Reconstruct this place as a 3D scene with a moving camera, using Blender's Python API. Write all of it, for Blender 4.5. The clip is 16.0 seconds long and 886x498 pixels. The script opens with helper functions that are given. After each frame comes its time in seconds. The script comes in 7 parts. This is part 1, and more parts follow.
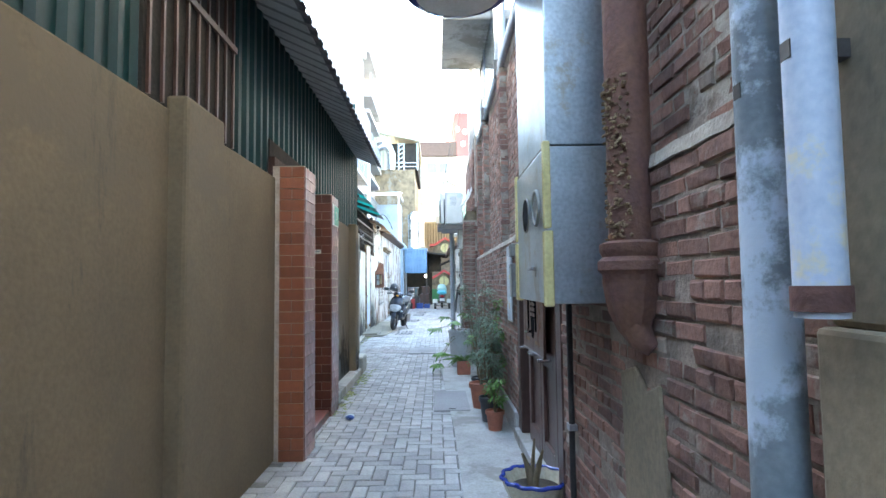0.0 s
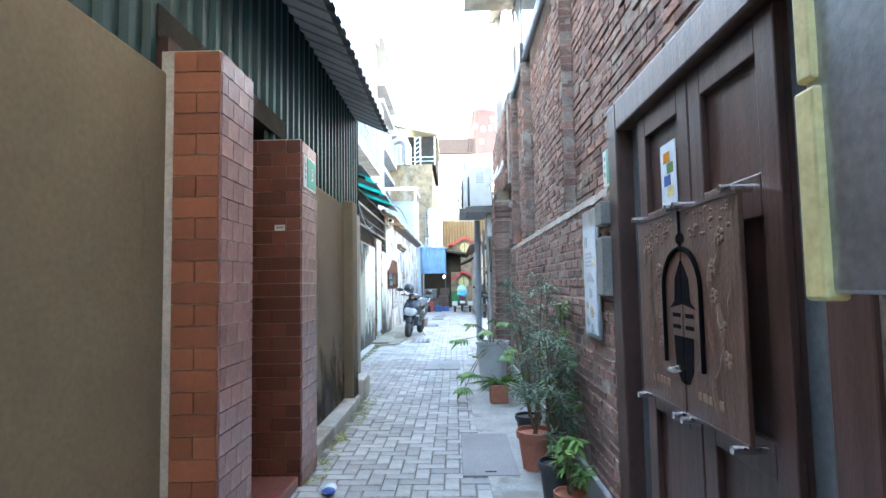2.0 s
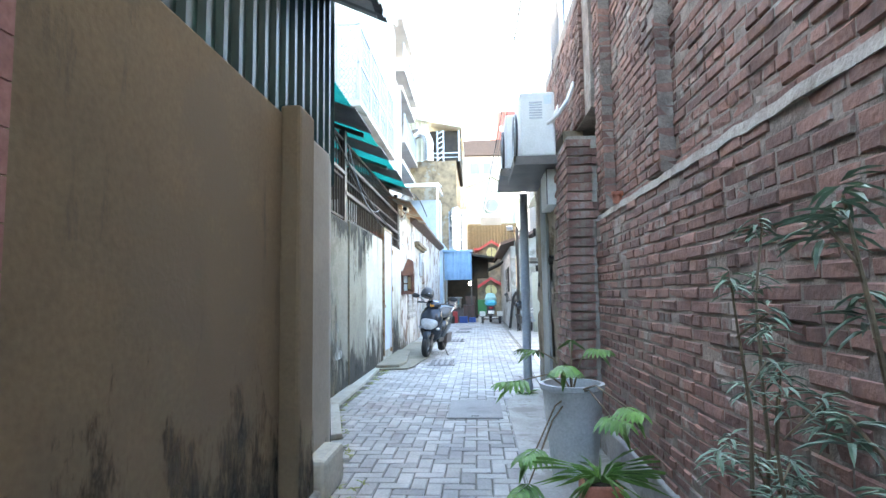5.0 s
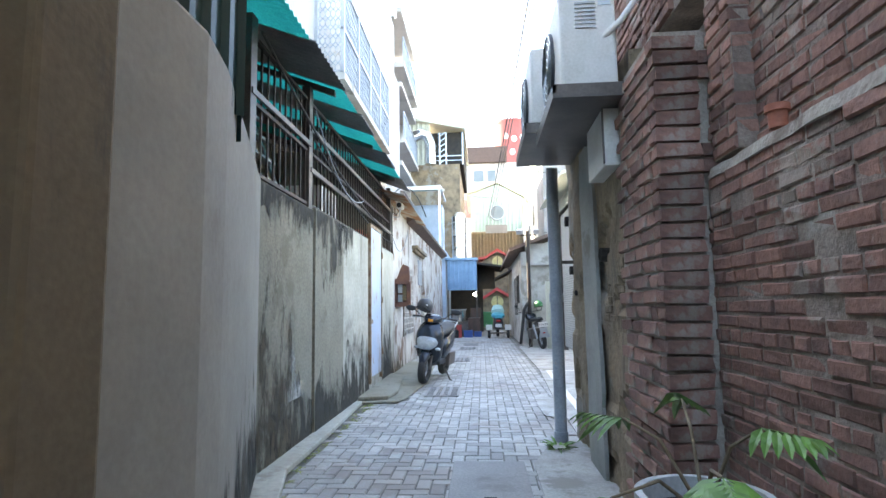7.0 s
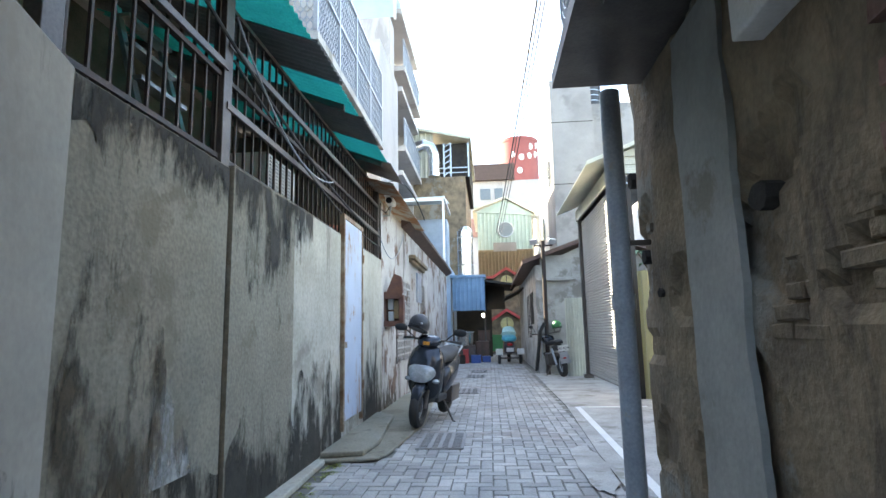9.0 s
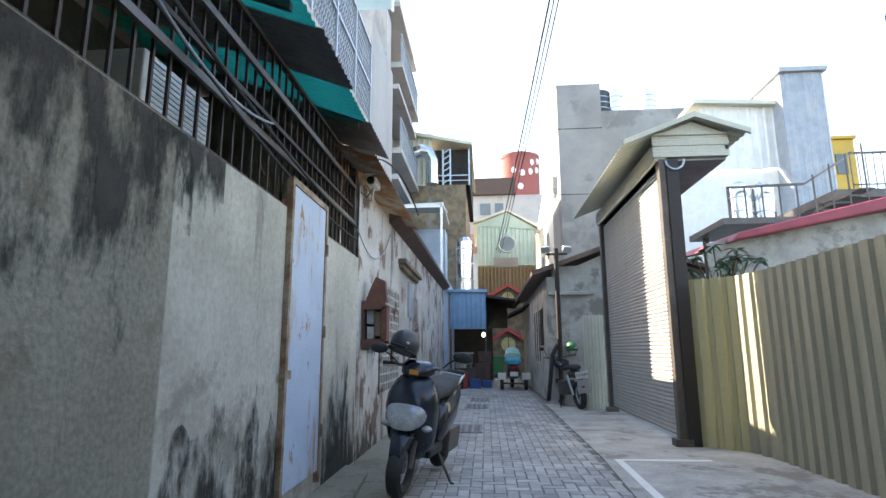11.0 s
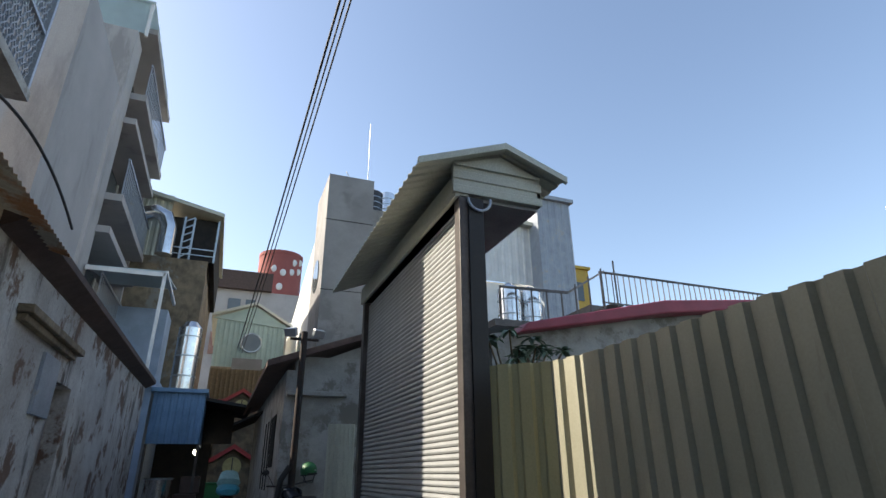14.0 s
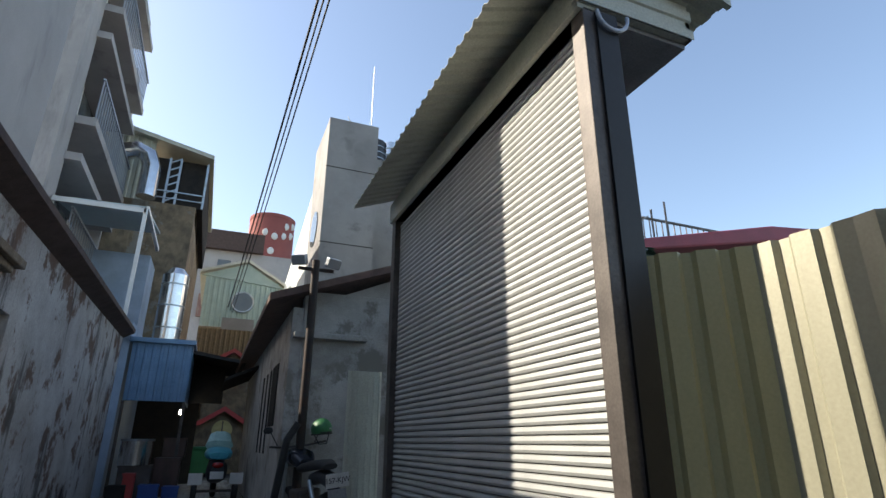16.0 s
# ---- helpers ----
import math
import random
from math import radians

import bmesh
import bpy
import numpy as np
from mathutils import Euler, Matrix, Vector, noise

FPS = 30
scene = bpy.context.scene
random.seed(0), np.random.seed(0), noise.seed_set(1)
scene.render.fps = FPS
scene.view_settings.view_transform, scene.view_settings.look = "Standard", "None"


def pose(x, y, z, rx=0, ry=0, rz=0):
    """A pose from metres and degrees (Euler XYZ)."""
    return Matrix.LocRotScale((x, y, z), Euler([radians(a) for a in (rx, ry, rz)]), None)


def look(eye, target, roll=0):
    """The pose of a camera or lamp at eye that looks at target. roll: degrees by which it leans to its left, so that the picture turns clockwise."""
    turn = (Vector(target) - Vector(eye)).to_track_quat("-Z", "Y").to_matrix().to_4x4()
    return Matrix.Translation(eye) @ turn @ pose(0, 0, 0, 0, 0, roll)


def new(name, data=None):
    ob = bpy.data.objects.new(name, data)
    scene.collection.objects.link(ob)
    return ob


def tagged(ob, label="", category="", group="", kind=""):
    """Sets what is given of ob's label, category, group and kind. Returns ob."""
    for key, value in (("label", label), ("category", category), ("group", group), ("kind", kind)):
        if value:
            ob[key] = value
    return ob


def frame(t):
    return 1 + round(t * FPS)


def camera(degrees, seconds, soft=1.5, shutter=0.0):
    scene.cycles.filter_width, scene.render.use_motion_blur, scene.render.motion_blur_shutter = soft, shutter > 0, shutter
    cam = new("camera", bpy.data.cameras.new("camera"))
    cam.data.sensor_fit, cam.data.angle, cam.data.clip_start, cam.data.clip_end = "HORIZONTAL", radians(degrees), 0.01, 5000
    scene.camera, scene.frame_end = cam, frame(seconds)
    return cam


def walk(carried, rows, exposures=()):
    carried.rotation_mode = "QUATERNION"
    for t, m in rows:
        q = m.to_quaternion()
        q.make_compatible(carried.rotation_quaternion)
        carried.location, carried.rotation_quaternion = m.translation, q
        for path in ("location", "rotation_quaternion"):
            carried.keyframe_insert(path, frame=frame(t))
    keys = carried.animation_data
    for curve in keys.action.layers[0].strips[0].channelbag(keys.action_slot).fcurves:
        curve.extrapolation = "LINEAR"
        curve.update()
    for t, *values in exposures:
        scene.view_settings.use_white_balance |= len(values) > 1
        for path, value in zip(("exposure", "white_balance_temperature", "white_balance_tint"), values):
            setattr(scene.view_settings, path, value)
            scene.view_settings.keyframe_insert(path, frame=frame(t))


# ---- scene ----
cam = camera(78.3, 16.0)
PATH = [
    (0, (0.061, 0.017, 1.403), (0.087, 2.013, 1.523), -0.7),
    (0.5, (0.055, 0.559, 1.343), (0.069, 2.555, 1.46), -0.8),
    (1, (0.044, 1.074, 1.32), (0.029, 3.07, 1.44), -0.8),
    (1.5, (0.001, 1.609, 1.331), (-0.027, 3.605, 1.457), -0.8),
    (2, (-0.012, 2.148, 1.332), (-0.052, 4.144, 1.462), -1.0),
    (2.5, (-0.041, 2.652, 1.304), (-0.097, 4.647, 1.441), -0.9),
    (3, (-0.052, 3.162, 1.285), (-0.112, 5.156, 1.429), -1.0),
    (3.5, (-0.06, 3.709, 1.286), (-0.135, 5.702, 1.433), -1.0),
    (4, (-0.103, 4.246, 1.282), (-0.2, 6.238, 1.432), -1.0),
    (4.5, (-0.134, 4.763, 1.222), (-0.246, 6.754, 1.38), -0.9),
    (5, (-0.173, 5.294, 1.213), (-0.299, 7.283, 1.382), -0.8),
    (5.2, (-0.212, 5.528, 1.184), (-0.341, 7.515, 1.372), -0.9),
    (7.3, (-0.251, 7.534, 1.226), (-0.395, 9.517, 1.448), -0.9),
    (7.5, (-0.246, 7.765, 1.208), (-0.397, 9.744, 1.448), -0.9),
    (8, (-0.298, 8.283, 1.182), (-0.457, 10.259, 1.445), -0.9),
    (8.5, (-0.311, 8.781, 1.147), (-0.47, 10.755, 1.423), -1.1),
    (9, (-0.302, 9.247, 1.155), (-0.464, 11.218, 1.453), -1.2),
    (9.2, (-0.297, 9.464, 1.139), (-0.467, 11.433, 1.445), -1.1),
    (11.3, (-0.476, 11.519, 1.223), (-0.625, 13.478, 1.596), -0.2),
    (11.5, (-0.454, 11.708, 1.254), (-0.599, 13.666, 1.638), -0.2),
    (12, (-0.413, 12.226, 1.275), (-0.472, 14.155, 1.802), -0.3),
    (12.5, (-0.333, 12.68, 1.243), (-0.202, 14.554, 1.93), -0.3),
    (13, (-0.189, 13.156, 1.255), (0.122, 14.988, 1.993), -0.6),
    (13.5, (-0.094, 13.609, 1.243), (0.404, 15.391, 2.002), -0.4),
    (14, (0.017, 14.103, 1.202), (0.693, 15.827, 1.96), -0.5),
    (14.5, (0.064, 14.606, 1.159), (0.821, 16.296, 1.915), -0.4),
    (15, (0.097, 15.134, 1.153), (0.892, 16.81, 1.899), -0.4),
    (15.5, (0.086, 15.7, 1.103), (0.886, 17.392, 1.81), -0.1),
    (16, (0.031, 16.251, 1.082), (0.752, 17.992, 1.752), 0.3),
]
EXPOSURES = [(0.0, 4.5, 7100, 5), (3.0, 4.75, 7100, 5), (5.0, 4.42, 7200, 7), (7.5, 3.7, 7400, 10), (9.0, 3.25, 7400, 10), (11.5, 2.4, 7300, 12), (12.5, 1.85, 7300, 13), (13.5, 1.2, 7100, 12), (14.5, 0.88, 6700, 10), (16.0, 1.05, 6900, 10)]
walk(cam, [(t, look(eye, target, roll)) for t, eye, target, roll in PATH], EXPOSURES)

# ---- light ----
SUN_DIR = Vector((1.0, -0.55, -0.7)).normalized()      # the way the sunlight travels
world = bpy.data.worlds.new("sky")
scene.world = world
world.use_nodes = True
wn = world.node_tree
sky = wn.nodes.new("ShaderNodeTexSky")
sky.sky_type = "NISHITA"
sky.sun_disc = False
sky.sun_elevation = math.asin(-SUN_DIR.z)
sky.sun_rotation = math.atan2(-SUN_DIR.x, -SUN_DIR.y)
sky.dust_density = 1.4
wn.links.new(sky.outputs[0], wn.nodes["Background"].inputs[0])
wn.nodes["Background"].inputs[1].default_value = 0.15
sun = new("sun", bpy.data.lights.new("sun", "SUN"))
sun.data.energy, sun.data.angle, sun.data.color = 4.0, radians(0.5), (1.0, 0.93, 0.82)
sun.matrix_world = look((0, 0, 40), Vector((0, 0, 40)) + SUN_DIR)


# ---- materials ----
MATS = {}


def mat(name, c1, c2=None, scale=3.0, rough=0.8, metal=0.0, bump=0.3, stain=None, stain_scale=1.2, stain_at=0.56,
        fine=60.0, vary=0.0, alpha_glass=False, emit=0.0, spread=0.12, transmission=0.0, stretch=(1, 1, 1), streak=None, streak_at=0.55, streak_scale=2.0, translucent=0.0, grain=0.35):
    """A surface of two mixed tones with fine grain, optional stains and variation from piece to piece."""
    if name in MATS:
        return MATS[name]
    m = bpy.data.materials.new(name)
    m.use_nodes = True
    nt = m.node_tree
    N, L = nt.nodes, nt.links
    b = N["Principled BSDF"]
    b.inputs["Roughness"].default_value = rough
    b.inputs["Metallic"].default_value = metal
    b.inputs["Transmission Weight"].default_value = transmission
    c2 = c2 or tuple(0.75 * v for v in c1)
    tc = N.new("ShaderNodeTexCoord")
    mp = N.new("ShaderNodeMapping")
    mp.inputs["Scale"].default_value = stretch
    L.new(tc.outputs["Object"], mp.inputs[0])
    n1 = N.new("ShaderNodeTexNoise")
    n1.inputs["Scale"].default_value, n1.inputs["Detail"].default_value = scale, 8
    n1.inputs["Roughness"].default_value = 0.65
    L.new(mp.outputs[0], n1.inputs["Vector"])
    r1 = N.new("ShaderNodeValToRGB")
    r1.color_ramp.elements[0].position, r1.color_ramp.elements[1].position = 0.5 - spread, 0.5 + spread
    r1.color_ramp.elements[0].color, r1.color_ramp.elements[1].color = (*c2, 1), (*c1, 1)
    L.new(n1.outputs[0], r1.inputs[0])
    n2 = N.new("ShaderNodeTexNoise")
    n2.inputs["Scale"].default_value, n2.inputs["Detail"].default_value = fine, 4
    L.new(tc.outputs["Object"], n2.inputs["Vector"])
    col = r1.outputs[0]
    g = N.new("ShaderNodeMix")
    g.data_type, g.blend_type = "RGBA", "OVERLAY"
    g.inputs[0].default_value = grain
    L.new(col, g.inputs[6]), L.new(n2.outputs[0], g.inputs[7])
    col = g.outputs[2]
    if stain:
        n3 = N.new("ShaderNodeTexNoise")
        n3.inputs["Scale"].default_value, n3.inputs["Detail"].default_value = stain_scale, 10
        n3.inputs["Roughness"].default_value = 0.7
        L.new(mp.outputs[0], n3.inputs["Vector"])
        r3 = N.new("ShaderNodeValToRGB")
        r3.color_ramp.elements[0].position, r3.color_ramp.elements[1].position = stain_at, stain_at + 0.055
        L.new(n3.outputs[0], r3.inputs[0])
        x = N.new("ShaderNodeMix")
        x.data_type = "RGBA"
        L.new(r3.outputs[0], x.inputs[0]), L.new(col, x.inputs[6])
        x.inputs[7].default_value = (*stain, 1)
        col = x.outputs[2]
    if streak:
        ms = N.new("ShaderNodeMapping")
        ms.inputs["Scale"].default_value = (1, 1, 0.22)
        L.new(tc.outputs["Object"], ms.inputs[0])
        n4 = N.new("ShaderNodeTexNoise")
        n4.inputs["Scale"].default_value, n4.inputs["Detail"].default_value = streak_scale, 9
        n4.inputs["Roughness"].default_value = 0.72
        L.new(ms.outputs[0], n4.inputs["Vector"])
        r4 = N.new("ShaderNodeValToRGB")
        r4.color_ramp.elements[0].position, r4.color_ramp.elements[1].position = streak_at, streak_at + 0.08
        r4.color_ramp.elements[1].color = (0.85, 0.85, 0.85, 1)
        L.new(n4.outputs[0], r4.inputs[0])
        x4 = N.new("ShaderNodeMix")
        x4.data_type = "RGBA"
        L.new(r4.outputs[0], x4.inputs[0]), L.new(col, x4.inputs[6])
        x4.inputs[7].default_value = (*streak, 1)
        col = x4.outputs[2]
    if vary:
        oi = N.new("ShaderNodeObjectInfo")
        ge = N.new("ShaderNodeNewGeometry")
        ad = N.new("ShaderNodeMath")
        ad.operation = "ADD"
        L.new(oi.outputs["Random"], ad.inputs[0]), L.new(ge.outputs["Random Per Island"], ad.inputs[1])
        fr = N.new("ShaderNodeMath")
        fr.operation = "FRACT"
        L.new(ad.outputs[0], fr.inputs[0])
        mr = N.new("ShaderNodeMapRange")
        mr.inputs[3].default_value, mr.inputs[4].default_value = 1 - vary, 1 + vary
        L.new(fr.outputs[0], mr.inputs[0])
        hs = N.new("ShaderNodeHueSaturation")
        L.new(mr.outputs[0], hs.inputs["Value"]), L.new(col, hs.inputs["Color"])
        col = hs.outputs[0]
    L.new(col, b.inputs["Base Color"])
    if bump:
        bp = N.new("ShaderNodeBump")
        bp.inputs["Strength"].default_value, bp.inputs["Distance"].default_value = bump, 0.01
        mx = N.new("ShaderNodeMath")
        mx.operation = "ADD"
        L.new(n1.outputs[0], mx.inputs[0]), L.new(n2.outputs[0], mx.inputs[1])
        L.new(mx.outputs[0], bp.inputs["Height"])
        L.new(bp.outputs[0], b.inputs["Normal"])
    if translucent:
        tr = N.new("ShaderNodeBsdfTranslucent")
        L.new(col, tr.inputs[0])
        ms2 = N.new("ShaderNodeMixShader")
        ms2.inputs[0].default_value = translucent
        L.new(b.outputs[0], ms2.inputs[1]), L.new(tr.outputs[0], ms2.inputs[2])
        L.new(ms2.outputs[0], N["Material Output"].inputs[0])
    if emit:
        L.new(col, b.inputs["Emission Color"])
        b.inputs["Emission Strength"].default_value = emit
    MATS[name] = m
    return m


M_PAVER = mat("concrete_paver", (0.42, 0.41, 0.385), (0.30, 0.295, 0.28), 2.0, 0.82, bump=0.3, vary=0.2, stain=(0.30, 0.275, 0.25), stain_scale=0.6, stain_at=0.54)
M_JOINT = mat("sandy_joint", (0.2, 0.19, 0.165), (0.12, 0.12, 0.1), 6, 0.95)
M_GROUND = mat("old_asphalt", (0.09, 0.09, 0.088), (0.06, 0.06, 0.06), 3, 0.95)
M_CONC = mat("worn_concrete", (0.45, 0.44, 0.41), (0.31, 0.30, 0.275), 2.2, 0.9, stain=(0.23, 0.22, 0.19), stain_scale=1.2, stain_at=0.54, bump=0.25)
M_BEIGE = mat("beige_render", (0.188, 0.144, 0.088), (0.138, 0.108, 0.069), 1.3, 0.92, bump=0.16, stain=(0.155, 0.122, 0.08), stain_scale=1.1, stain_at=0.55, fine=45, grain=0.22, streak=(0.085, 0.076, 0.056), streak_at=0.6, streak_scale=2.2, spread=0.2)
M_PALE = mat("pale_render", (0.37, 0.35, 0.3), (0.29, 0.27, 0.23), 0.9, 0.9, bump=0.12, fine=30, grain=0.15, stain=(0.3, 0.275, 0.23), stain_scale=1.1, stain_at=0.57, streak=(0.17, 0.15, 0.12), streak_at=0.62, streak_scale=1.6)
M_GREYWALL = mat("mouldy_render", (0.46, 0.45, 0.385), (0.36, 0.345, 0.29), 1.6, 0.92, bump=0.3, stain=(0.27, 0.25, 0.205), stain_scale=0.9, stain_at=0.58, fine=30, grain=0.3, streak=(0.16, 0.148, 0.12), streak_at=0.6, streak_scale=1.7)
M_WHITEWALL = mat("peeling_whitewash", (0.53, 0.52, 0.49), (0.38, 0.35, 0.32), 1.4, 0.9, bump=0.4, stain=(0.17, 0.105, 0.075), stain_scale=1.5, stain_at=0.53, fine=30, grain=0.3, streak=(0.09, 0.075, 0.062), streak_at=0.55, streak_scale=2.4)
M_PLASTER = mat("crumbling_plaster", (0.28, 0.215, 0.14), (0.15, 0.115, 0.078), 2.6, 0.95, bump=0.9, stain=(0.25, 0.235, 0.2), stain_scale=1.1, stain_at=0.57, fine=34, streak=(0.10, 0.078, 0.055), streak_at=0.56, streak_scale=2.5)
M_MORTAR = mat("old_mortar", (0.30, 0.245, 0.20), (0.17, 0.135, 0.11), 6, 0.95, bump=0.6, stain=(0.36, 0.33, 0.28), stain_scale=1.4, stain_at=0.56)
M_BRICK = mat("red_brick", (0.275, 0.143, 0.106), (0.16, 0.094, 0.076), 7, 0.9, bump=0.5, vary=0.36, stain=(0.27, 0.22, 0.18), stain_scale=2.6, stain_at=0.55, fine=45, spread=0.18)
M_TILE = mat("terracotta_tile", (0.34, 0.11, 0.052), (0.22, 0.075, 0.04), 5, 0.3, bump=0.06, vary=0.25, grain=0.2)
M_TILE2 = mat("glazed_purple_tile", (0.33, 0.19, 0.18), (0.26, 0.14, 0.13), 5, 0.25, bump=0.08, vary=0.14)
M_GREENTIN = mat("green_painted_tin", (0.008, 0.048, 0.05), (0.006, 0.03, 0.032), 3, 0.42, 0.0, bump=0.06, stretch=(1, 1, 0.2), grain=0.15)
M_GREYTIN = mat("grey_tin", (0.30, 0.31, 0.32), (0.2, 0.2, 0.21), 2.0, 0.5, 0.4, bump=0.1)
M_OLIVETIN = mat("olive_tin", (0.36, 0.345, 0.255), (0.3, 0.29, 0.21), 2.0, 0.4, 0.15, bump=0.06, stretch=(1, 1, 0.15), grain=0.15, streak=(0.22, 0.21, 0.16), streak_at=0.6, streak_scale=3.0)
M_CREAMTIN = mat("cream_tin", (0.55, 0.56, 0.46), (0.48, 0.48, 0.4), 2.0, 0.45, 0.1, bump=0.08)
M_BLUETIN = mat("blue_tin", (0.16, 0.28, 0.42), (0.12, 0.22, 0.33), 2.0, 0.45, 0.2, bump=0.08)
M_RUSTTIN = mat("rusty_tin", (0.32, 0.16, 0.08), (0.4, 0.36, 0.29), 2.4, 0.85, 0.1, bump=0.3, spread=0.05)
M_TEAL = mat("teal_sheet", (0.06, 0.5, 0.46), (0.05, 0.42, 0.39), 2.5, 0.5, bump=0.05, stretch=(1, 0.2, 1), translucent=0.7)
M_SHUTTER = mat("shutter_steel", (0.46, 0.47, 0.46), (0.4, 0.41, 0.4), 3, 0.42, 0.2, bump=0.04, grain=0.15)
M_DARKSTEEL = mat("dark_brown_steel", (0.11, 0.095, 0.085), (0.07, 0.06, 0.055), 4, 0.45, 0.3, bump=0.1)
M_BLACKIRON = mat("black_iron", (0.03, 0.028, 0.027), (0.05, 0.03, 0.022), 9, 0.6, 0.4, bump=0.2)
M_STEEL = mat("dull_stainless", (0.46, 0.51, 0.54), (0.35, 0.39, 0.42), 4, 0.32, 0.85, bump=0.1, stain=(0.36, 0.34, 0.3), stain_scale=3)
M_CHROME = mat("bright_metal", (0.7, 0.7, 0.7), (0.6, 0.6, 0.6), 4, 0.18, 1.0, bump=0.03)
M_RUSTPIPE = mat("rusted_iron_pipe", (0.15, 0.075, 0.065), (0.2, 0.1, 0.065), 7, 0.8, 0.3, bump=0.5)
M_NESTY = mat("flaking_rust_crust", (0.36, 0.26, 0.15), (0.12, 0.06, 0.035), 22, 0.95, bump=1.0)
M_PVC = mat("grey_pvc", (0.34, 0.38, 0.42), (0.27, 0.3, 0.34), 3, 0.4, bump=0.1, stain=(0.4, 0.36, 0.3), stain_scale=3, stain_at=0.6)
M_PVCW = mat("pale_blue_pvc", (0.56, 0.63, 0.72), (0.45, 0.52, 0.62), 3, 0.35, bump=0.1, stain=(0.7, 0.66, 0.52), stain_scale=3, stain_at=0.6)
M_WOOD = mat("dark_stained_wood", (0.10, 0.052, 0.042), (0.055, 0.03, 0.024), 6, 0.36, bump=0.12, stretch=(1, 5, 0.4), grain=0.2)
M_CARVED = mat("carved_wood", (0.13, 0.068, 0.045), (0.085, 0.043, 0.03), 9, 0.42, bump=0.25, stretch=(1, 4, 0.5))
M_GLASS = mat("window_glass", (0.12, 0.14, 0.15), (0.1, 0.12, 0.13), 2, 0.06, bump=0.0)
M_PAPER = mat("laminated_paper", (0.66, 0.74, 0.78), (0.6, 0.68, 0.74), 6, 0.25, bump=0.03)
M_WHITE = mat("white_paint", (0.75, 0.75, 0.72), (0.66, 0.66, 0.63), 3, 0.5, bump=0.08)
M_WHITEPL = mat("white_plastic", (0.72, 0.72, 0.69), (0.62, 0.62, 0.58), 4, 0.4, bump=0.03)
M_DIRTYWHITE = mat("dirty_white_door_paint", (0.47, 0.56, 0.68), (0.4, 0.48, 0.59), 1.8, 0.5, bump=0.08, grain=0.25, stain=(0.3, 0.16, 0.07), stain_scale=4.5, stain_at=0.6, streak=(0.36, 0.2, 0.09), streak_at=0.56, streak_scale=6)
M_RUSTYFRAME = mat("rusty_frame", (0.2, 0.11, 0.06), (0.36, 0.3, 0.22), 6, 0.85, 0.2, bump=0.4)
M_SIGNG = mat("green_enamel", (0.03, 0.36, 0.24), (0.03, 0.32, 0.22), 4, 0.35, bump=0.02)
M_YELLOW = mat("yellow_edge", (0.62, 0.53, 0.24), (0.5, 0.42, 0.18), 8, 0.6, bump=0.1)
M_POT = mat("terracotta_pot", (0.42, 0.15, 0.09), (0.34, 0.12, 0.075), 8, 0.7, bump=0.15)
M_POTB = mat("black_plastic", (0.035, 0.036, 0.04), (0.025, 0.025, 0.028), 5, 0.45, bump=0.05)
M_POTG = mat("grey_planter", (0.52, 0.54, 0.53), (0.46, 0.48, 0.47), 4, 0.6, bump=0.08)
M_SOIL = mat("potting_soil", (0.06, 0.045, 0.03), (0.03, 0.022, 0.015), 20, 1.0, bump=0.8)
M_CERAM = mat("cream_glaze", (0.62, 0.56, 0.42), (0.55, 0.48, 0.35), 5, 0.15, bump=0.03)
M_COBALT = mat("cobalt_glaze", (0.03, 0.06, 0.3), (0.025, 0.05, 0.22), 8, 0.12, bump=0.03)
M_LEAF = mat("grey_green_leaf", (0.2, 0.28, 0.19), (0.13, 0.2, 0.13), 5, 0.45, bump=0.05, vary=0.4)
M_LEAF2 = mat("bright_green_leaf", (0.14, 0.27, 0.05), (0.09, 0.2, 0.04), 5, 0.45, bump=0.05, vary=0.3)
M_STEM = mat("plant_stem", (0.2, 0.15, 0.09), (0.13, 0.1, 0.06), 12, 0.9)
M_BLACK = mat("black_rubber", (0.02, 0.02, 0.02), (0.03, 0.03, 0.03), 9, 0.7, bump=0.1)
M_SCOOT = mat("dark_blue_paint", (0.03, 0.035, 0.045), (0.025, 0.03, 0.04), 3, 0.2, 0.3, bump=0.0)
M_SCOOTS = mat("silver_panel", (0.4, 0.42, 0.44), (0.34, 0.36, 0.38), 3, 0.3, 0.5, bump=0.0)
M_LENS = mat("clear_lens", (0.42, 0.44, 0.45), (0.3, 0.32, 0.33), 12, 0.08, 0.2, bump=0.05)
M_REDLENS = mat("red_lens", (0.45, 0.02, 0.02), (0.35, 0.02, 0.02), 9, 0.15, bump=0.0)
M_AMBER = mat("amber_lens", (0.6, 0.25, 0.03), (0.5, 0.2, 0.03), 9, 0.15, bump=0.0)
M_CYAN = mat("turquoise_raincover", (0.05, 0.38, 0.46), (0.04, 0.3, 0.4), 6, 0.4, bump=0.3)
M_AQUA = mat("pale_aqua_plastic_sheet", (0.35, 0.55, 0.5), (0.28, 0.46, 0.42), 8, 0.4, bump=0.4)
M_RED = mat("red_roof_paint", (0.5, 0.055, 0.05), (0.42, 0.05, 0.045), 3, 0.5, bump=0.1)
M_PINK = mat("faded_red_tarp", (0.36, 0.05, 0.075), (0.28, 0.04, 0.06), 3, 0.55, bump=0.3)
M_TOWERRED = mat("red_tower_render", (0.33, 0.10, 0.085), (0.28, 0.085, 0.075), 0.6, 0.85, bump=0.1)
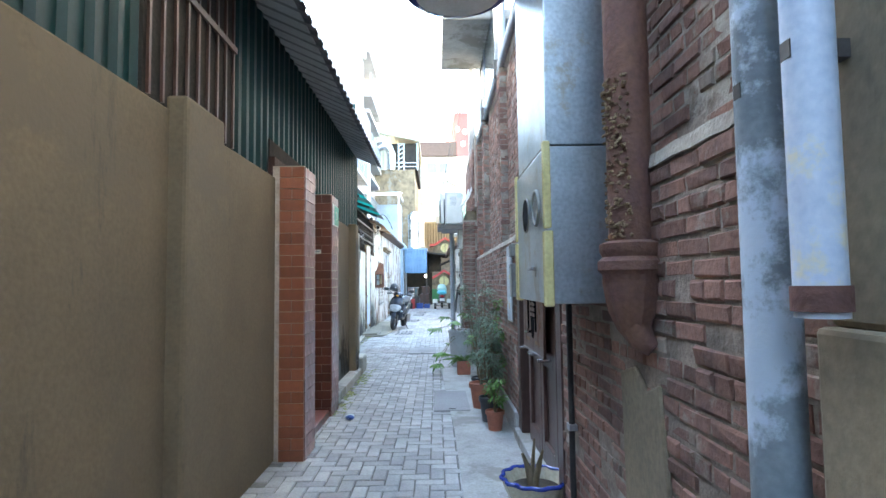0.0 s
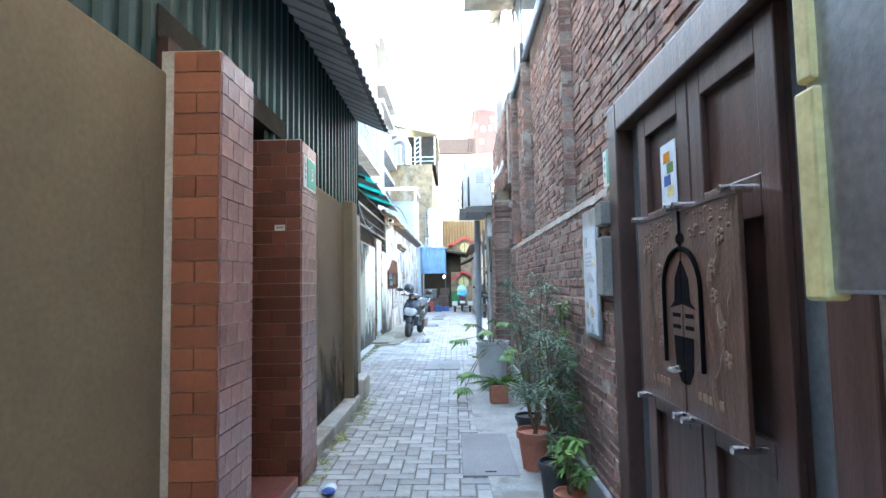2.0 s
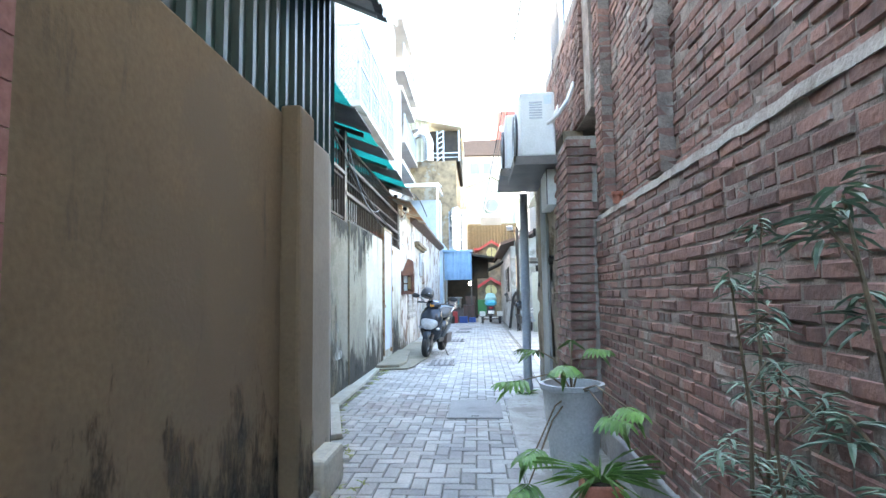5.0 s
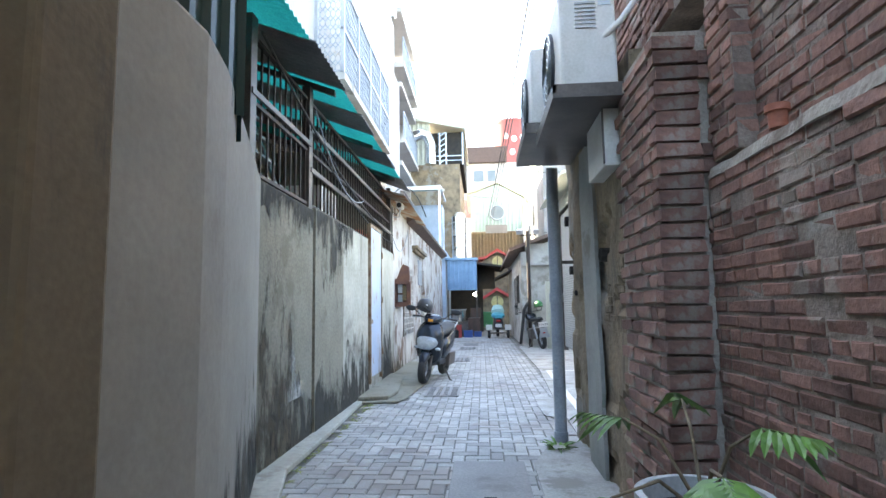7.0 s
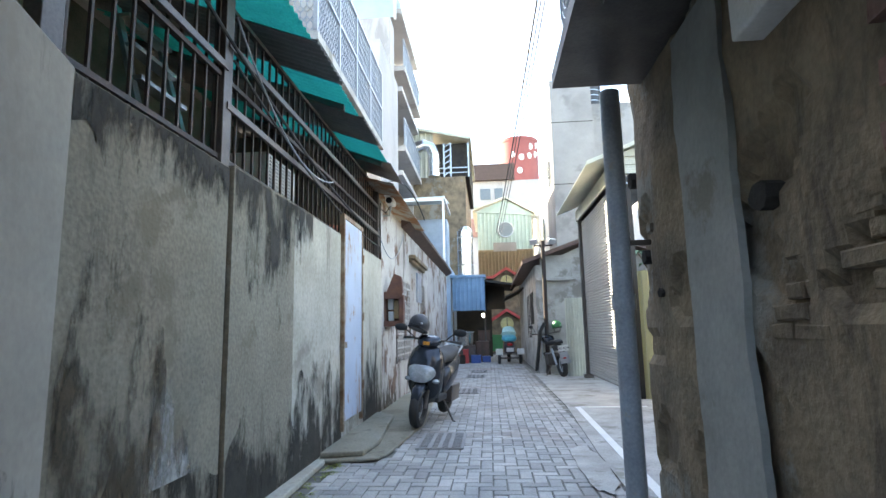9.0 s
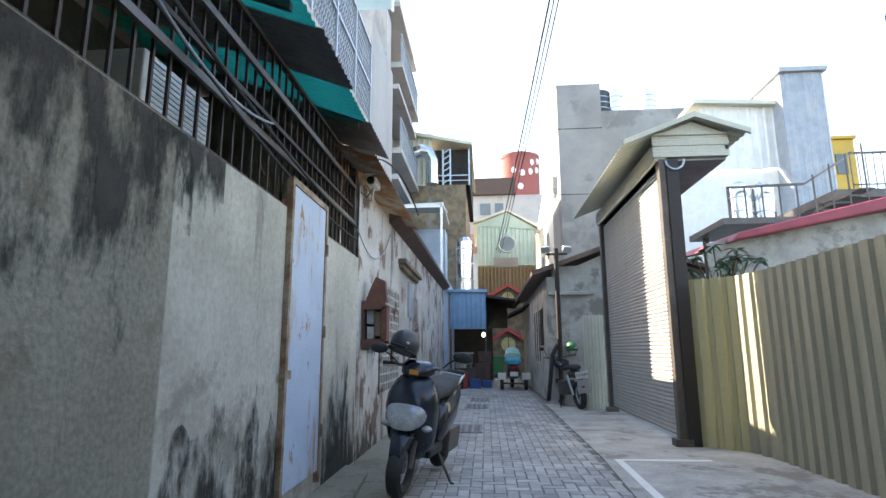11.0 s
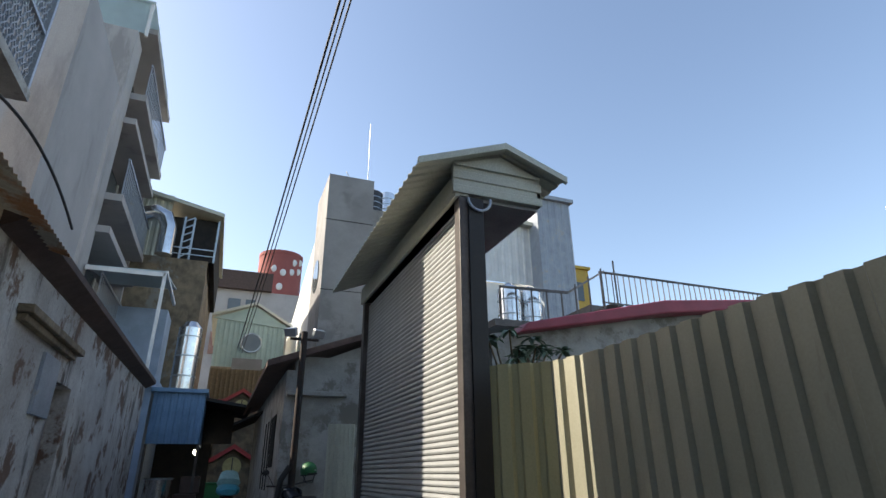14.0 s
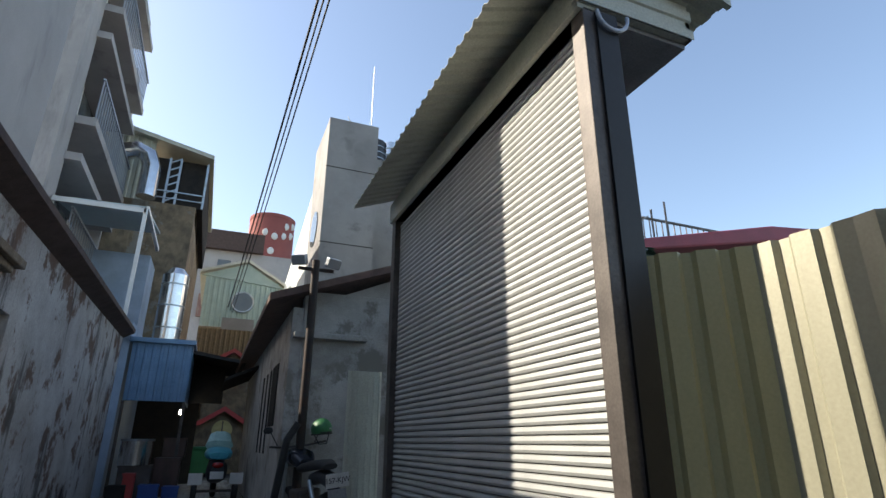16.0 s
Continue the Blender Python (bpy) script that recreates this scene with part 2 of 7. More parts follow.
M_CONCB = mat("board_concrete", (0.30, 0.295, 0.285), (0.23, 0.225, 0.22), 0.6, 0.9, bump=0.1, stain=(0.2, 0.195, 0.19), stain_scale=0.35)
M_APT = mat("pale_apartment_render", (0.42, 0.4, 0.385), (0.35, 0.335, 0.32), 0.6, 0.85, bump=0.1, streak=(0.27, 0.26, 0.25), streak_scale=0.8)
M_BLUEWALL = mat("pale_blue_render", (0.40, 0.50, 0.62), (0.32, 0.4, 0.5), 1.4, 0.85, bump=0.3)
# Near-black; puts the shade inside openings into colour, also dark cloth and boxes.
M_DARK = mat("near_black_and_void_shade", (0.035, 0.034, 0.033), (0.05, 0.045, 0.04), 3, 0.9)
M_ROOFTILE = mat("brown_roof_tile", (0.13, 0.085, 0.07), (0.09, 0.06, 0.05), 6, 0.85, bump=0.4, vary=0.25)
M_PALEGREEN = mat("pale_green_cladding", (0.38, 0.5, 0.46), (0.32, 0.43, 0.4), 2, 0.5, 0.1, bump=0.05)
M_YELLOWB = mat("yellow_container", (0.6, 0.38, 0.04), (0.5, 0.32, 0.04), 2, 0.5, bump=0.05)
M_GREENBIN = mat("green_bin", (0.04, 0.2, 0.07), (0.03, 0.16, 0.06), 3, 0.5, bump=0.05)
M_BLUEBOX = mat("blue_plastic", (0.03, 0.1, 0.35), (0.03, 0.08, 0.28), 3, 0.4, bump=0.03)
M_BULB = mat("lit_bulb", (1.0, 0.9, 0.7), (1.0, 0.9, 0.7), 3, 0.5, bump=0.0, emit=12)
M_CLEARGL = mat("frosted_glass_roof", (0.55, 0.66, 0.66), (0.5, 0.6, 0.6), 3, 0.3, bump=0.0, transmission=0.5)
M_TERRAZZO = mat("red_terrazzo", (0.24, 0.09, 0.075), (0.18, 0.07, 0.06), 20, 0.35, bump=0.05)
M_MOULD = mat("heavy_mould_render", (0.29, 0.272, 0.215), (0.2, 0.182, 0.138), 1.5, 0.93, bump=0.5, stain=(0.19, 0.17, 0.125), stain_scale=2.0, stain_at=0.55, fine=40, grain=0.45, streak=(0.15, 0.135, 0.105), streak_at=0.58, streak_scale=3.4, spread=0.24)
# Near-black colour stands for the dark inside holes; nothing is cut through.
M_HOLE = mat("unlit_hole", (0.004, 0.004, 0.005), (0.003, 0.003, 0.003), 3, 0.9, bump=0)
M_PAVECONC = mat("dusty_concrete", (0.40, 0.39, 0.36), (0.30, 0.29, 0.265), 2.2, 0.9, stain=(0.24, 0.23, 0.2), stain_scale=1.4, stain_at=0.54, bump=0.25)
M_PATCH = mat("grey_cement_repair", (0.32, 0.325, 0.30), (0.24, 0.245, 0.225), 1.8, 0.9, bump=0.3, stain=(0.2, 0.19, 0.16), stain_scale=2.0, stain_at=0.57, fine=30, grain=0.15)
M_MATTGREY = mat("matt_grey_plastic", (0.25, 0.245, 0.22), (0.18, 0.175, 0.155), 5, 0.6, bump=0.05)
M_SOFFIT = mat("pale_grey_soffit", (0.62, 0.63, 0.64), (0.52, 0.53, 0.54), 2.0, 0.6, bump=0.05, stain=(0.4, 0.4, 0.39), stain_scale=1.5)
M_LEDGE = mat("lime_mortar_cap", (0.40, 0.36, 0.30), (0.27, 0.23, 0.19), 5, 0.95, bump=0.6, stain=(0.2, 0.16, 0.13), stain_scale=4, stain_at=0.55)
M_PVCOLD = mat("film_peeled_grey_pipe", (0.22, 0.26, 0.28), (0.17, 0.2, 0.22), 3, 0.4, bump=0.15, stain=(0.5, 0.58, 0.66), stain_scale=2.2, stain_at=0.53, streak=(0.42, 0.38, 0.28), streak_at=0.6, streak_scale=3)
M_CARVELIGHT = mat("rubbed_carving", (0.2, 0.125, 0.085), (0.15, 0.09, 0.06), 14, 0.5, bump=0.2)
M_FOODWOOD = mat("cut_lettering", (0.32, 0.22, 0.14), (0.26, 0.17, 0.11), 12, 0.7, bump=0.1)
M_PIER = mat("stained_plaster_pier", (0.27, 0.215, 0.14), (0.2, 0.16, 0.11), 1.6, 0.92, bump=0.2, stain=(0.16, 0.13, 0.09), stain_scale=1.6, stain_at=0.56, fine=40, streak=(0.13, 0.11, 0.08), streak_at=0.58, streak_scale=3)
M_BLACKPAINT = mat("black_paint", (0.014, 0.013, 0.013), (0.01, 0.01, 0.01), 5, 0.5, bump=0.05)
M_WEED = mat("yellow_green_weed", (0.3, 0.32, 0.08), (0.16, 0.2, 0.05), 9, 0.6, bump=0.05, vary=0.35)
# Brighter copy of olive_tin; light bounced off the sunlit sheet is in its colour.
M_OLIVEPALE = mat("bounce_lit_olive_tin", (0.5, 0.45, 0.24), (0.43, 0.39, 0.21), 2.0, 0.4, 0.1, bump=0.06, stretch=(1, 1, 0.15), grain=0.15)
# Darker copy of terracotta_tile; the gate recess's shade is in its colour.
M_TILEDARK = mat("shaded_terracotta_tile", (0.17, 0.058, 0.034), (0.115, 0.04, 0.026), 5, 0.3, bump=0.06, vary=0.3, grain=0.2)
M_YARD = mat("grimy_yard_wall", (0.27, 0.26, 0.2), (0.16, 0.15, 0.115), 2, 0.9)


def damp_material(name, tone, scale, at, hang=False):
    """A stain that thins out and breaks up towards its ragged edge, with bare wall between."""
    m = mat(name, tone, tuple(0.65 * v for v in tone), 9, 0.95)
    nt = m.node_tree
    N, L = nt.nodes, nt.links
    tc = N.new("ShaderNodeTexCoord")
    mp = N.new("ShaderNodeMapping")
    mp.inputs["Scale"].default_value = (1, 1, 0.35)
    no = N.new("ShaderNodeTexNoise")
    no.inputs["Scale"].default_value, no.inputs["Detail"].default_value, no.inputs["Roughness"].default_value = scale, 10, 0.75
    ra = N.new("ShaderNodeValToRGB")
    ra.color_ramp.elements[0].position, ra.color_ramp.elements[1].position = at, at + 0.16
    tr = N.new("ShaderNodeBsdfTransparent")
    mx = N.new("ShaderNodeMixShader")
    L.new(tc.outputs["Object"], mp.inputs[0]), L.new(mp.outputs[0], no.inputs["Vector"])
    xyz = N.new("ShaderNodeSeparateXYZ")
    L.new(tc.outputs["Generated"], xyz.inputs[0])
    thin = N.new("ShaderNodeMapRange")
    thin.inputs[3].default_value, thin.inputs[4].default_value = (-0.22, 0.05) if hang else (0.09, -0.22)
    L.new(xyz.outputs["Z"], thin.inputs[0])
    su = N.new("ShaderNodeMath")
    L.new(no.outputs[0], su.inputs[0]), L.new(thin.outputs[0], su.inputs[1]), L.new(su.outputs[0], ra.inputs[0])
    L.new(ra.outputs[0], mx.inputs[0]), L.new(tr.outputs[0], mx.inputs[1]), L.new(N["Principled BSDF"].outputs[0], mx.inputs[2])
    L.new(mx.outputs[0], N["Material Output"].inputs[0])
    return m


M_DAMP = damp_material("black_damp", (0.05, 0.046, 0.036), 5.0, 0.42)
M_HANGDAMP = damp_material("hanging_black_mould", (0.05, 0.047, 0.04), 5.0, 0.4, True)
M_BROWNDAMP = damp_material("brown_damp", (0.105, 0.085, 0.055), 7.0, 0.45)
M_LIMEBLOOM = damp_material("lime_bloom", (0.56, 0.56, 0.52), 6.0, 0.53)
for m, level in ((M_HOLE, 0.05), (M_DARK, 0.05), (M_GREENTIN, 0.25)):
    m.node_tree.nodes["Principled BSDF"].inputs["Specular IOR Level"].default_value = level


# ---- mesh helpers ----
class G:
    """Collects vertices and faces of one mesh."""

    def __init__(self):
        self.v, self.f = [], []

    def add(self, verts, faces):
        n = len(self.v)
        self.v += [tuple(p) for p in verts]
        self.f += [tuple(i + n for i in q) for q in faces]
        return self

    def box(self, x0, y0, z0, x1, y1, z1, jit=0.0):
        vs = [(x, y, z) for x in (x0, x1) for y in (y0, y1) for z in (z0, z1)]
        if jit:
            vs = [tuple(c + random.uniform(-jit, jit) for c in p) for p in vs]
        return self.add(vs, [(0, 1, 3, 2), (4, 6, 7, 5), (0, 4, 5, 1), (2, 3, 7, 6), (0, 2, 6, 4), (1, 5, 7, 3)])

    def cyl(self, p, q, r, r2=None, n=16, cap=True):
        p, q = Vector(p), Vector(q)
        r2 = r if r2 is None else r2
        d = (q - p).normalized()
        a = d.orthogonal().normalized()
        b = d.cross(a)
        vs = []
        for c, rad in ((p, r), (q, r2)):
            for i in range(n):
                t = 2 * math.pi * i / n
                vs.append(c + a * math.cos(t) * rad + b * math.sin(t) * rad)
        fs = [(i, (i + 1) % n, n + (i + 1) % n, n + i) for i in range(n)]
        if cap:
            fs += [tuple(range(n - 1, -1, -1)), tuple(range(n, 2 * n))]
        return self.add(vs, fs)

    def tube(self, pts, r, n=8):
        pts = [Vector(p) for p in pts]
        rings, a = [], None
        for i, p in enumerate(pts):
            d = (pts[min(i + 1, len(pts) - 1)] - pts[max(i - 1, 0)]).normalized()
            a = (a - d * a.dot(d)).normalized() if a else d.orthogonal().normalized()
            b = d.cross(a)
            rr = r[i] if isinstance(r, (list, tuple)) else r
            rings.append([p + (a * math.cos(2 * math.pi * k / n) + b * math.sin(2 * math.pi * k / n)) * rr for k in range(n)])
        vs = [v for ring in rings for v in ring]
        fs = [(i * n + k, i * n + (k + 1) % n, (i + 1) * n + (k + 1) % n, (i + 1) * n + k) for i in range(len(pts) - 1) for k in range(n)]
        fs += [tuple(range(n - 1, -1, -1)), tuple(range((len(pts) - 1) * n, len(pts) * n))]
        return self.add(vs, fs)

    def lathe(self, base, profile, n=28, wave=0.0, waves=0):
        bx, by, bz = base
        vs = []
        for r, z, *w in profile:
            for i in range(n):
                t = 2 * math.pi * i / n
                rr = r * (1 + (wave * math.cos(waves * t) if w else 0))
                vs.append((bx + rr * math.cos(t), by + rr * math.sin(t), bz + z))
        k = len(profile)
        fs = [(j * n + i, j * n + (i + 1) % n, (j + 1) * n + (i + 1) % n, (j + 1) * n + i) for j in range(k - 1) for i in range(n)]
        fs += [tuple(range(n - 1, -1, -1)), tuple(range((k - 1) * n, k * n))]
        return self.add(vs, fs)

    def ball(self, c, rx, ry, rz, n=16, m=10, z_from=-1.0):
        prof = []
        a0 = math.asin(max(-1, z_from))
        vs, fs = [], []
        for j in range(m + 1):
            a = a0 + (math.pi / 2 - a0) * j / m
            for i in range(n):
                t = 2 * math.pi * i / n
                vs.append((c[0] + rx * math.cos(a) * math.cos(t), c[1] + ry * math.cos(a) * math.sin(t), c[2] + rz * math.sin(a)))
        fs = [(j * n + i, j * n + (i + 1) % n, (j + 1) * n + (i + 1) % n, (j + 1) * n + i) for j in range(m) for i in range(n)]
        fs.append(tuple(range(n - 1, -1, -1)))
        return self.add(vs, fs)

    def prism(self, pts, shift):
        """A flat outline of 3D points pushed along shift."""
        n, s = len(pts), Vector(shift)
        vs = [Vector(p) for p in pts] + [Vector(p) + s for p in pts]
        fs = [tuple(range(n - 1, -1, -1)), tuple(range(n, 2 * n))] + [(i, (i + 1) % n, n + (i + 1) % n, n + i) for i in range(n)]
        return self.add(vs, fs)

    def corr(self, o, u, v, width, height, pitch=0.2, depth=0.03, thick=0.004, kind="rib", segs=1):
        """A corrugated sheet from corner o: waves run across u, ribs run along v."""
        o, u, v = Vector(o), Vector(u).normalized(), Vector(v).normalized()
        nrm = u.cross(v)
        xs, s = [], 0.0
        while s < width - 1e-6:
            if kind == "rib":
                for k, d in ((0, 0), (0.5, 0), (0.62, 1), (0.88, 1)):
                    xs.append((s + k * pitch, d * depth))
            else:
                for k in range(6):
                    xs.append((s + k * pitch / 6, depth * 0.5 * (1 - math.cos(2 * math.pi * k / 6))))
            s += pitch
        xs = [p for p in xs if p[0] < width] + [(width, 0)]
        n = len(xs)
        vs = []
        for side in (0, -thick):
            for j in (0, 1):
                vs += [o + u * a + v * height * j + nrm * (d + side) for a, d in xs]
        fs = []
        for i in range(n - 1):
            fs += [(i, i + 1, n + i + 1, n + i), (2 * n + i + 1, 2 * n + i, 3 * n + i, 3 * n + i + 1),
                   (i + 1, i, 2 * n + i, 2 * n + i + 1), (n + i, n + i + 1, 3 * n + i + 1, 3 * n + i)]
        return self.add(vs, fs)


def link(name, g, material, parent=None, label="", smooth=False, bevel=0.0, at=None):
    me = bpy.data.meshes.new(name)
    me.from_pydata(g.v, [], g.f)
    bm = bmesh.new()
    bm.from_mesh(me)
    bmesh.ops.recalc_face_normals(bm, faces=bm.faces)
    bm.to_mesh(me)
    bm.free()
    me.materials.append(material)
    if smooth:
        me.polygons.foreach_set("use_smooth", [True] * len(me.polygons))
        me.set_sharp_from_angle(angle=radians(40))
    ob = new(name, me)
    if parent:
        ob.parent = parent
    if at:
        ob.matrix_basis = at
    if bevel:
        b = ob.modifiers.new("bevel", "BEVEL")
        b.width, b.segments, b.limit_method = bevel, 2, "ANGLE"
    if label:
        ob["label"] = label
    return ob


part = link


def thing(name, label, category, group="", at=None):
    ob = new(name)
    ob.empty_display_size = 0.1
    if at is not None:
        ob.matrix_basis = at
    return tagged(ob, label, category, group)


def wall(name, g, material, label, bevel=0.0, category="wall"):
    return tagged(link(name, g, material, bevel=bevel), label, category, kind="structure")


def letters(text, size, material, parent, m, name="lettering"):
    """Raised lettering in the built-in font, turned to a mesh."""
    cu = bpy.data.curves.new(name, "FONT")
    cu.body, cu.size, cu.extrude, cu.align_x, cu.align_y = text, size, 0.0015, "CENTER", "CENTER"
    tmp = bpy.data.objects.new("tmp", cu)
    me = bpy.data.meshes.new_from_object(tmp)
    bpy.data.objects.remove(tmp)
    me.materials.clear()
    me.materials.append(material)
    ob = new(name, me)
    ob.parent = parent
    ob.matrix_basis = m
    return ob


# turns text that lies in x, y so that it stands on a wall facing that way
FACE_LEFT = Matrix(((0, 0, -1, 0), (-1, 0, 0, 0), (0, 1, 0, 0), (0, 0, 0, 1)))
FACE_RIGHT = Matrix(((0, 0, 1, 0), (1, 0, 0, 0), (0, 1, 0, 0), (0, 0, 0, 1)))
FACE_BACK = Matrix(((1, 0, 0, 0), (0, 0, -1, 0), (0, 1, 0, 0), (0, 0, 0, 1)))
T = Matrix.Translation

# ---- the large structure ----
wall("ground", G().box(-400, -400, -0.3, 400, 400, -0.045), M_GROUND, "dark old asphalt ground under the lane", category="ground")
wall("paving_bed", G().box(-1.95, -4, -0.044, 0.95, 36, -0.012), M_JOINT, "dark sandy joints between the lane's pavers", category="paving bed")
wall("side_slab", G().prism([(0.62, 12.5, -0.04), (0.66, 14.6, -0.04), (0.8, 17.7, -0.04), (0.82, 23.9, -0.04), (2.7, 23.9, -0.04), (2.7, 12.5, -0.04)], (0, 0, 0.052)),
     M_CONC, "pale worn concrete apron before the roller shutter", category="apron")
wall("wall_foot_slab", G().prism([(0.24, -3, -0.04), (0.22, 5.0, -0.04), (0.16, 7.5, -0.04), (0.12, 9.0, -0.04), (0.12, 11.6, -0.04), (0.4, 12.5, -0.04), (0.9, 12.5, -0.04), (0.9, -3, -0.04)], (0, 0, 0.048)),
     M_PAVECONC, "pale concrete strip along the brick wall's foot", category="concrete strip")
wall("brick_wall_plinth", G().box(0.755, 5.0, 0, 0.80, 9.7, 0.22), M_CONC, "low cement plinth under the brick wall", 0.01, "plinth")
line = G().box(0.9, 17.55, 0.012, 1.93, 17.63, 0.016)
line.prism([(0.9, 17.55, 0.012), (0.98, 17.55, 0.012), (0.86, 12.6, 0.012), (0.78, 12.6, 0.012)], (0, 0, 0.004))
wall("painted_line", line, M_WHITE, "white painted line on the concrete apron", category="painted line")

spill = [(0.52 + 0.13 * math.cos(a) * (1 + 0.35 * noise.noise(Vector((math.cos(a) * 2, math.sin(a) * 2, 5)))), 14.1 + 0.8 * math.sin(a) * (1 + 0.35 * noise.noise(Vector((math.cos(a) * 2, math.sin(a) * 2, 9)))), 0.012) for a in [k * 0.2244 for k in range(28)]]
wall("cement_spill", G().prism(spill, (0, 0, 0.004)), M_CONC, "greyish dried cement spill at the apron's edge", category="spill")

# left: beige wall, gate, tin-walled house
g = G().box(-1.45, -4, 0, -1.24, 4.47, 2.27)
wall("wall_beige_near", g, M_BEIGE, "beige rendered garden wall, stained and weathered", 0.012)
wall("wall_beige_far", G().box(-1.45, 6.24, 0, -1.25, 8.46, 2.25), M_BEIGE, "beige rendered garden wall with damp dark foot", 0.012)
wall("wall_post_near", G().box(-1.26, 2.66, 0, -1.15, 3.14, 2.34), M_BEIGE, "beige rendered wall post", 0.02, "wall post")
wall("wall_post_far", G().box(-1.26, 8.2, 0, -1.14, 8.46, 2.29), M_BEIGE, "beige rendered wall post with damp foot", 0.02, "wall post")
wall("wall_pale_bend", G().prism([(-1.2, 8.46, 0), (-1.2, 9.0, 0), (-1.27, 9.3, 0), (-1.9, 11.15, 0), (-2.1, 11.15, 0), (-1.47, 9.2, 0), (-1.45, 8.46, 0)], (0, 0, 2.22)), M_PALE, "plain pale rendered wall bending away from the lane", 0.02)
g = G().box(-1.25, 6.3, -0.02, -1.1, 8.5, 0.10)
wall("kerb_left", g, M_CONC, "mossy concrete kerb along the beige wall", 0.015, "kerb")
wall("kerb_block", G().box(-1.26, 8.5, 0, -1.08, 8.95, 0.26), M_GREYWALL, "rough concrete block at the wall post's foot", 0.03, "kerb block")
wall("gate_floor", G().box(-1.75, 4.83, -0.02, -1.08, 5.86, 0.07), M_TERRAZZO, "red terrazzo gate sill", 0.01, "sill")
# Lintel and back wall have the gateway's shade put into their near-black colour.
wall("gate_soffit", G().box(-1.8, 4.46, 2.45, -1.3, 6.25, 2.6), M_DARK, "gate lintel coloured near-black for shade", category="lintel")
wall("gate_wall_back", G().box(-1.95, 4.46, 0, -1.85, 6.25, 2.6), M_DARK, "wall behind the gate, coloured near-black for shade")
gate = thing("gate_door", "rust-streaked dark red iron gate leaf in the tiled gateway", "gate")
M_GATE = mat("rusty_red_gate", (0.06, 0.022, 0.016), (0.03, 0.014, 0.011), 3, 0.7, 0.2, bump=0.3, stain=(0.12, 0.05, 0.028), stain_scale=3, stretch=(1, 1, 0.25))
part("leaf", G().box(-1.56, 4.83, 0.08, -1.52, 5.86, 2.45), M_GATE, gate, bevel=0.005)
part("lock_case", G().box(-1.52, 5.6, 1.02, -1.49, 5.72, 1.18), M_DARKSTEEL, gate, bevel=0.005)
for y in (4.86, 5.35, 5.8):
    part("stile", G().box(-1.52, y, 0.08, -1.505, y + 0.04, 2.42), M_GATE, gate)

wall("wall_tin_green", G().corr((-1.34, -4, 2.1), (0, 1, 0), (0, 0, 1), 8.8, 1.75, 0.16, 0.03).corr((-1.34, 4.8, 2.5), (0, 1, 0), (0, 0, 1), 1.12, 1.35, 0.16, 0.03).corr((-1.34, 5.92, 2.1), (0, 1, 0), (0, 0, 1), 3.66, 1.75, 0.16, 0.03), M_GREENTIN, "dark green corrugated tin wall above the garden wall", category="tin wall")
wall("wall_tin_end", G().corr((-1.35, 9.6, 2.0), (-1, 0, 0), (0, 0, 1), 4.0, 2.6, 0.16, 0.03), M_GREENTIN, "green corrugated end wall of the house", category="tin wall")
wall("wall_left_back", G().box(-5.5, -4, 0, -5.3, 9.6, 4.9), M_DARK, "back wall of the tin-walled house")
EAVE_V = Vector((-2.6, 0, 1.2)).normalized()
wall("roof_tin_left", G().corr((-0.86, 9.47, 3.40), (0, -1, 0), EAVE_V, 13.4, 4.9, 0.2, 0.025), M_GREYTIN, "grey corrugated tin roof with overhanging eave", category="roof")
for k in range(9):
    y = 9.3 - k * 1.25
    tagged(link("rafter", G().prism([(-1.36, y, 3.57), (-2.4, y, 4.05), (-2.4, y, 3.99), (-1.36, y, 3.51)], (0, 0.05, 0)), M_GREYTIN), "grey steel rafter under the tin eave", "rafter", "rafters under the eave", "structure")
for k in range(11):
    y = 9.4 - k * 1.2
    wall("eave_soffit", G().prism([(-0.93, y, 3.405), (-1.33, y, 3.59), (-1.33, y, 3.6), (-0.93, y, 3.415)], (0, -1.19, 0)), M_SOFFIT, "pale grey soffit board under the tin eave", category="soffit")
win = tagged(new("window_1"), "brown-framed barred window in the green tin wall", "window", kind="structure")
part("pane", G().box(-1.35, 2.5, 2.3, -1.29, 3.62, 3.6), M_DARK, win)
for k in range(9):
    part("bar", G().box(-1.285, 2.52 + k * 0.132, 2.3, -1.27, 2.54 + k * 0.132, 3.6), M_WOOD, win)
part("cross_bar", G().box(-1.28, 2.5, 2.95, -1.262, 3.62, 2.99), M_WOOD, win)

# left: mouldy wall with the door
wall("wall_mouldy", G().box(-2.1, 11.12, 0, -1.895, 12.43, 2.2), M_MOULD, "grey rendered wall, plain near its end and mouldy beyond", 0.01)
wall("wall_mouldy_mid", G().box(-2.1, 12.46, 0, -1.88, 13.55, 2.22), M_MOULD, "rendered wall blackened by heavy mould")
wall("wall_mouldy_far", G().box(-2.1, 13.55, 0, -1.88, 17.2, 2.22), M_GREYWALL, "pale rendered wall with black mould streaks", 0.01)
wall("wall_seam", G().box(-2.08, 12.43, 0, -1.91, 12.46, 2.2), M_DARK, "dark open seam between two walls", category="seam")
wall("wall_foot_rubble", G().prism([(-1.5, 9.9, 0), (-1.36, 10.0, 0), (-1.72, 11.3, 0), (-1.74, 12.5, 0), (-1.8, 14.2, 0), (-1.92, 14.2, 0), (-1.92, 11.1, 0)], (0, 0, 0.05)), M_GREYWALL, "rough mossy cement skirt at the wall's foot", 0.012, "cement skirt")
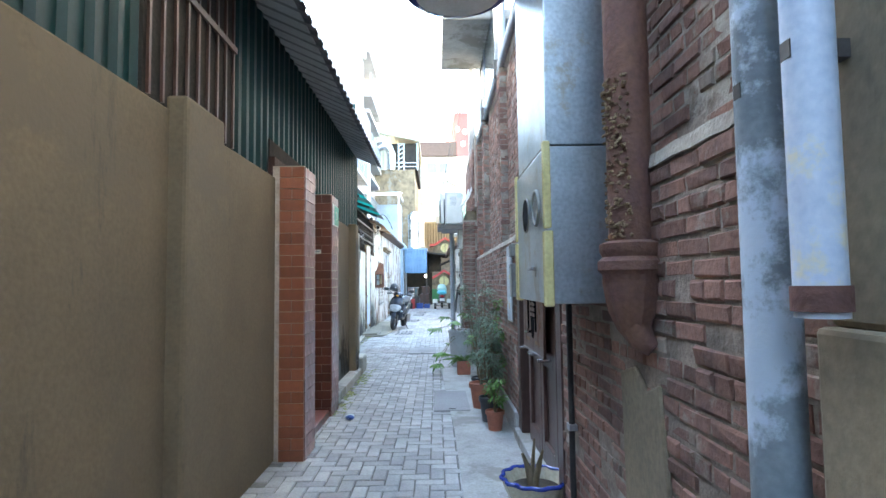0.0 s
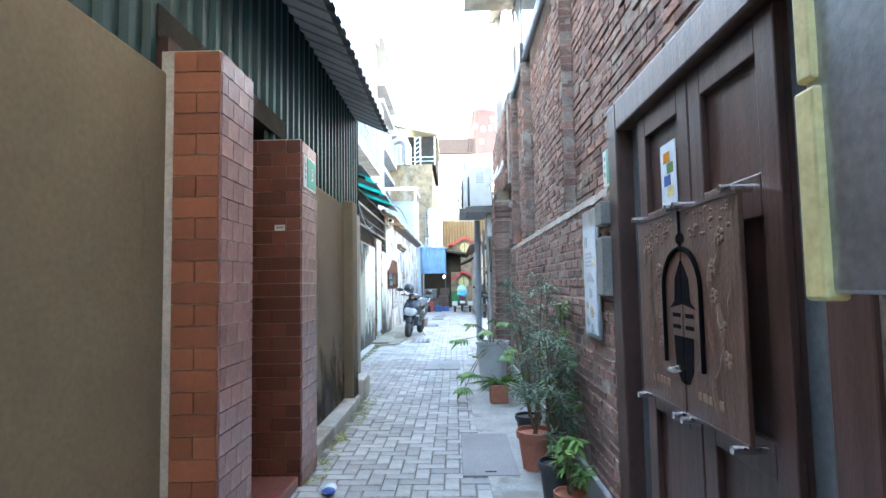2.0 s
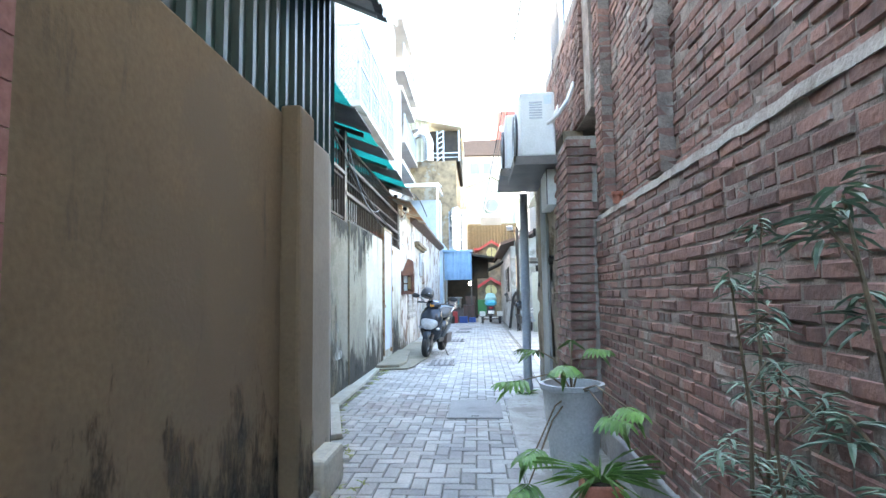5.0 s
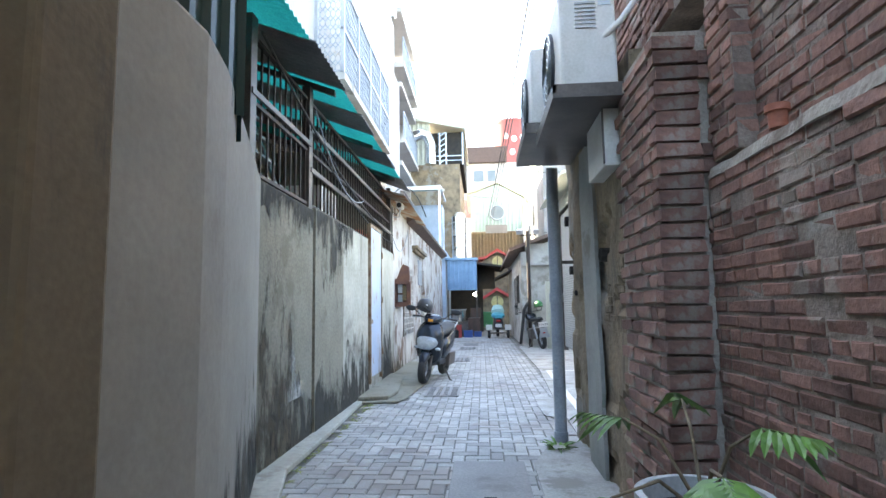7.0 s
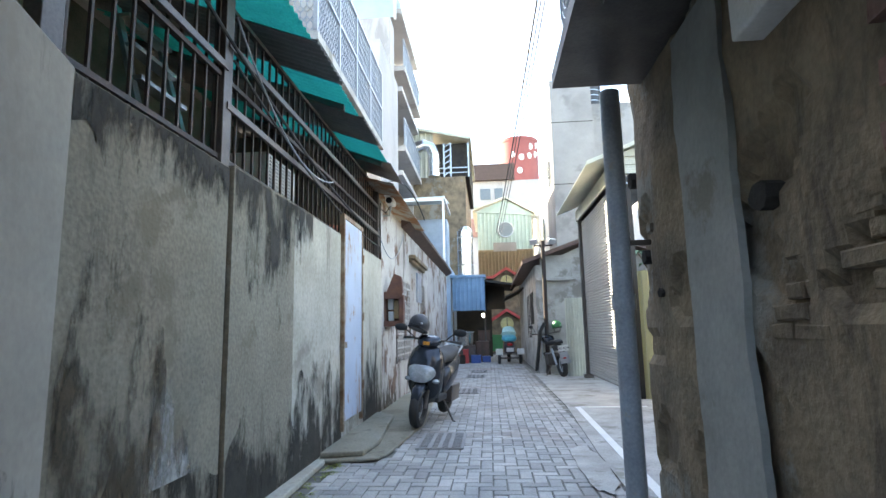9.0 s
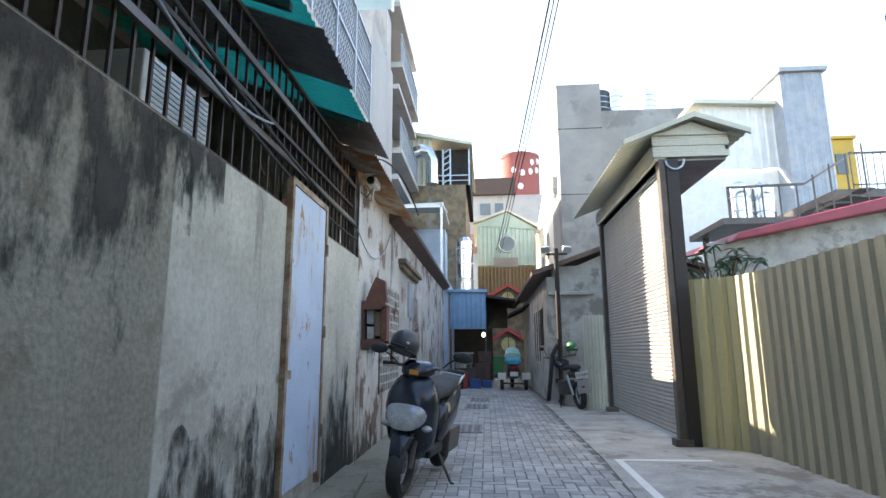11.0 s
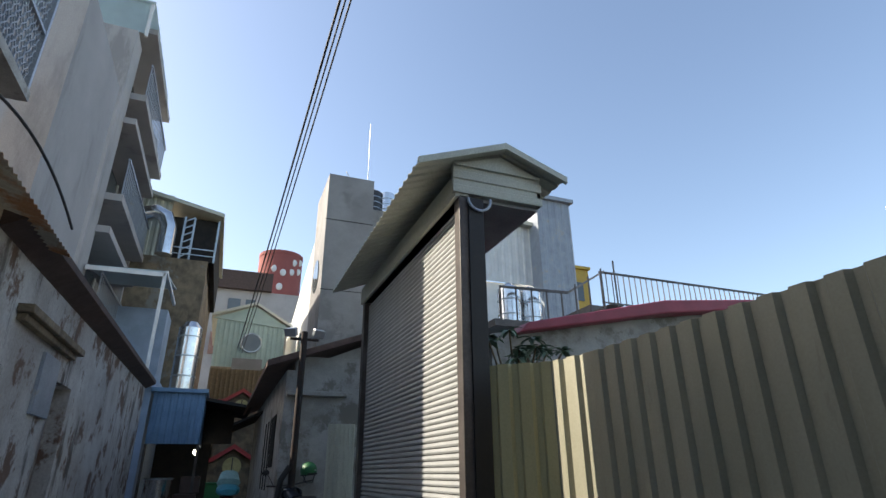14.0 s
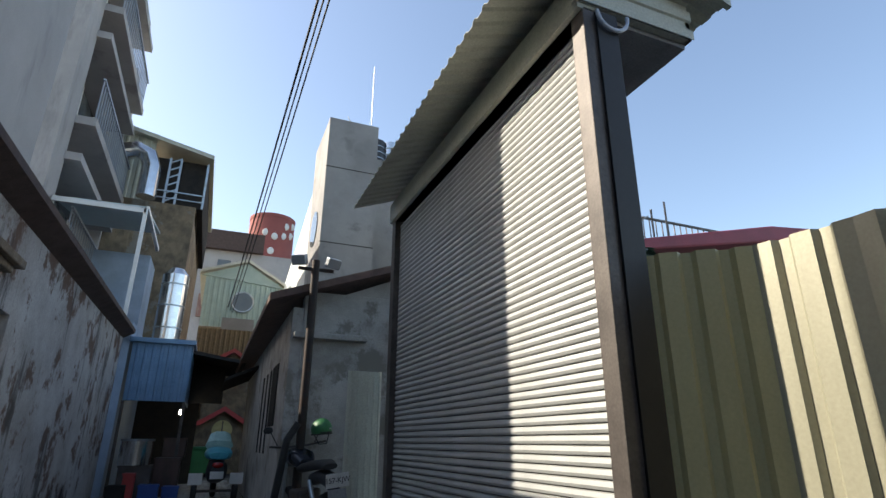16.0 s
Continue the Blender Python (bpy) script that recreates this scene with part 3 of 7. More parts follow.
wall("ramp_slab", G().prism([(-1.9, 14.2, 0), (-1.35, 14.35, 0), (-1.3, 14.5, 0.0), (-1.15, 16.2, 0.0), (-1.3, 19.4, 0), (-1.9, 19.4, 0)], (0, 0, 0.03)).prism([(-1.9, 14.3, 0.03), (-1.5, 14.4, 0.03), (-1.45, 14.9, 0.03), (-1.6, 16.6, 0.03), (-1.9, 16.9, 0.03)], (0, 0, 0.05)),
     M_MOULD, "broken concrete ramp before the white door", 0.02, "ramp")
d = tagged(new("door_1"), "pale blue-white sheet metal door with rust runs", "door", kind="structure")
part("leaf", G().box(-1.88, 15.0, 0.24, -1.85, 15.8, 2.4), M_DIRTYWHITE, d, bevel=0.004)
part("frame", G().box(-1.89, 14.955, 0.15, -1.84, 15.0, 2.45).box(-1.89, 15.8, 0.15, -1.84, 15.845, 2.45).box(-1.89, 15.0, 2.4, -1.84, 15.8, 2.45), M_RUSTYFRAME, d)
for z in (0.5, 1.3, 2.0):
    part("hinge", G().cyl((-1.835, 15.82, z), (-1.835, 15.82, z + 0.1), 0.014, n=8), M_RUSTYFRAME, d)
part("hasp", G().box(-1.85, 14.9, 1.0, -1.82, 15.02, 1.06), M_RUSTYFRAME, d)

def ragged(name, p0, p1, z0, top, out, label, seed, material=M_DAMP, proud=0.004):
    """A thin stain on a wall from plan point p0 to p1, with a jagged upper edge."""
    a, b = Vector((*p0, 0)), Vector((*p1, 0))
    n = max(12, int((b - a).length / 0.04))
    r = random.Random(seed)
    up, low = [], []
    for i in range(n + 1):
        f = i / n
        h = top * (0.45 + 0.55 * math.sin(math.pi * f)) * (0.85 + 0.4 * noise.noise(Vector((seed, f * 7, 0))) + r.uniform(0, 0.06))
        q = a.lerp(b, f)
        up.append((q.x, q.y, z0 + math.copysign(max(0.05, abs(h)), top)))
        low.append((q.x, q.y, z0))
    g = G().add(low + up, [(i, i + 1, n + 2 + i, n + 1 + i) for i in range(n)])
    g.v = [(x + out[0] * proud, y + out[1] * proud, z) for x, y, z in g.v]
    tagged(link(name, g, material), label, "damp stain", kind="structure")


ragged("damp_stain", (-1.25, 6.6), (-1.25, 8.2), 0.1, 0.75, (1, 0), "black damp streaks at the beige wall's foot", 3)
ragged("damp_stain", (-1.14, 8.2), (-1.14, 8.46), 0.05, 0.55, (1, 0), "black damp at the wall post's foot", 4)
ragged("damp_stain", (-1.2, 8.46), (-1.2, 9.0), 0.05, 0.45, (1, 0), "black damp at the pale wall's foot", 5)
ragged("damp_stain", (-1.27, 9.3), (-1.9, 11.15), 0.05, 0.8, (1, 0.3), "black damp along the pale wall's foot", 6)
ragged("damp_stain", (-1.88, 13.6), (-1.88, 15.0), 0.05, 1.3, (1, 0), "black damp streaks on the pale wall", 7)
ragged("damp_stain", (-1.88, 16.0), (-1.88, 17.15), 0.05, 1.3, (1, 0), "black damp streaks beside the metal door", 8)
ragged("damp_stain", (-1.9, 22.9), (-1.9, 27.5), 0.0, 0.8, (1, 0), "black damp along the whitewashed wall's foot", 9)

ragged("damp_stain", (-1.25, 6.3), (-1.25, 8.2), 0.1, 1.3, (1, 0), "brown damp rising up the beige wall", 12, M_BROWNDAMP, 0.002)
ragged("damp_stain", (-1.14, 8.2), (-1.14, 8.46), 0.05, 0.95, (1, 0), "brown damp rising up the wall post", 13, M_BROWNDAMP, 0.002)
ragged("damp_stain", (-1.9, 11.15), (-1.895, 12.43), 0.05, 0.8, (1, 0), "black damp at the mouldy wall's foot", 14)
ragged("damp_stain", (-1.895, 11.15), (-1.895, 11.85), 0.05, 2.3, (1, 0), "brown damp up the whole mouldy wall", 15, M_BROWNDAMP, 0.007)
ragged("damp_stain", (-1.895, 11.13), (-1.895, 12.42), 2.19, -0.5, (1, 0), "black mould hanging from the wall's top", 16, M_HANGDAMP, 0.005)
ragged("lime_stain", (-1.895, 11.75), (-1.895, 12.2), 0.45, 1.5, (1, 0), "white lime bloom running down the mouldy wall", 17, M_LIMEBLOOM, 0.009)
ragged("damp_stain", (-1.88, 12.47), (-1.88, 13.7), 2.21, -1.2, (1, 0), "black mould hanging from the wall's top", 18, M_HANGDAMP, 0.005)
ragged("damp_stain", (-1.88, 12.47), (-1.88, 13.6), 0.05, 0.9, (1, 0), "black damp up the mouldy wall's foot", 19)
ragged("damp_stain", (-1.88, 13.3), (-1.88, 14.0), 2.21, -0.6, (1, 0), "black mould streaks below the wall's top", 20, M_HANGDAMP, 0.006)
ragged("damp_stain", (-1.47, 9.9), (-1.9, 11.15), 0.05, 1.2, (1, 0.3), "brown damp along the pale wall", 21, M_BROWNDAMP, 0.002)
ragged("damp_stain", (-1.9, 17.25), (-1.9, 18.5), 0.0, 0.7, (1, 0), "brown damp on the whitewashed wall", 22, M_BROWNDAMP, 0.004)

# left: house behind the mouldy wall
wall("wall_yard_back", G().box(-4.3, 9.9, 0, -4.1, 17.2, 4.3), M_YARD, "grimy wall at the back of the yard")
# Upper storey; its length and height beyond view are added to block sun.
wall("wall_upper_left", G().box(-7.5, -4, 4.35, -3.0, 20.88, 7.6), M_APT, "pale rendered upper storey behind the mesh balcony, extended unseen to block sun")
wall("wall_yard_end", G().box(-4.1, 17.1, 0, -2.1, 17.2, 4.2), M_YARD, "grimy end wall of the yard")
# Added slab, no known wall; it casts the shutter's shadow edge.
wall("stair_wall", G().box(-3.6, 22.75, 0, -3.0, 25.6, 9.0), M_APT, "tall rendered slab added to shade the shutter's far part")
STRIPS = [(9.7, 11.4, M_TEAL), (11.4, 12.35, M_GREYTIN), (12.35, 13.11, M_TEAL), (13.11, 13.81, M_GREYTIN), (13.81, 14.65, M_TEAL), (14.65, 15.48, M_GREYTIN), (15.48, 16.25, M_TEAL), (16.25, 17.2, M_GREYTIN)]
AWN_V = Vector((-1.6, 0, 0.62))
for k, (y0, y1, m) in enumerate(STRIPS):
    teal = m is M_TEAL
    tagged(link("awning", G().corr((-1.6 + (0.0 if teal else 0.05), y1 + (0.0 if teal else 0.04), 3.42 - (0.0 if teal else 0.03)), (0, -1, 0), AWN_V, y1 - y0 + (0.0 if teal else 0.08), 2.7, 0.09, 0.018, 0.003, "wave"), m),
           "teal translucent corrugated awning sheet" if teal else "grey corrugated metal awning sheet", "awning", "awning sheets over the yard")
fence = thing("bar_fence", "black iron bar fence standing on the mouldy wall", "fence")
bar_g = G().box(-0.008, -0.008, 0, 0.008, 0.008, 1.12)
first = None
for k in range(46):
    y = 11.0 + k * 0.134
    if first is None:
        first = part("bar", bar_g, M_BLACKIRON, fence, at=T((-1.96, y, 2.2)))
    else:
        o = first.copy()
        scene.collection.objects.link(o)
        o.matrix_basis = T((-1.96, y, 2.2))
for z in (2.24, 2.78, 3.3):
    part("rail", G().box(-1.98, 11.0, z, -1.94, 17.2, z + 0.03), M_BLACKIRON, fence)
for y in (11.0, 12.38, 17.15):
    part("post", G().box(-2.0, y - 0.02, 2.18, -1.92, y + 0.09, 3.45), M_DARKSTEEL, fence, bevel=0.004)
for y0, y1, z in ((11.0, 12.4, 2.83), (12.4, 17.15, 3.0), (12.4, 17.15, 2.58)):
    part("flat_rail", G().box(-1.935, y0, z, -1.91, y1, z + 0.045), M_DARKSTEEL, fence, "faded brown flat rail")

cage = thing("mesh_balcony", "white expanded-metal mesh balcony cage", "balcony cage")
part("floor", G().box(-3.0, 15.85, 5.05, -2.46, 20.42, 5.17), M_CONC, cage)
for y in (15.88, 17.0, 18.1, 19.2, 20.36):
    part("post", G().box(-2.54, y, 5.17, -2.48, y + 0.05, 6.8), M_SCOOTS, cage)
for z in (5.17, 5.95, 6.76):
    part("rail", G().box(-2.545, 15.88, z, -2.485, 20.4, z + 0.04), M_SCOOTS, cage)
for z in (5.17, 6.76):
    for y in (15.88, 20.36):
        part("end_rail", G().box(-3.0, y, z, -2.54, y + 0.04, z + 0.04), M_SCOOTS, cage)
part("wall_post", G().box(-3.0, 15.87, 5.17, -2.94, 15.93, 6.8), M_SCOOTS, cage)
HEX_W, HEX_H = 0.09, 0.16


def hex_mesh(point, width, height):
    """Strands of expanded metal; point(a, b) gives the place a across and b up."""
    g = G()
    for i in range(int(width / HEX_W)):
        for j in range(int(height / HEX_H)):
            a, b = i * HEX_W, j * HEX_H
            for p, q in (((a, b), (a + HEX_W / 2, b + HEX_H / 3)), ((a + HEX_W / 2, b + HEX_H / 3), (a + HEX_W, b)), ((a + HEX_W / 2, b + HEX_H / 3), (a + HEX_W / 2, b + HEX_H * 0.7)),
                         ((a + HEX_W / 2, b + HEX_H * 0.7), (a, b + HEX_H)), ((a + HEX_W / 2, b + HEX_H * 0.7), (a + HEX_W, b + HEX_H))):
                g.cyl(point(*p), point(*q), 0.01, n=4, cap=False)
    return g


part("mesh", hex_mesh(lambda a, b: (-2.515, 15.92 + a, 5.2 + b), 4.45, 1.6), M_PVC, cage)
part("end_mesh", hex_mesh(lambda a, b: (-2.95 + a, 15.9, 5.2 + b), 0.45, 1.6), M_PVC, cage)
part("far_mesh", hex_mesh(lambda a, b: (-2.95 + a, 20.38, 5.2 + b), 0.45, 1.6), M_PVC, cage)

# left: whitewashed house
wall("wall_whitewashed", G().box(-2.1, 17.22, 0, -1.9, 21.9, 3.16).box(-2.1, 21.9, 2.25, -1.9, 22.8, 3.16).box(-2.1, 22.8, 0, -1.9, 30.0, 3.3),
     M_WHITEWALL, "peeling whitewashed house wall with bare brick patches", 0.008)
# Near-black sheet holds the doorway's inner shade in its colour.
wall("doorway_back", G().box(-2.4, 21.8, 0, -2.2, 22.9, 2.4), M_DARK, "dark blocked doorway")
wall("roof_whitewashed", G().prism([(-1.75, 17.3, 3.25), (-1.75, 30, 3.4), (-4.5, 30, 4.6), (-4.5, 17.3, 4.4)], (0, 0, 0.08)), M_ROOFTILE, "low brown tiled roof", category="roof")
wall("cornice", G().prism([(-1.9, 19.2, 3.1), (-1.68, 19.2, 3.22), (-1.68, 19.2, 3.3), (-1.9, 19.2, 3.3)], (0, 10.8, 0.12)), M_ROOFTILE, "brick-red cornice under the eave", category="cornice")
lip = tagged(link("rusty_eave_sheet", G().corr((-1.55, 20.0, 3.16), (0, -1, 0), (-1, 0, 0.28), 3.6, 0.6, 0.1, 0.02, 0.003, "wave"), M_RUSTTIN), "rusted corrugated eave sheet", "eave sheet")
wall("wall_blue_far", G().box(-2.0, 30.0, 0, -1.75, 34, 3.6), M_BLUEWALL, "pale blue rendered wall")

# right: brick house, plastered wall
wall("wall_brick_core", G().box(0.791, -4, 0, 1.05, 3.2, 1.8).box(0.791, 4.9, 0, 1.05, 9.75, 1.8).box(0.891, -4, 1.8, 1.1, 3.2, 4.05).box(0.891, 4.9, 1.8, 1.1, 9.75, 4.05).box(0.891, 3.2, 2.2, 1.1, 4.9, 4.05).box(0.808, 6.106, 1.85, 0.9, 6.334, 3.85).box(0.808, 8.206, 1.85, 0.9, 8.434, 3.85).box(0.808, 9.456, 1.85, 0.9, 9.684, 3.85).box(0.88, 3.2, 0, 1.05, 4.9, 2.2), M_MORTAR, "mortar bed of the old brick wall")
def worn_ledge(y0, y1):
    """A sloping mortar cap whose lip is broken and uneven."""
    g, n = G(), int((y1 - y0) / 0.06)
    vs = []
    for i in range(n + 1):
        y = y0 + (y1 - y0) * i / n
        w, h = 0.012 * noise.noise(Vector((y * 5, 1, 0))), 0.014 * noise.noise(Vector((y * 7, 4, 0)))
        vs += [(0.78 + w, y, 1.775 + h), (0.93, y, 1.775), (0.93, y, 1.875), (0.79 + w, y, 1.822 + h)]
    for i in range(n):
        a = i * 4
        g.f += [(a + k, a + (k + 1) % 4, a + 4 + (k + 1) % 4, a + 4 + k) for k in range(4)]
    g.v = vs
    g.f += [(0, 1, 2, 3), (n * 4 + 3, n * 4 + 2, n * 4 + 1, n * 4)]
    return g


for y0, y1 in ((4.95, 9.7), (-0.6, 3.15)):
    wall("wall_ledge", worn_ledge(y0, y1), M_LEDGE, "pale broken mortar cap on the brick ledge", category="ledge")
wall("wall_right_upper", G().box(0.95, -4, 4.05, 1.2, 12.5, 6.4), M_APT, "grey upper storey over the brick wall")
wall("wall_right_back", G().box(5.0, -4, 0, 5.2, 12.5, 6.4), M_APT, "back wall of the brick house")
wall("wall_alley_back", G().box(-1.4, -4.3, 0, 1.0, -4.0, 3.4), M_CONC, "plain wall closing the lane behind")
wall("roof_right", G().box(0.75, -4, 6.4, 5.2, 12.5, 6.6), M_CONC, "flat concrete roof of the brick house", category="roof")
wall("balcony_right", G().box(0.19, 8.0, 5.36, 0.95, 10.0, 5.52).box(0.19, 8.0, 5.52, 0.27, 10.0, 6.3), M_CONC, "weathered concrete balcony overhead", 0.03, "balcony")
for k in range(4):
    w = tagged(new("window_2"), "aluminium upper-floor window with grey glass", "window", kind="structure")
    y = 2.2 + k * 2.6
    part("frame", G().box(0.91, y, 4.3, 0.955, y + 0.06, 5.7).box(0.91, y + 1.7, 4.3, 0.955, y + 1.76, 5.7).box(0.91, y, 5.66, 0.955, y + 1.76, 5.72).box(0.91, y, 4.26, 0.955, y + 1.76, 4.32), M_SCOOTS, w)
    part("pane", G().box(0.925, y + 0.06, 4.32, 0.94, y + 1.7, 5.66), M_GLASS, w)
conduit = thing("conduit_run", "grey conduits clipped along the top of the brick wall", "conduit")
part("pipe", G().cyl((0.86, -3, 4.0), (0.86, 12.4, 4.0), 0.045, n=12), M_PVC, conduit, smooth=True)
part("pipe", G().cyl((0.83, 2.0, 3.88), (0.83, 12.4, 3.9), 0.03, n=12), M_PVC, conduit, smooth=True)
for k in range(7):
    part("clip", G().box(0.78, 1.0 + 1.8 * k, 3.84, 0.95, 1.03 + 1.8 * k, 4.06), M_DARKSTEEL, conduit)
def rough_face(x, y0, y1, z0, z1, depth, cell=0.05, seed=3.0, back=0.06):
    """A thick wall whose lane face is pitted and flaked."""
    ny, nz = int((y1 - y0) / cell), int((z1 - z0) / cell)
    vs, fs = [], []
    for i in range(ny + 1):
        for k in range(nz + 1):
            y, z = y0 + (y1 - y0) * i / ny, z0 + (z1 - z0) * k / nz
            n1 = noise.fractal(Vector((seed, y * 1.6, z * 1.6)), 0.9, 2.0, 5)
            flake = 0.03 * (back > 0.03) if noise.noise(Vector((seed + 9, y * 2.2, z * 2.6))) > 0.16 else 0.0
            vs.append((x + depth * n1 + flake, y, z))
    for i in range(ny):
        for k in range(nz):
            a = i * (nz + 1) + k
            fs.append((a, a + 1, a + nz + 2, a + nz + 1))
    g = G().add(vs, fs)
    return g.box(x + back, y0, z0, x + 0.25, y1, z1)


wall("wall_plastered", rough_face(0.6, 10.42, 12.5, 0, 2.75, 0.02), M_PLASTER, "crumbling brown plaster wall with flaked patches")
wall("wall_plastered_top", G().box(0.79, 9.75, 2.75, 1.0, 12.5, 4.05), M_MORTAR, "brick wall above the plaster")
wall("wall_side_return", G().box(0.85, 12.3, 0, 5.0, 12.5, 6.4), M_APT, "grey return wall beside the yard")
edge = lambda y, z, k: y + 0.05 * noise.noise(Vector((k, z * 2.2, 0))) + 0.02 * noise.noise(Vector((k, z * 9, 3)))
zs = [0.05 * k for k in range(50)]
outline = [(0.572, edge(11.2, z, 1), z) for z in zs] + [(0.572, edge(11.7, z, 6), z) for z in reversed(zs)]
n_ = len(zs)
patch = G().add(outline + [(0.6, y, z) for _, y, z in outline], [(i, i + 1, 2 * n_ - 2 - i, 2 * n_ - 1 - i) for i in range(n_ - 1)] + [(i, i + 1, 2 * n_ + i + 1, 2 * n_ + i) for i in range(2 * n_ - 1)])
wall("cement_patch", patch, M_PATCH, "smooth grey cement repair on the plaster wall", category="cement repair")
# Near-black plugs; the holes' inner shade is only their colour.
for y, z, w_, h in ((10.98, 1.52, 0.13, 0.10), (12.32, 1.5, 0.1, 0.08), (12.1, 1.3, 0.08, 0.05), (12.5, 1.98, 0.1, 0.1)):
    hole = G()
    rim_pts = [(0.575, y + w_ * (0.5 + 0.5 * math.cos(a) * random.uniform(0.7, 1.1)), z + h * (0.5 + 0.5 * math.sin(a) * random.uniform(0.7, 1.1))) for a in [i * 0.5236 for i in range(12)]]
    tagged(link("wall_hole", hole.prism(rim_pts, (0.06, 0, 0)), M_DARK), "dark ragged hole broken into the plaster", "hole", kind="structure")

# right: shutter gate, tin fence
sg = thing("shutter_gate", "grey steel roller shutter under a small tin gable", "roller shutter")
slats = None
for k in range(63):
    z = 0.12 + k * 0.0562
    if slats is None:
        slats = part("slat", G().prism([(1.99, 18.6, 0), (1.972, 18.6, 0.004), (1.964, 18.6, 0.02), (1.97, 18.6, 0.045), (1.99, 18.6, 0.051)], (0, 3.72, 0)), M_SHUTTER, sg, at=T((0, 0, z)))
    else:
        o = slats.copy()
        scene.collection.objects.link(o)
        o.matrix_basis = T((0, 0, z))
part("backing", G().box(1.992, 18.6, 0.1, 2.0, 22.32, 3.66), M_DARKSTEEL, sg)
for y in (18.46, 22.32):
    part("post", G().box(1.9, y, 0.0, 2.02, y + 0.13, 3.72), M_DARKSTEEL, sg, bevel=0.006)
    part("foot", G().box(1.84, y - 0.03, 0.0, 2.05, y + 0.16, 0.1), M_DARKSTEEL, sg, bevel=0.006)
part("channel", G().box(2.05, 18.5, 0.0, 2.15, 18.56, 3.7), M_BLACKIRON, sg)
part("cover_plate", G().box(1.99, 18.44, 0.0, 2.15, 18.456, 3.7), M_BLACKPAINT, sg, "black steel cover plate")
part("fascia", G().box(1.86, 18.46, 3.7, 2.0, 22.45, 3.95), M_CREAMTIN, sg)
part("housing", G().corr((1.83, 18.44, 3.74), (0, 0, 1), (1, 0, 0), 0.34, 1.0, 0.16, 0.025), M_CREAMTIN, sg)
part("housing_box", G().box(1.84, 18.45, 3.74, 2.82, 18.5, 4.06).box(2.78, 18.45, 3.74, 2.82, 22.4, 4.0), M_CREAMTIN, sg)
part("soffit", G().box(1.9, 18.5, 3.70, 2.8, 22.4, 3.735), M_GREYTIN, sg)
LEFT_V, RIGHT_V = Vector((1.0, 0, 0.38)), Vector((-0.72, 0, 0.27))
part("roof_sheet", G().corr((1.42, 22.6, 3.9), (0, -1, 0), LEFT_V, 4.3, 1.03, 0.15, 0.02, 0.003), M_CREAMTIN, sg)
part("roof_sheet", G().corr((3.05, 18.3, 4.02), (0, 1, 0), RIGHT_V, 4.3, 0.74, 0.15, 0.02, 0.003), M_CREAMTIN, sg)
part("gable_trim", G().prism([(1.42, 18.28, 3.88), (2.36, 18.28, 4.24), (3.06, 18.28, 3.98), (3.06, 18.28, 4.05), (2.36, 18.28, 4.31), (1.42, 18.28, 3.95)], (0, 0.04, 0)), M_CREAMTIN, sg)
part("gable_panel", G().prism([(1.85, 18.42, 4.04), (2.82, 18.42, 4.04), (2.36, 18.42, 4.22)], (0, 0.03, 0)), M_CREAMTIN, sg)
part("cable_loop", G().tube([(2.1 + 0.12 * math.cos(a), 18.42, 3.68 + 0.12 * math.sin(a)) for a in [math.pi + 0.3 * i for i in range(12)]], 0.014), M_PVCW, sg, smooth=True)
FENCE = [(2.06, 18.53), (2.57, 18.12), (2.65, 17.66), (2.65, 12.5)]
tf = thing("tin_fence", "olive-grey ribbed tin fence beside the apron", "fence")
for (x0, y0), (x1, y1) in zip(FENCE, FENCE[1:]):
    u = Vector((x1 - x0, y1 - y0, 0))
    # The first sheet takes the copy with bounced light in its colour.
    part("sheet", G().corr((x0, y0, 0.0), u, (0, 0, 1), u.length, 2.07, 0.19, -0.035, 0.004), M_OLIVEPALE if x0 < 2.5 else M_OLIVETIN, tf)

# right: old low house, deck and red tarp roof behind the fence
wall("wall_old_house", G().box(0.95, 23.9, 0, 1.1, 32, 2.85).box(1.1, 23.9, 0, 4.5, 24.1, 3.1), M_CONC, "weathered cement wall of the low old house", 0.01)
wall("roof_old_house", G().prism([(0.6, 23.6, 2.85), (2.6, 23.6, 3.55), (4.6, 23.6, 2.9), (4.6, 23.6, 3.0), (2.6, 23.6, 3.66), (0.6, 23.6, 2.95)], (0, 9, 0)), M_ROOFTILE, "dark tiled gable roof of the low house", category="roof")
wall("wall_gable_old", G().prism([(0.95, 23.95, 2.8), (4.3, 23.95, 2.8), (2.6, 23.95, 3.5)], (0, 0.1, 0)), M_CONC, "cement gable of the low house")
# Flat near-black panel; the shade behind the window is its colour.
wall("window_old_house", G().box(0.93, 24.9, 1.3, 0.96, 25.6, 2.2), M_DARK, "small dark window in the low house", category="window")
wp = tagged(link("leaning_panel", G().corr((1.55, 22.9, 0.0), (1, 0, 0), (0, 0, 1), 0.42, 1.9, 0.07, 0.01, 0.003), M_CREAMTIN), "pale ribbed panel beside the shutter post", "panel")
wall("wall_yard_red", G().prism([(3.4, 20.9, 0), (3.4, 20.9, 3.0), (3.9, 20.9, 3.1), (9, 20.9, 3.9), (9, 20.9, 0)], (0, 0.15, 0)), M_CONC, "cement wall with a sloping top behind the fence")
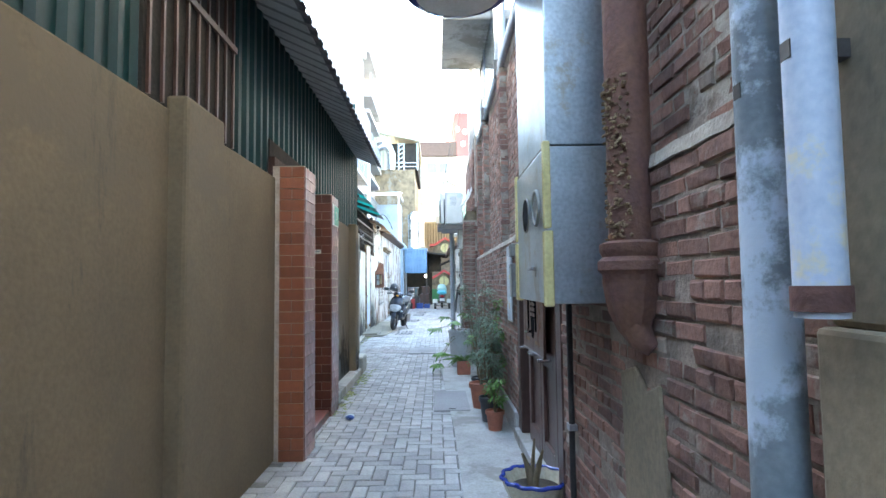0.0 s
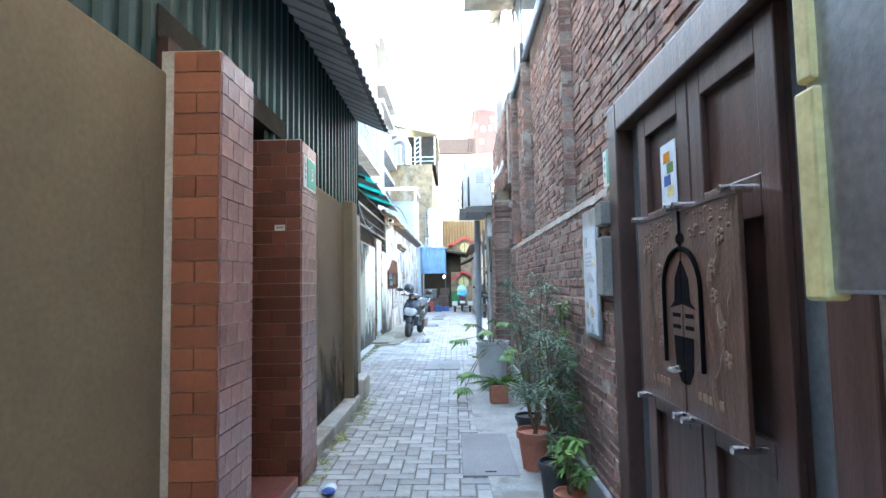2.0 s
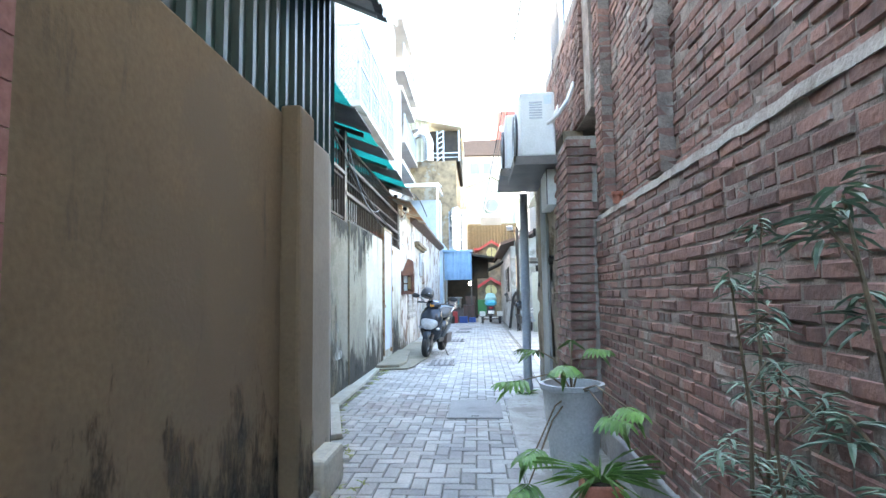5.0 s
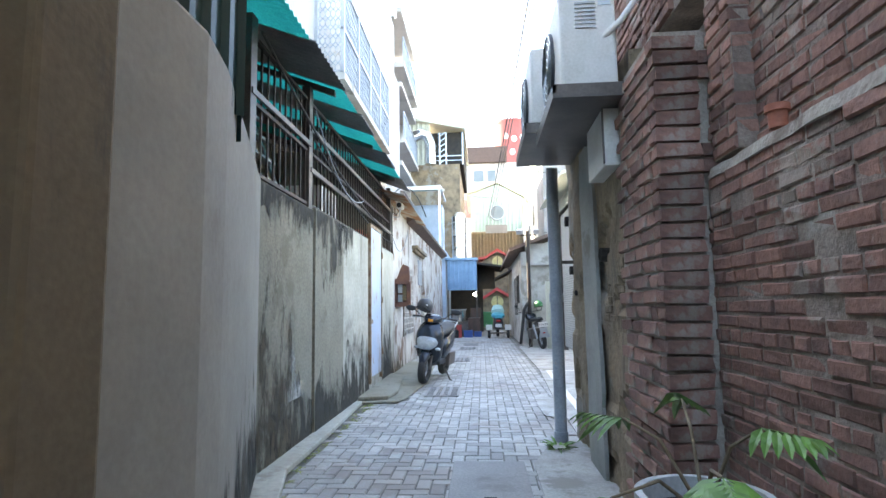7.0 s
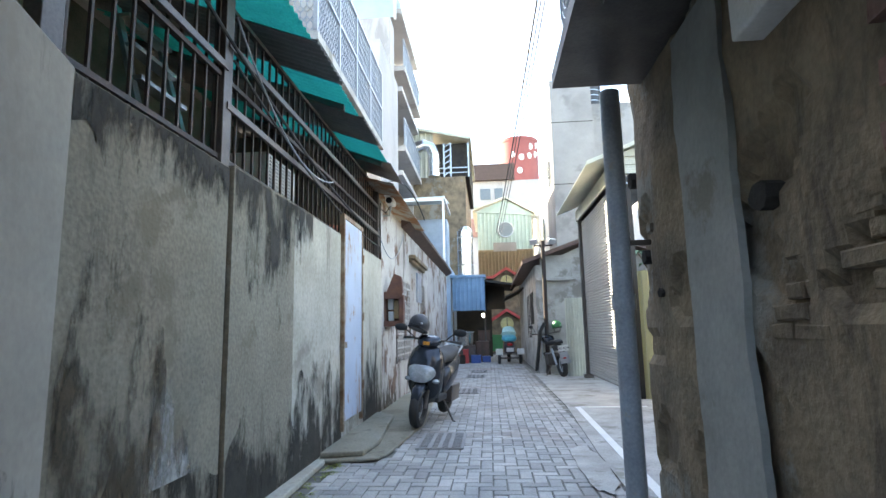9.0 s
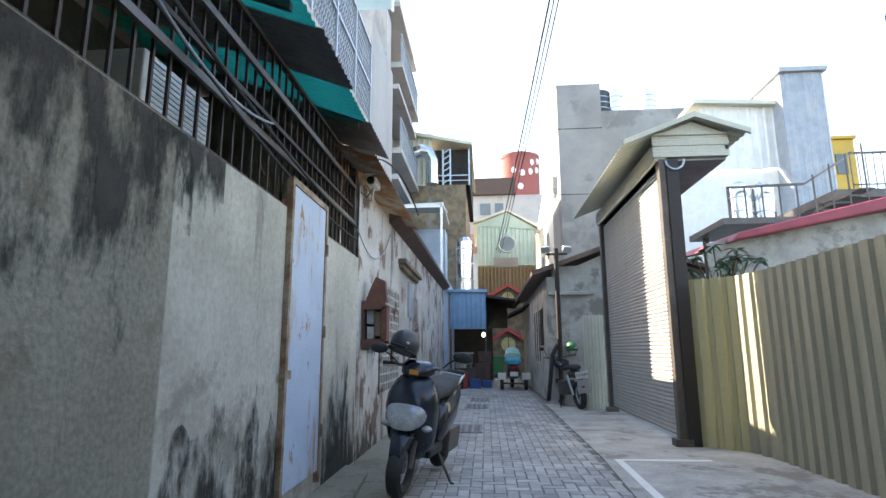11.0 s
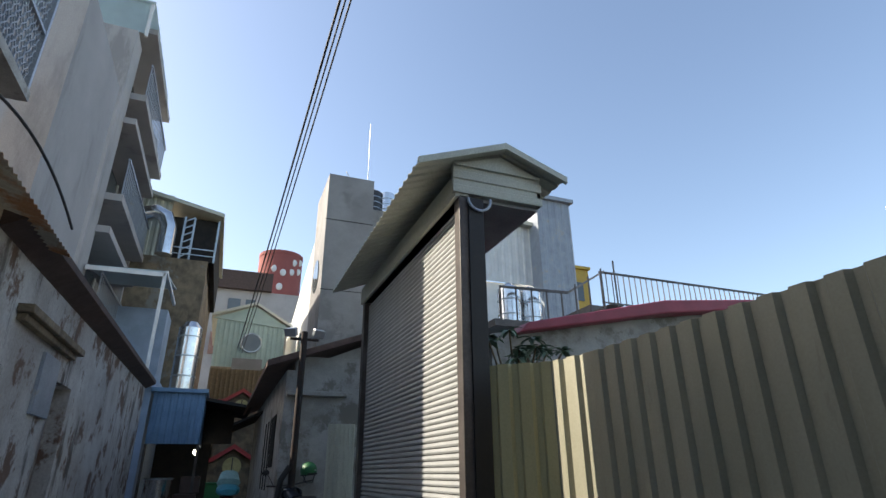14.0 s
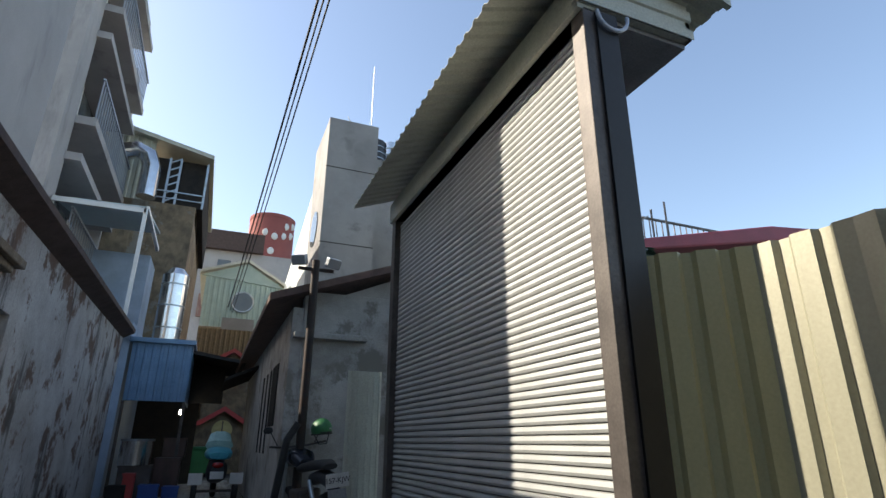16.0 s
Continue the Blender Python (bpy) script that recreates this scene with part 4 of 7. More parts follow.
tarp = tagged(link("tarp_roof", G().prism([(3.7, 20.6, 2.98), (3.85, 20.6, 3.14), (6.4, 20.6, 3.72), (9.2, 20.6, 4.02), (9.2, 20.6, 3.86), (6.4, 20.6, 3.5)], (0, 2.5, 0.1)), M_PINK, bevel=0.03), "faded red tarpaulin roof over the cement wall", "tarp roof")

# ---- far buildings ----
def building(name, label, g, material):
    ob = thing(name, label, "building")
    part("wall", g, material, ob)
    return ob


apt = building("apartment_building", "pale grey apartment block with recessed balconies", G().box(-9.6, 29.6, 0, -3.95, 30.5, 13.9), M_APT)
part("wall", G().box(-9.6, 30.5, 0, -4.7, 36.5, 13.9), M_APT, apt)
part("wall", G().box(-4.7, 35.8, 0, -3.95, 36.5, 13.9), M_APT, apt)
for z in (4.9, 8.5, 12.0):
    b_ = part("balcony", G().box(-4.7, 30.5, z, -3.5, 35.8, z + 0.22), M_APT, apt)
    for k in range(22):
        part("rail_bar", G().box(-3.57, 30.55 + k * 0.24, z + 0.22, -3.54, 30.58 + k * 0.24, z + 1.35), M_PVC, b_)
    part("hand_rail", G().box(-3.58, 30.5, z + 1.35, -3.52, 35.8, z + 1.41), M_PVC, b_)
    win_ = part("window", G().box(-4.72, 31.2, z + 0.3, -4.66, 34.8, z + 2.5), M_GLASS, apt)
    part("frame", G().box(-4.67, 31.2, z + 0.3, -4.62, 31.28, z + 2.5).box(-4.67, 32.9, z + 0.3, -4.62, 33.0, z + 2.5).box(-4.67, 34.72, z + 0.3, -4.62, 34.8, z + 2.5), M_WHITE, win_)
    part("hood", G().box(-4.7, 30.4, z + 2.55, -3.6, 35.6, z + 2.75), M_APT, apt)
part("roof_shelter", G().box(-8.5, 29.7, 15.2, -3.7, 35, 15.26), M_CLEARGL, apt, "frosted glass roof shelter")
for x in (-8.4, -6.2, -3.82):
    part("shelter_post", G().box(x, 29.75, 13.9, x + 0.09, 29.84, 15.2), M_WHITE, apt)
part("shelter_pane", G().box(-8.4, 29.77, 14.0, -3.8, 29.8, 15.2), M_CLEARGL, apt)

annex = building("annex_house", "pale blue annex with a glass lean-to roof", G().box(-5.5, 33.5, 0, -2.1, 35, 6.2), M_BLUEWALL)
part("lean_to_roof", G().prism([(-3.9, 30.2, 6.35), (-1.97, 30.2, 6.4), (-1.97, 33.5, 6.9), (-3.9, 33.5, 6.9)], (0, 0, 0.05)), M_CLEARGL, annex, "pale glass lean-to roof")
part("lean_to_beam", G().box(-3.9, 30.15, 6.26, -1.97, 30.22, 6.38).box(-2.0, 30.2, 6.36, -1.92, 33.5, 6.46), M_WHITE, annex)
part("lean_to_post", G().box(-2.02, 30.15, 3.6, -1.94, 30.25, 6.4), M_WHITE, annex)
for k in range(5):
    part("glazing_bar", G().prism([(-3.9 + 0.45 * k, 30.2, 6.4), (-3.86 + 0.45 * k, 30.2, 6.4), (-3.86 + 0.45 * k, 33.5, 6.95), (-3.9 + 0.45 * k, 33.5, 6.95)], (0, 0, 0.02)), M_WHITE, annex)
far_w = building("white_house", "small white house far beyond the tin fence", G().box(32, 24, 0, 40, 30, 14.3), M_WHITE)

shed = building("loft_shed", "cream tin loft with a black open front above brown walls", G().box(-6.0, 36, 0, -1.3, 44, 8.9), M_PLASTER)
part("loft_wall", G().corr((-6.0, 36.0, 8.9), (1, 0, 0), (0, 0, 1), 3.1, 2.6, 0.25, 0.03), M_CREAMTIN, shed)
part("plinth_block", G().box(-2.95, 36.2, 8.6, -1.3, 44, 8.95), M_PLASTER, shed)
# Solid near-black block in place of the loft's shaded inside.
part("loft_void", G().box(-2.95, 36.3, 8.95, -1.1, 44, 10.75), M_DARK, shed)
part("roof", G().prism([(-6.2, 35.7, 11.9), (-0.95, 35.7, 10.75), (-0.95, 35.7, 10.9), (-6.2, 35.7, 12.05)], (0, 8, 0)), M_CREAMTIN, shed)
for x in (-2.4, -2.05, -1.15):
    part("lattice_post", G().box(x, 36.05, 8.9, x + 0.07, 36.12, 10.7), M_STEEL, shed)
lat = G()
for k in range(6):
    lat.prism([(-2.4, 36.06, 8.95 + k * 0.3), (-2.0, 36.06, 9.2 + k * 0.3), (-2.0, 36.06, 9.25 + k * 0.3), (-2.4, 36.06, 9.0 + k * 0.3)], (0, 0.03, 0))
part("lattice", lat, M_STEEL, shed)
part("loft_rail", G().box(-2.9, 36.0, 9.35, -1.1, 36.03, 9.39).box(-2.9, 36.0, 9.1, -1.1, 36.03, 9.13), M_STEEL, shed)
duct = thing("vent_duct", "shiny steel ventilation duct with an elbow", "duct")
part("elbow", G().tube([(-3.7, 35.2, 10.2), (-3.3, 35.2, 10.35), (-2.95, 35.2, 10.2), (-2.8, 35.2, 9.8), (-2.8, 35.2, 8.7)], 0.3, 14), M_CHROME, duct, smooth=True)
part("flue", G().cyl((-1.25, 32.5, 3.3), (-1.25, 32.5, 5.4), 0.34, n=20).cyl((-1.25, 32.5, 5.4), (-1.25, 32.5, 5.6), 0.34, 0.18, n=20), M_CHROME, duct, smooth=True)
for z in (3.9, 4.5, 5.1):
    part("band", G().cyl((-1.25, 32.5, z), (-1.25, 32.5, z + 0.04), 0.352, n=20), M_STEEL, duct)

gs = building("green_shed", "pale green ribbed tin house with a round window", G().box(-0.9, 45.1, 0, 2.7, 52, 6.4), M_PLASTER)
part("cladding", G().corr((-0.9, 45.0, 6.4), (1, 0, 0), (0, 0, 1), 3.55, 2.5, 0.25, 0.03), M_PALEGREEN, gs)
part("gable", G().prism([(-1.1, 44.9, 8.95), (2.9, 44.9, 8.6), (1.0, 44.9, 9.75)], (0, 0.2, 0)), M_PALEGREEN, gs)
part("roof", G().prism([(-1.2, 44.7, 9.0), (1.0, 44.7, 9.8), (2.9, 44.7, 8.7), (2.9, 44.7, 8.85), (1.0, 44.7, 9.95), (-1.2, 44.7, 9.15)], (0, 8, 0)), M_CREAMTIN, gs)
part("round_window", G().cyl((0.95, 44.85, 7.7), (0.95, 45.0, 7.7), 0.48, n=24), M_GLASS, gs, smooth=True)
part("window_ring", G().tube([(0.95 + 0.5 * math.cos(a * 0.3), 44.9, 7.7 + 0.5 * math.sin(a * 0.3)) for a in range(22)], 0.06), M_STEEL, gs)
part("apron_wall", G().box(0.1, 44.6, 5.2, 1.6, 44.8, 6.8), M_CONCB, gs)
part("wooden_screen", G().corr((-0.9, 44.5, 4.0), (1, 0, 0), (0, 0, 1), 3.5, 2.2, 0.22, 0.05), M_STEM, gs)

tw = thing("red_tower", "round red rendered tower with small pale windows", "tower")
part("drum", G().cyl((4.1, 77, 0), (4.1, 77, 24.7), 2.45, n=40), M_TOWERRED, tw, smooth=True)
part("rim", G().cyl((4.1, 77, 24.5), (4.1, 77, 24.9), 2.5, n=40), M_TOWERRED, tw)
for a, z in ((-1.9, 22.6), (-1.5, 22.2), (-1.1, 22.4), (-0.7, 22.7), (-1.0, 23.6), (-1.6, 20.5), (-0.6, 23.9)):
    part("window", G().ball((4.1 + 2.42 * math.cos(a), 77 + 2.42 * math.sin(a), z), 0.35, 0.12, 0.42), M_WHITE, tw, smooth=True)
mid = building("mid_house", "pale house with dark roof and green sign band", G().box(-3.2, 62, 0, 5.5, 66, 15.8), M_APT)
part("roof", G().box(-3.6, 61.5, 15.8, 2.6, 66, 17.4), M_ROOFTILE, mid)
part("window", G().box(-0.8, 61.9, 13.9, 0.2, 62.05, 15), M_GLASS, mid)
part("window", G().box(0.6, 61.9, 13.9, 1.4, 62.05, 15), M_GLASS, mid)
part("sign_band", G().box(-1.4, 61.85, 12.4, 2.5, 62.0, 13.3), M_PALEGREEN, mid)
part("brick_band", G().box(-1.8, 61.8, 10.2, 5.5, 61.98, 12.0), M_BRICK, mid)

ct = building("concrete_block", "tall raw concrete block with round windows", G().box(3.1, 35.8, 0, 5.15, 39, 13.65).box(5.15, 37, 0, 10.5, 44, 12.8), M_CONCB)
part("side_wing", G().prism([(3.1, 39, 0), (3.1, 55, 0), (3.1, 55, 7.5), (3.1, 48, 9.0), (3.1, 39, 11.5)], (2, 0, 0)), M_WHITE, ct, "white side wing")
for y, z in ((37.5, 9.3), (41.5, 6.9), (44.5, 6.0), (48, 5.4)):
    part("round_window", G().cyl((3.06, y, z), (3.14, y, z), 0.75, n=24), M_GLASS, ct, smooth=True)
for z in (5.0, 8.2, 11.4):
    part("joint", G().box(3.08, 35.785, z, 5.16, 35.8, z + 0.03), M_DARK, ct)
part("pipe_duct", G().tube([(2.5, 46, 4.5), (2.5, 46, 8.2), (2.6, 46, 8.7), (2.9, 46, 8.9), (3.2, 46, 8.9)], 0.35, 12), M_WHITE, ct, smooth=True)
for x in (4.35, 5.0):
    part("antenna", G().cyl((x, 36.5, 13.6), (x - (0.4 if x < 4.5 else 0), 36.5, 14.3 if x < 4.5 else 17.2), 0.02, n=6), M_STEEL, ct)
for x, m in ((5.65, M_POTB), (6.35, M_CHROME), (8.0, M_CHROME)):
    wt = thing("water_tank", "ribbed steel rooftop water tank", "water tank")
    part("drum", G().cyl((x, 38, 13.0), (x, 38, 14.2), 0.42, n=18).cyl((x, 38, 14.2), (x, 38, 14.4), 0.42, 0.1, n=18), m, wt, smooth=True)
    for k in range(3):
        part("rib", G().cyl((x, 38, 13.25 + k * 0.3), (x, 38, 13.29 + k * 0.3), 0.435, n=18), M_STEEL, wt)
    part("stand", G().box(x - 0.3, 37.7, 12.8, x + 0.3, 38.3, 13.0), M_STEEL, wt)

wh = building("white_factory", "white rendered building with a tin lean-to roof", G().box(6.0, 31, 0, 11.0, 36, 7.6), M_WHITE)
part("upper", G().corr((7.6, 30.9, 7.6), (1, 0, 0), (0, 0, 1), 2.9, 2.4, 0.3, 0.03), M_WHITE, wh)
part("roof", G().prism([(7.3, 30.6, 10.1), (10.9, 30.6, 9.9), (10.9, 30.6, 10.05), (7.3, 30.6, 10.25)], (0, 5, 0)), M_CREAMTIN, wh)
bt = building("blue_stair_tower", "pale blue ribbed tin stair tower", G().box(10.2, 30.2, 0, 11.6, 33, 10.9), M_PVC)
part("cladding", G().corr((10.18, 30.15, 5.5), (1, 0, 0), (0, 0, 1), 1.45, 5.4, 0.3, 0.03), M_PVC, bt)
part("cap", G().box(10.1, 30.0, 10.9, 11.75, 33.1, 11.05), M_PVC, bt)
yb = thing("yellow_cabin", "yellow site cabin with a blue window", "cabin")
part("body", G().box(12.6, 32.2, 6.0, 13.75, 33.2, 9.1), M_YELLOWB, yb, bevel=0.03)
part("window", G().box(13.0, 32.17, 7.7, 13.4, 32.21, 8.5), M_GLASS, yb)
for x in (12.65, 13.6):
    part("stilt", G().box(x, 32.3, 0, x + 0.1, 32.4, 6.0), M_DARKSTEEL, yb)
part("cap", G().box(12.55, 32.1, 9.1, 13.8, 33.3, 9.22), M_YELLOWB, yb)

deck = thing("roof_deck", "raised steel roof deck with iron railing", "deck")
part("platform", G().box(8.6, 25.5, 5.0, 16.5, 29, 5.22), M_DARKSTEEL, deck)
part("lower_platform", G().box(5.2, 24.3, 4.1, 8.6, 26.5, 4.25), M_DARKSTEEL, deck)
for x in (5.4, 8.4, 12, 16):
    part("leg", G().box(x, 26, 0, x + 0.12, 26.12, 5.0 if x > 8 else 4.1), M_DARKSTEEL, deck)
rail = part("railing", G().box(9.1, 25.58, 6.2, 16.4, 25.63, 6.25).box(9.1, 25.58, 5.35, 16.4, 25.62, 5.38), M_DARKSTEEL, deck)
for k in range(38):
    part("baluster", G().box(9.1 + k * 0.195, 25.59, 5.22, 9.12 + k * 0.195, 25.61, 6.22), M_DARKSTEEL, rail)
stair = part("stair_railing", G().prism([(5.4, 24.4, 5.05), (7.2, 24.4, 5.1), (9.1, 25.4, 6.2), (9.1, 25.4, 6.15), (7.2, 24.4, 5.04), (5.4, 24.4, 5.0)], (0, 0.04, 0)), M_DARKSTEEL, deck)
for k in range(9):
    part("baluster", G().box(5.4 + k * 0.4, 24.4, 4.2, 5.43 + k * 0.4, 24.43, 5.05 if k < 5 else 5.05 + (k - 4) * 0.25), M_DARKSTEEL, stair)
for k in range(5):
    part("step", G().box(7.3 + 0.3 * k, 24.5, 4.25 + 0.17 * k, 7.65 + 0.3 * k, 25.4, 4.29 + 0.17 * k), M_DARKSTEEL, deck)
for x, y in ((5.9, 24.9), (6.5, 25.0)):
    st = thing("steel_drum", "shiny stainless steel water drum on the deck", "drum")
    part("body", G().cyl((x, y, 4.25), (x, y, 5.15), 0.27, n=20).cyl((x, y, 5.15), (x, y, 5.3), 0.27, 0.08, n=20), M_CHROME, st, smooth=True)
    for z in (4.5, 4.85):
        part("hoop", G().cyl((x, y, z), (x, y, z + 0.03), 0.28, n=20), M_STEEL, st)

# ---- end of the lane ----
tb = thing("tin_awning_box", "blue ribbed tin awning box over a workshop front", "tin awning")
part("front", G().corr((-1.68, 30.0, 1.9), (1, 0, 0), (0, 0, 1), 1.22, 1.25, 0.16, 0.025), M_BLUETIN, tb)
part("side", G().box(-0.47, 30.0, 1.9, -0.45, 32.5, 3.15), M_BLUETIN, tb)
part("top", G().box(-1.75, 29.9, 3.15, -0.4, 33, 3.25), M_BLUETIN, tb)
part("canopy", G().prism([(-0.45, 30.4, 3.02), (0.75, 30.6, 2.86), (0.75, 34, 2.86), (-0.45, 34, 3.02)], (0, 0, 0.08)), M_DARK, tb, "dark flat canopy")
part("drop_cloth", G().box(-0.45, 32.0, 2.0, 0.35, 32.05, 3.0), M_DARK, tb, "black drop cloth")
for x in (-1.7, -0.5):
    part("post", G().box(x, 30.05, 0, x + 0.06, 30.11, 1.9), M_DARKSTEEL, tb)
# The workshop's inner shade is put into this wall's near-black colour.
wall("wall_workshop_dark", G().box(-1.75, 33.6, 0, -0.2, 33.7, 3.1), M_DARK, "workshop back wall coloured near-black for inner shade")
bulb = thing("work_lamp", "small lit bulb in the dark workshop", "lamp")
part("bulb", G().ball((-0.55, 31.5, 1.75), 0.06, 0.06, 0.07), M_BULB, bulb, smooth=True)
part("cord", G().cyl((-0.55, 31.5, 1.8), (-0.55, 31.5, 3.1), 0.008, n=6), M_BLACK, bulb)
pot = thing("steel_pot", "large steel stock pot on a crate", "pot")
part("body", G().cyl((-1.2, 29.6, 0.62), (-1.2, 29.6, 1.1), 0.3, n=20), M_CHROME, pot, smooth=True)
part("rim", G().cyl((-1.2, 29.6, 1.08), (-1.2, 29.6, 1.12), 0.32, n=20), M_STEEL, pot)
for x, y, z, w_, d_, h, m, lab in ((-1.45, 29.4, 0, 0.6, 0.5, 0.62, M_DARKSTEEL, "dark metal stand below the pot"), (-0.85, 29.8, 0, 0.5, 0.5, 0.75, M_WOOD, "brown wooden crate on the paving"),
                                   (-0.75, 30.2, 0.75, 0.45, 0.45, 0.4, M_WOOD, "brown crate stacked on another"), (-1.0, 29.0, 0, 0.35, 0.3, 0.28, M_BLUEBOX, "blue plastic crate on the paving"),
                                   (-1.5, 28.6, 0, 0.3, 0.4, 0.3, M_DARK, "dark box beside the wall"), (-0.6, 29.4, 0, 0.3, 0.3, 0.22, M_BLUEBOX, "small blue plastic basin"), (-1.28, 28.9, 0, 0.2, 0.2, 0.5, M_RED, "red plastic stool by the wall")):
    c = thing("crate", lab, "crate")
    part("body", G().box(x, y, z, x + w_, y + d_, z + h), m, c, bevel=0.012)
    part("rim", G().box(x - 0.015, y - 0.015, z + h - 0.04, x + w_ + 0.015, y + 0.0, z + h), m, c)
def red_gable(x, y, z, s, with_round, lab):
    h = thing("red_gable_house", lab, "small house")
    part("wall", G().prism([(x - 0.95 * s, y, 0), (x + 0.95 * s, y, 0), (x + 0.95 * s, y, z - 0.75 * s), (x, y, z - 0.1), (x - 0.95 * s, y, z - 0.75 * s)], (0, 1.5, 0)), M_PLASTER, h)
    for sgn in (-1, 1):
        part("roof_slope", G().prism([(x, y - 0.3, z), (x + sgn * 0.8 * s, y - 0.3, z - 0.5 * s), (x + sgn * 1.15 * s, y - 0.3, z - 0.52 * s), (x + sgn * 1.15 * s, y - 0.3, z - 0.66 * s), (x + sgn * 0.75 * s, y - 0.3, z - 0.64 * s), (x, y - 0.3, z - 0.16 * s)], (0, 1.8, 0)), M_RED, h)
    if with_round:
        part("round_window", G().cyl((x, y - 0.06, z - 0.8 * s), (x, y + 0.02, z - 0.8 * s), 0.34 * s, n=24), M_YELLOW, h, smooth=True)
        part("mullion", G().box(x - 0.02, y - 0.08, z - 1.12 * s, x + 0.02, y - 0.055, z - 0.48 * s), M_DARKSTEEL, h)


red_gable(0.6, 38, 2.25, 1.0, True, "small house front with red gable roof and round yellow window")
red_gable(0.75, 41, 4.75, 1.0, True, "upper red gable with a round opening")
bin_ = thing("green_bin", "green wheeled rubbish bin by the red gable", "bin")
part("body", G().prism([(-0.35, 36.5, 0.12), (0.28, 36.5, 0.12), (0.34, 36.5, 0.85), (-0.4, 36.5, 0.85)], (0, 0.6, 0)), M_GREENBIN, bin_, bevel=0.02)
part("lid", G().box(-0.43, 36.45, 0.85, 0.37, 37.15, 0.92), M_GREENBIN, bin_, bevel=0.02)
for x in (-0.3, 0.2):
    part("wheel", G().cyl((x, 36.6, 0.08), (x + 0.06, 36.6, 0.08), 0.08), M_BLACK, bin_)
wall("wall_lane_end", G().box(-1.9, 43, 0, 3.2, 43.2, 4.2), M_PLASTER, "brown wall closing the far end")
wall("wall_lane_left_far", G().box(-2.0, 34, 0, -1.8, 43, 3.6), M_BLUEWALL, "pale blue far wall")

# cables overhead
mast = tagged(link("cable_mast", G().cyl((1.0, 12.4, 6.6), (1.0, 12.4, 7.9), 0.04, n=10), M_STEEL, smooth=True), "thin steel mast on the brick house roof", "mast")
cab = thing("overhead_cables", "three black cables strung along the lane", "cables")
for k in range(3):
    a, b = Vector((0.98 + 0.03 * k, 12.4, 7.85 - 0.14 * k)), Vector((0.3 + 0.12 * k, 45.0, 7.4 - 0.12 * k))
    pts = [a.lerp(b, i / 20) - Vector((0, 0, 0.3 * (1 - (2 * i / 20 - 1) ** 2))) for i in range(21)]
    part("cable", G().tube(pts, 0.014 if k else 0.02, 6), M_BLACK, cab)

# ---- things along the brick wall ----
door = tagged(new("door_2"), "dark stained wooden double door with carved plates", "door", kind="structure")
part("frame", G().box(0.78, 3.2, 0.1, 0.9, 3.34, 2.2).box(0.78, 4.76, 0.1, 0.9, 4.9, 2.2).box(0.78, 3.34, 2.06, 0.9, 4.76, 2.2), M_WOOD, door, bevel=0.008)
part("threshold", G().box(0.74, 3.15, 0, 0.95, 4.95, 0.1), M_CONC, door, bevel=0.01)
for y0, y1 in ((3.34, 3.53), (4.57, 4.76)):
    part("side_pane", G().box(0.86, y0, 0.1, 0.875, y1, 2.06), M_GLASS, door)
for y0, y1 in ((3.53, 4.045), (4.055, 4.57)):
    leaf = part("leaf", G().box(0.845, y0, 0.11, 0.875, y1, 2.05), M_WOOD, door)
    ins = 0.09
    part("stile", G().box(0.82, y0, 0.11, 0.845, y0 + ins, 2.05).box(0.82, y1 - ins, 0.11, 0.845, y1, 2.05), M_WOOD, leaf, bevel=0.004)
    part("rail", G().box(0.82, y0 + ins, 0.11, 0.845, y1 - ins, 0.26).box(0.82, y0 + ins, 0.8, 0.845, y1 - ins, 0.9).box(0.82, y0 + ins, 1.5, 0.845, y1 - ins, 1.62).box(0.82, y0 + ins, 1.95, 0.845, y1 - ins, 2.05), M_WOOD, leaf, bevel=0.004)
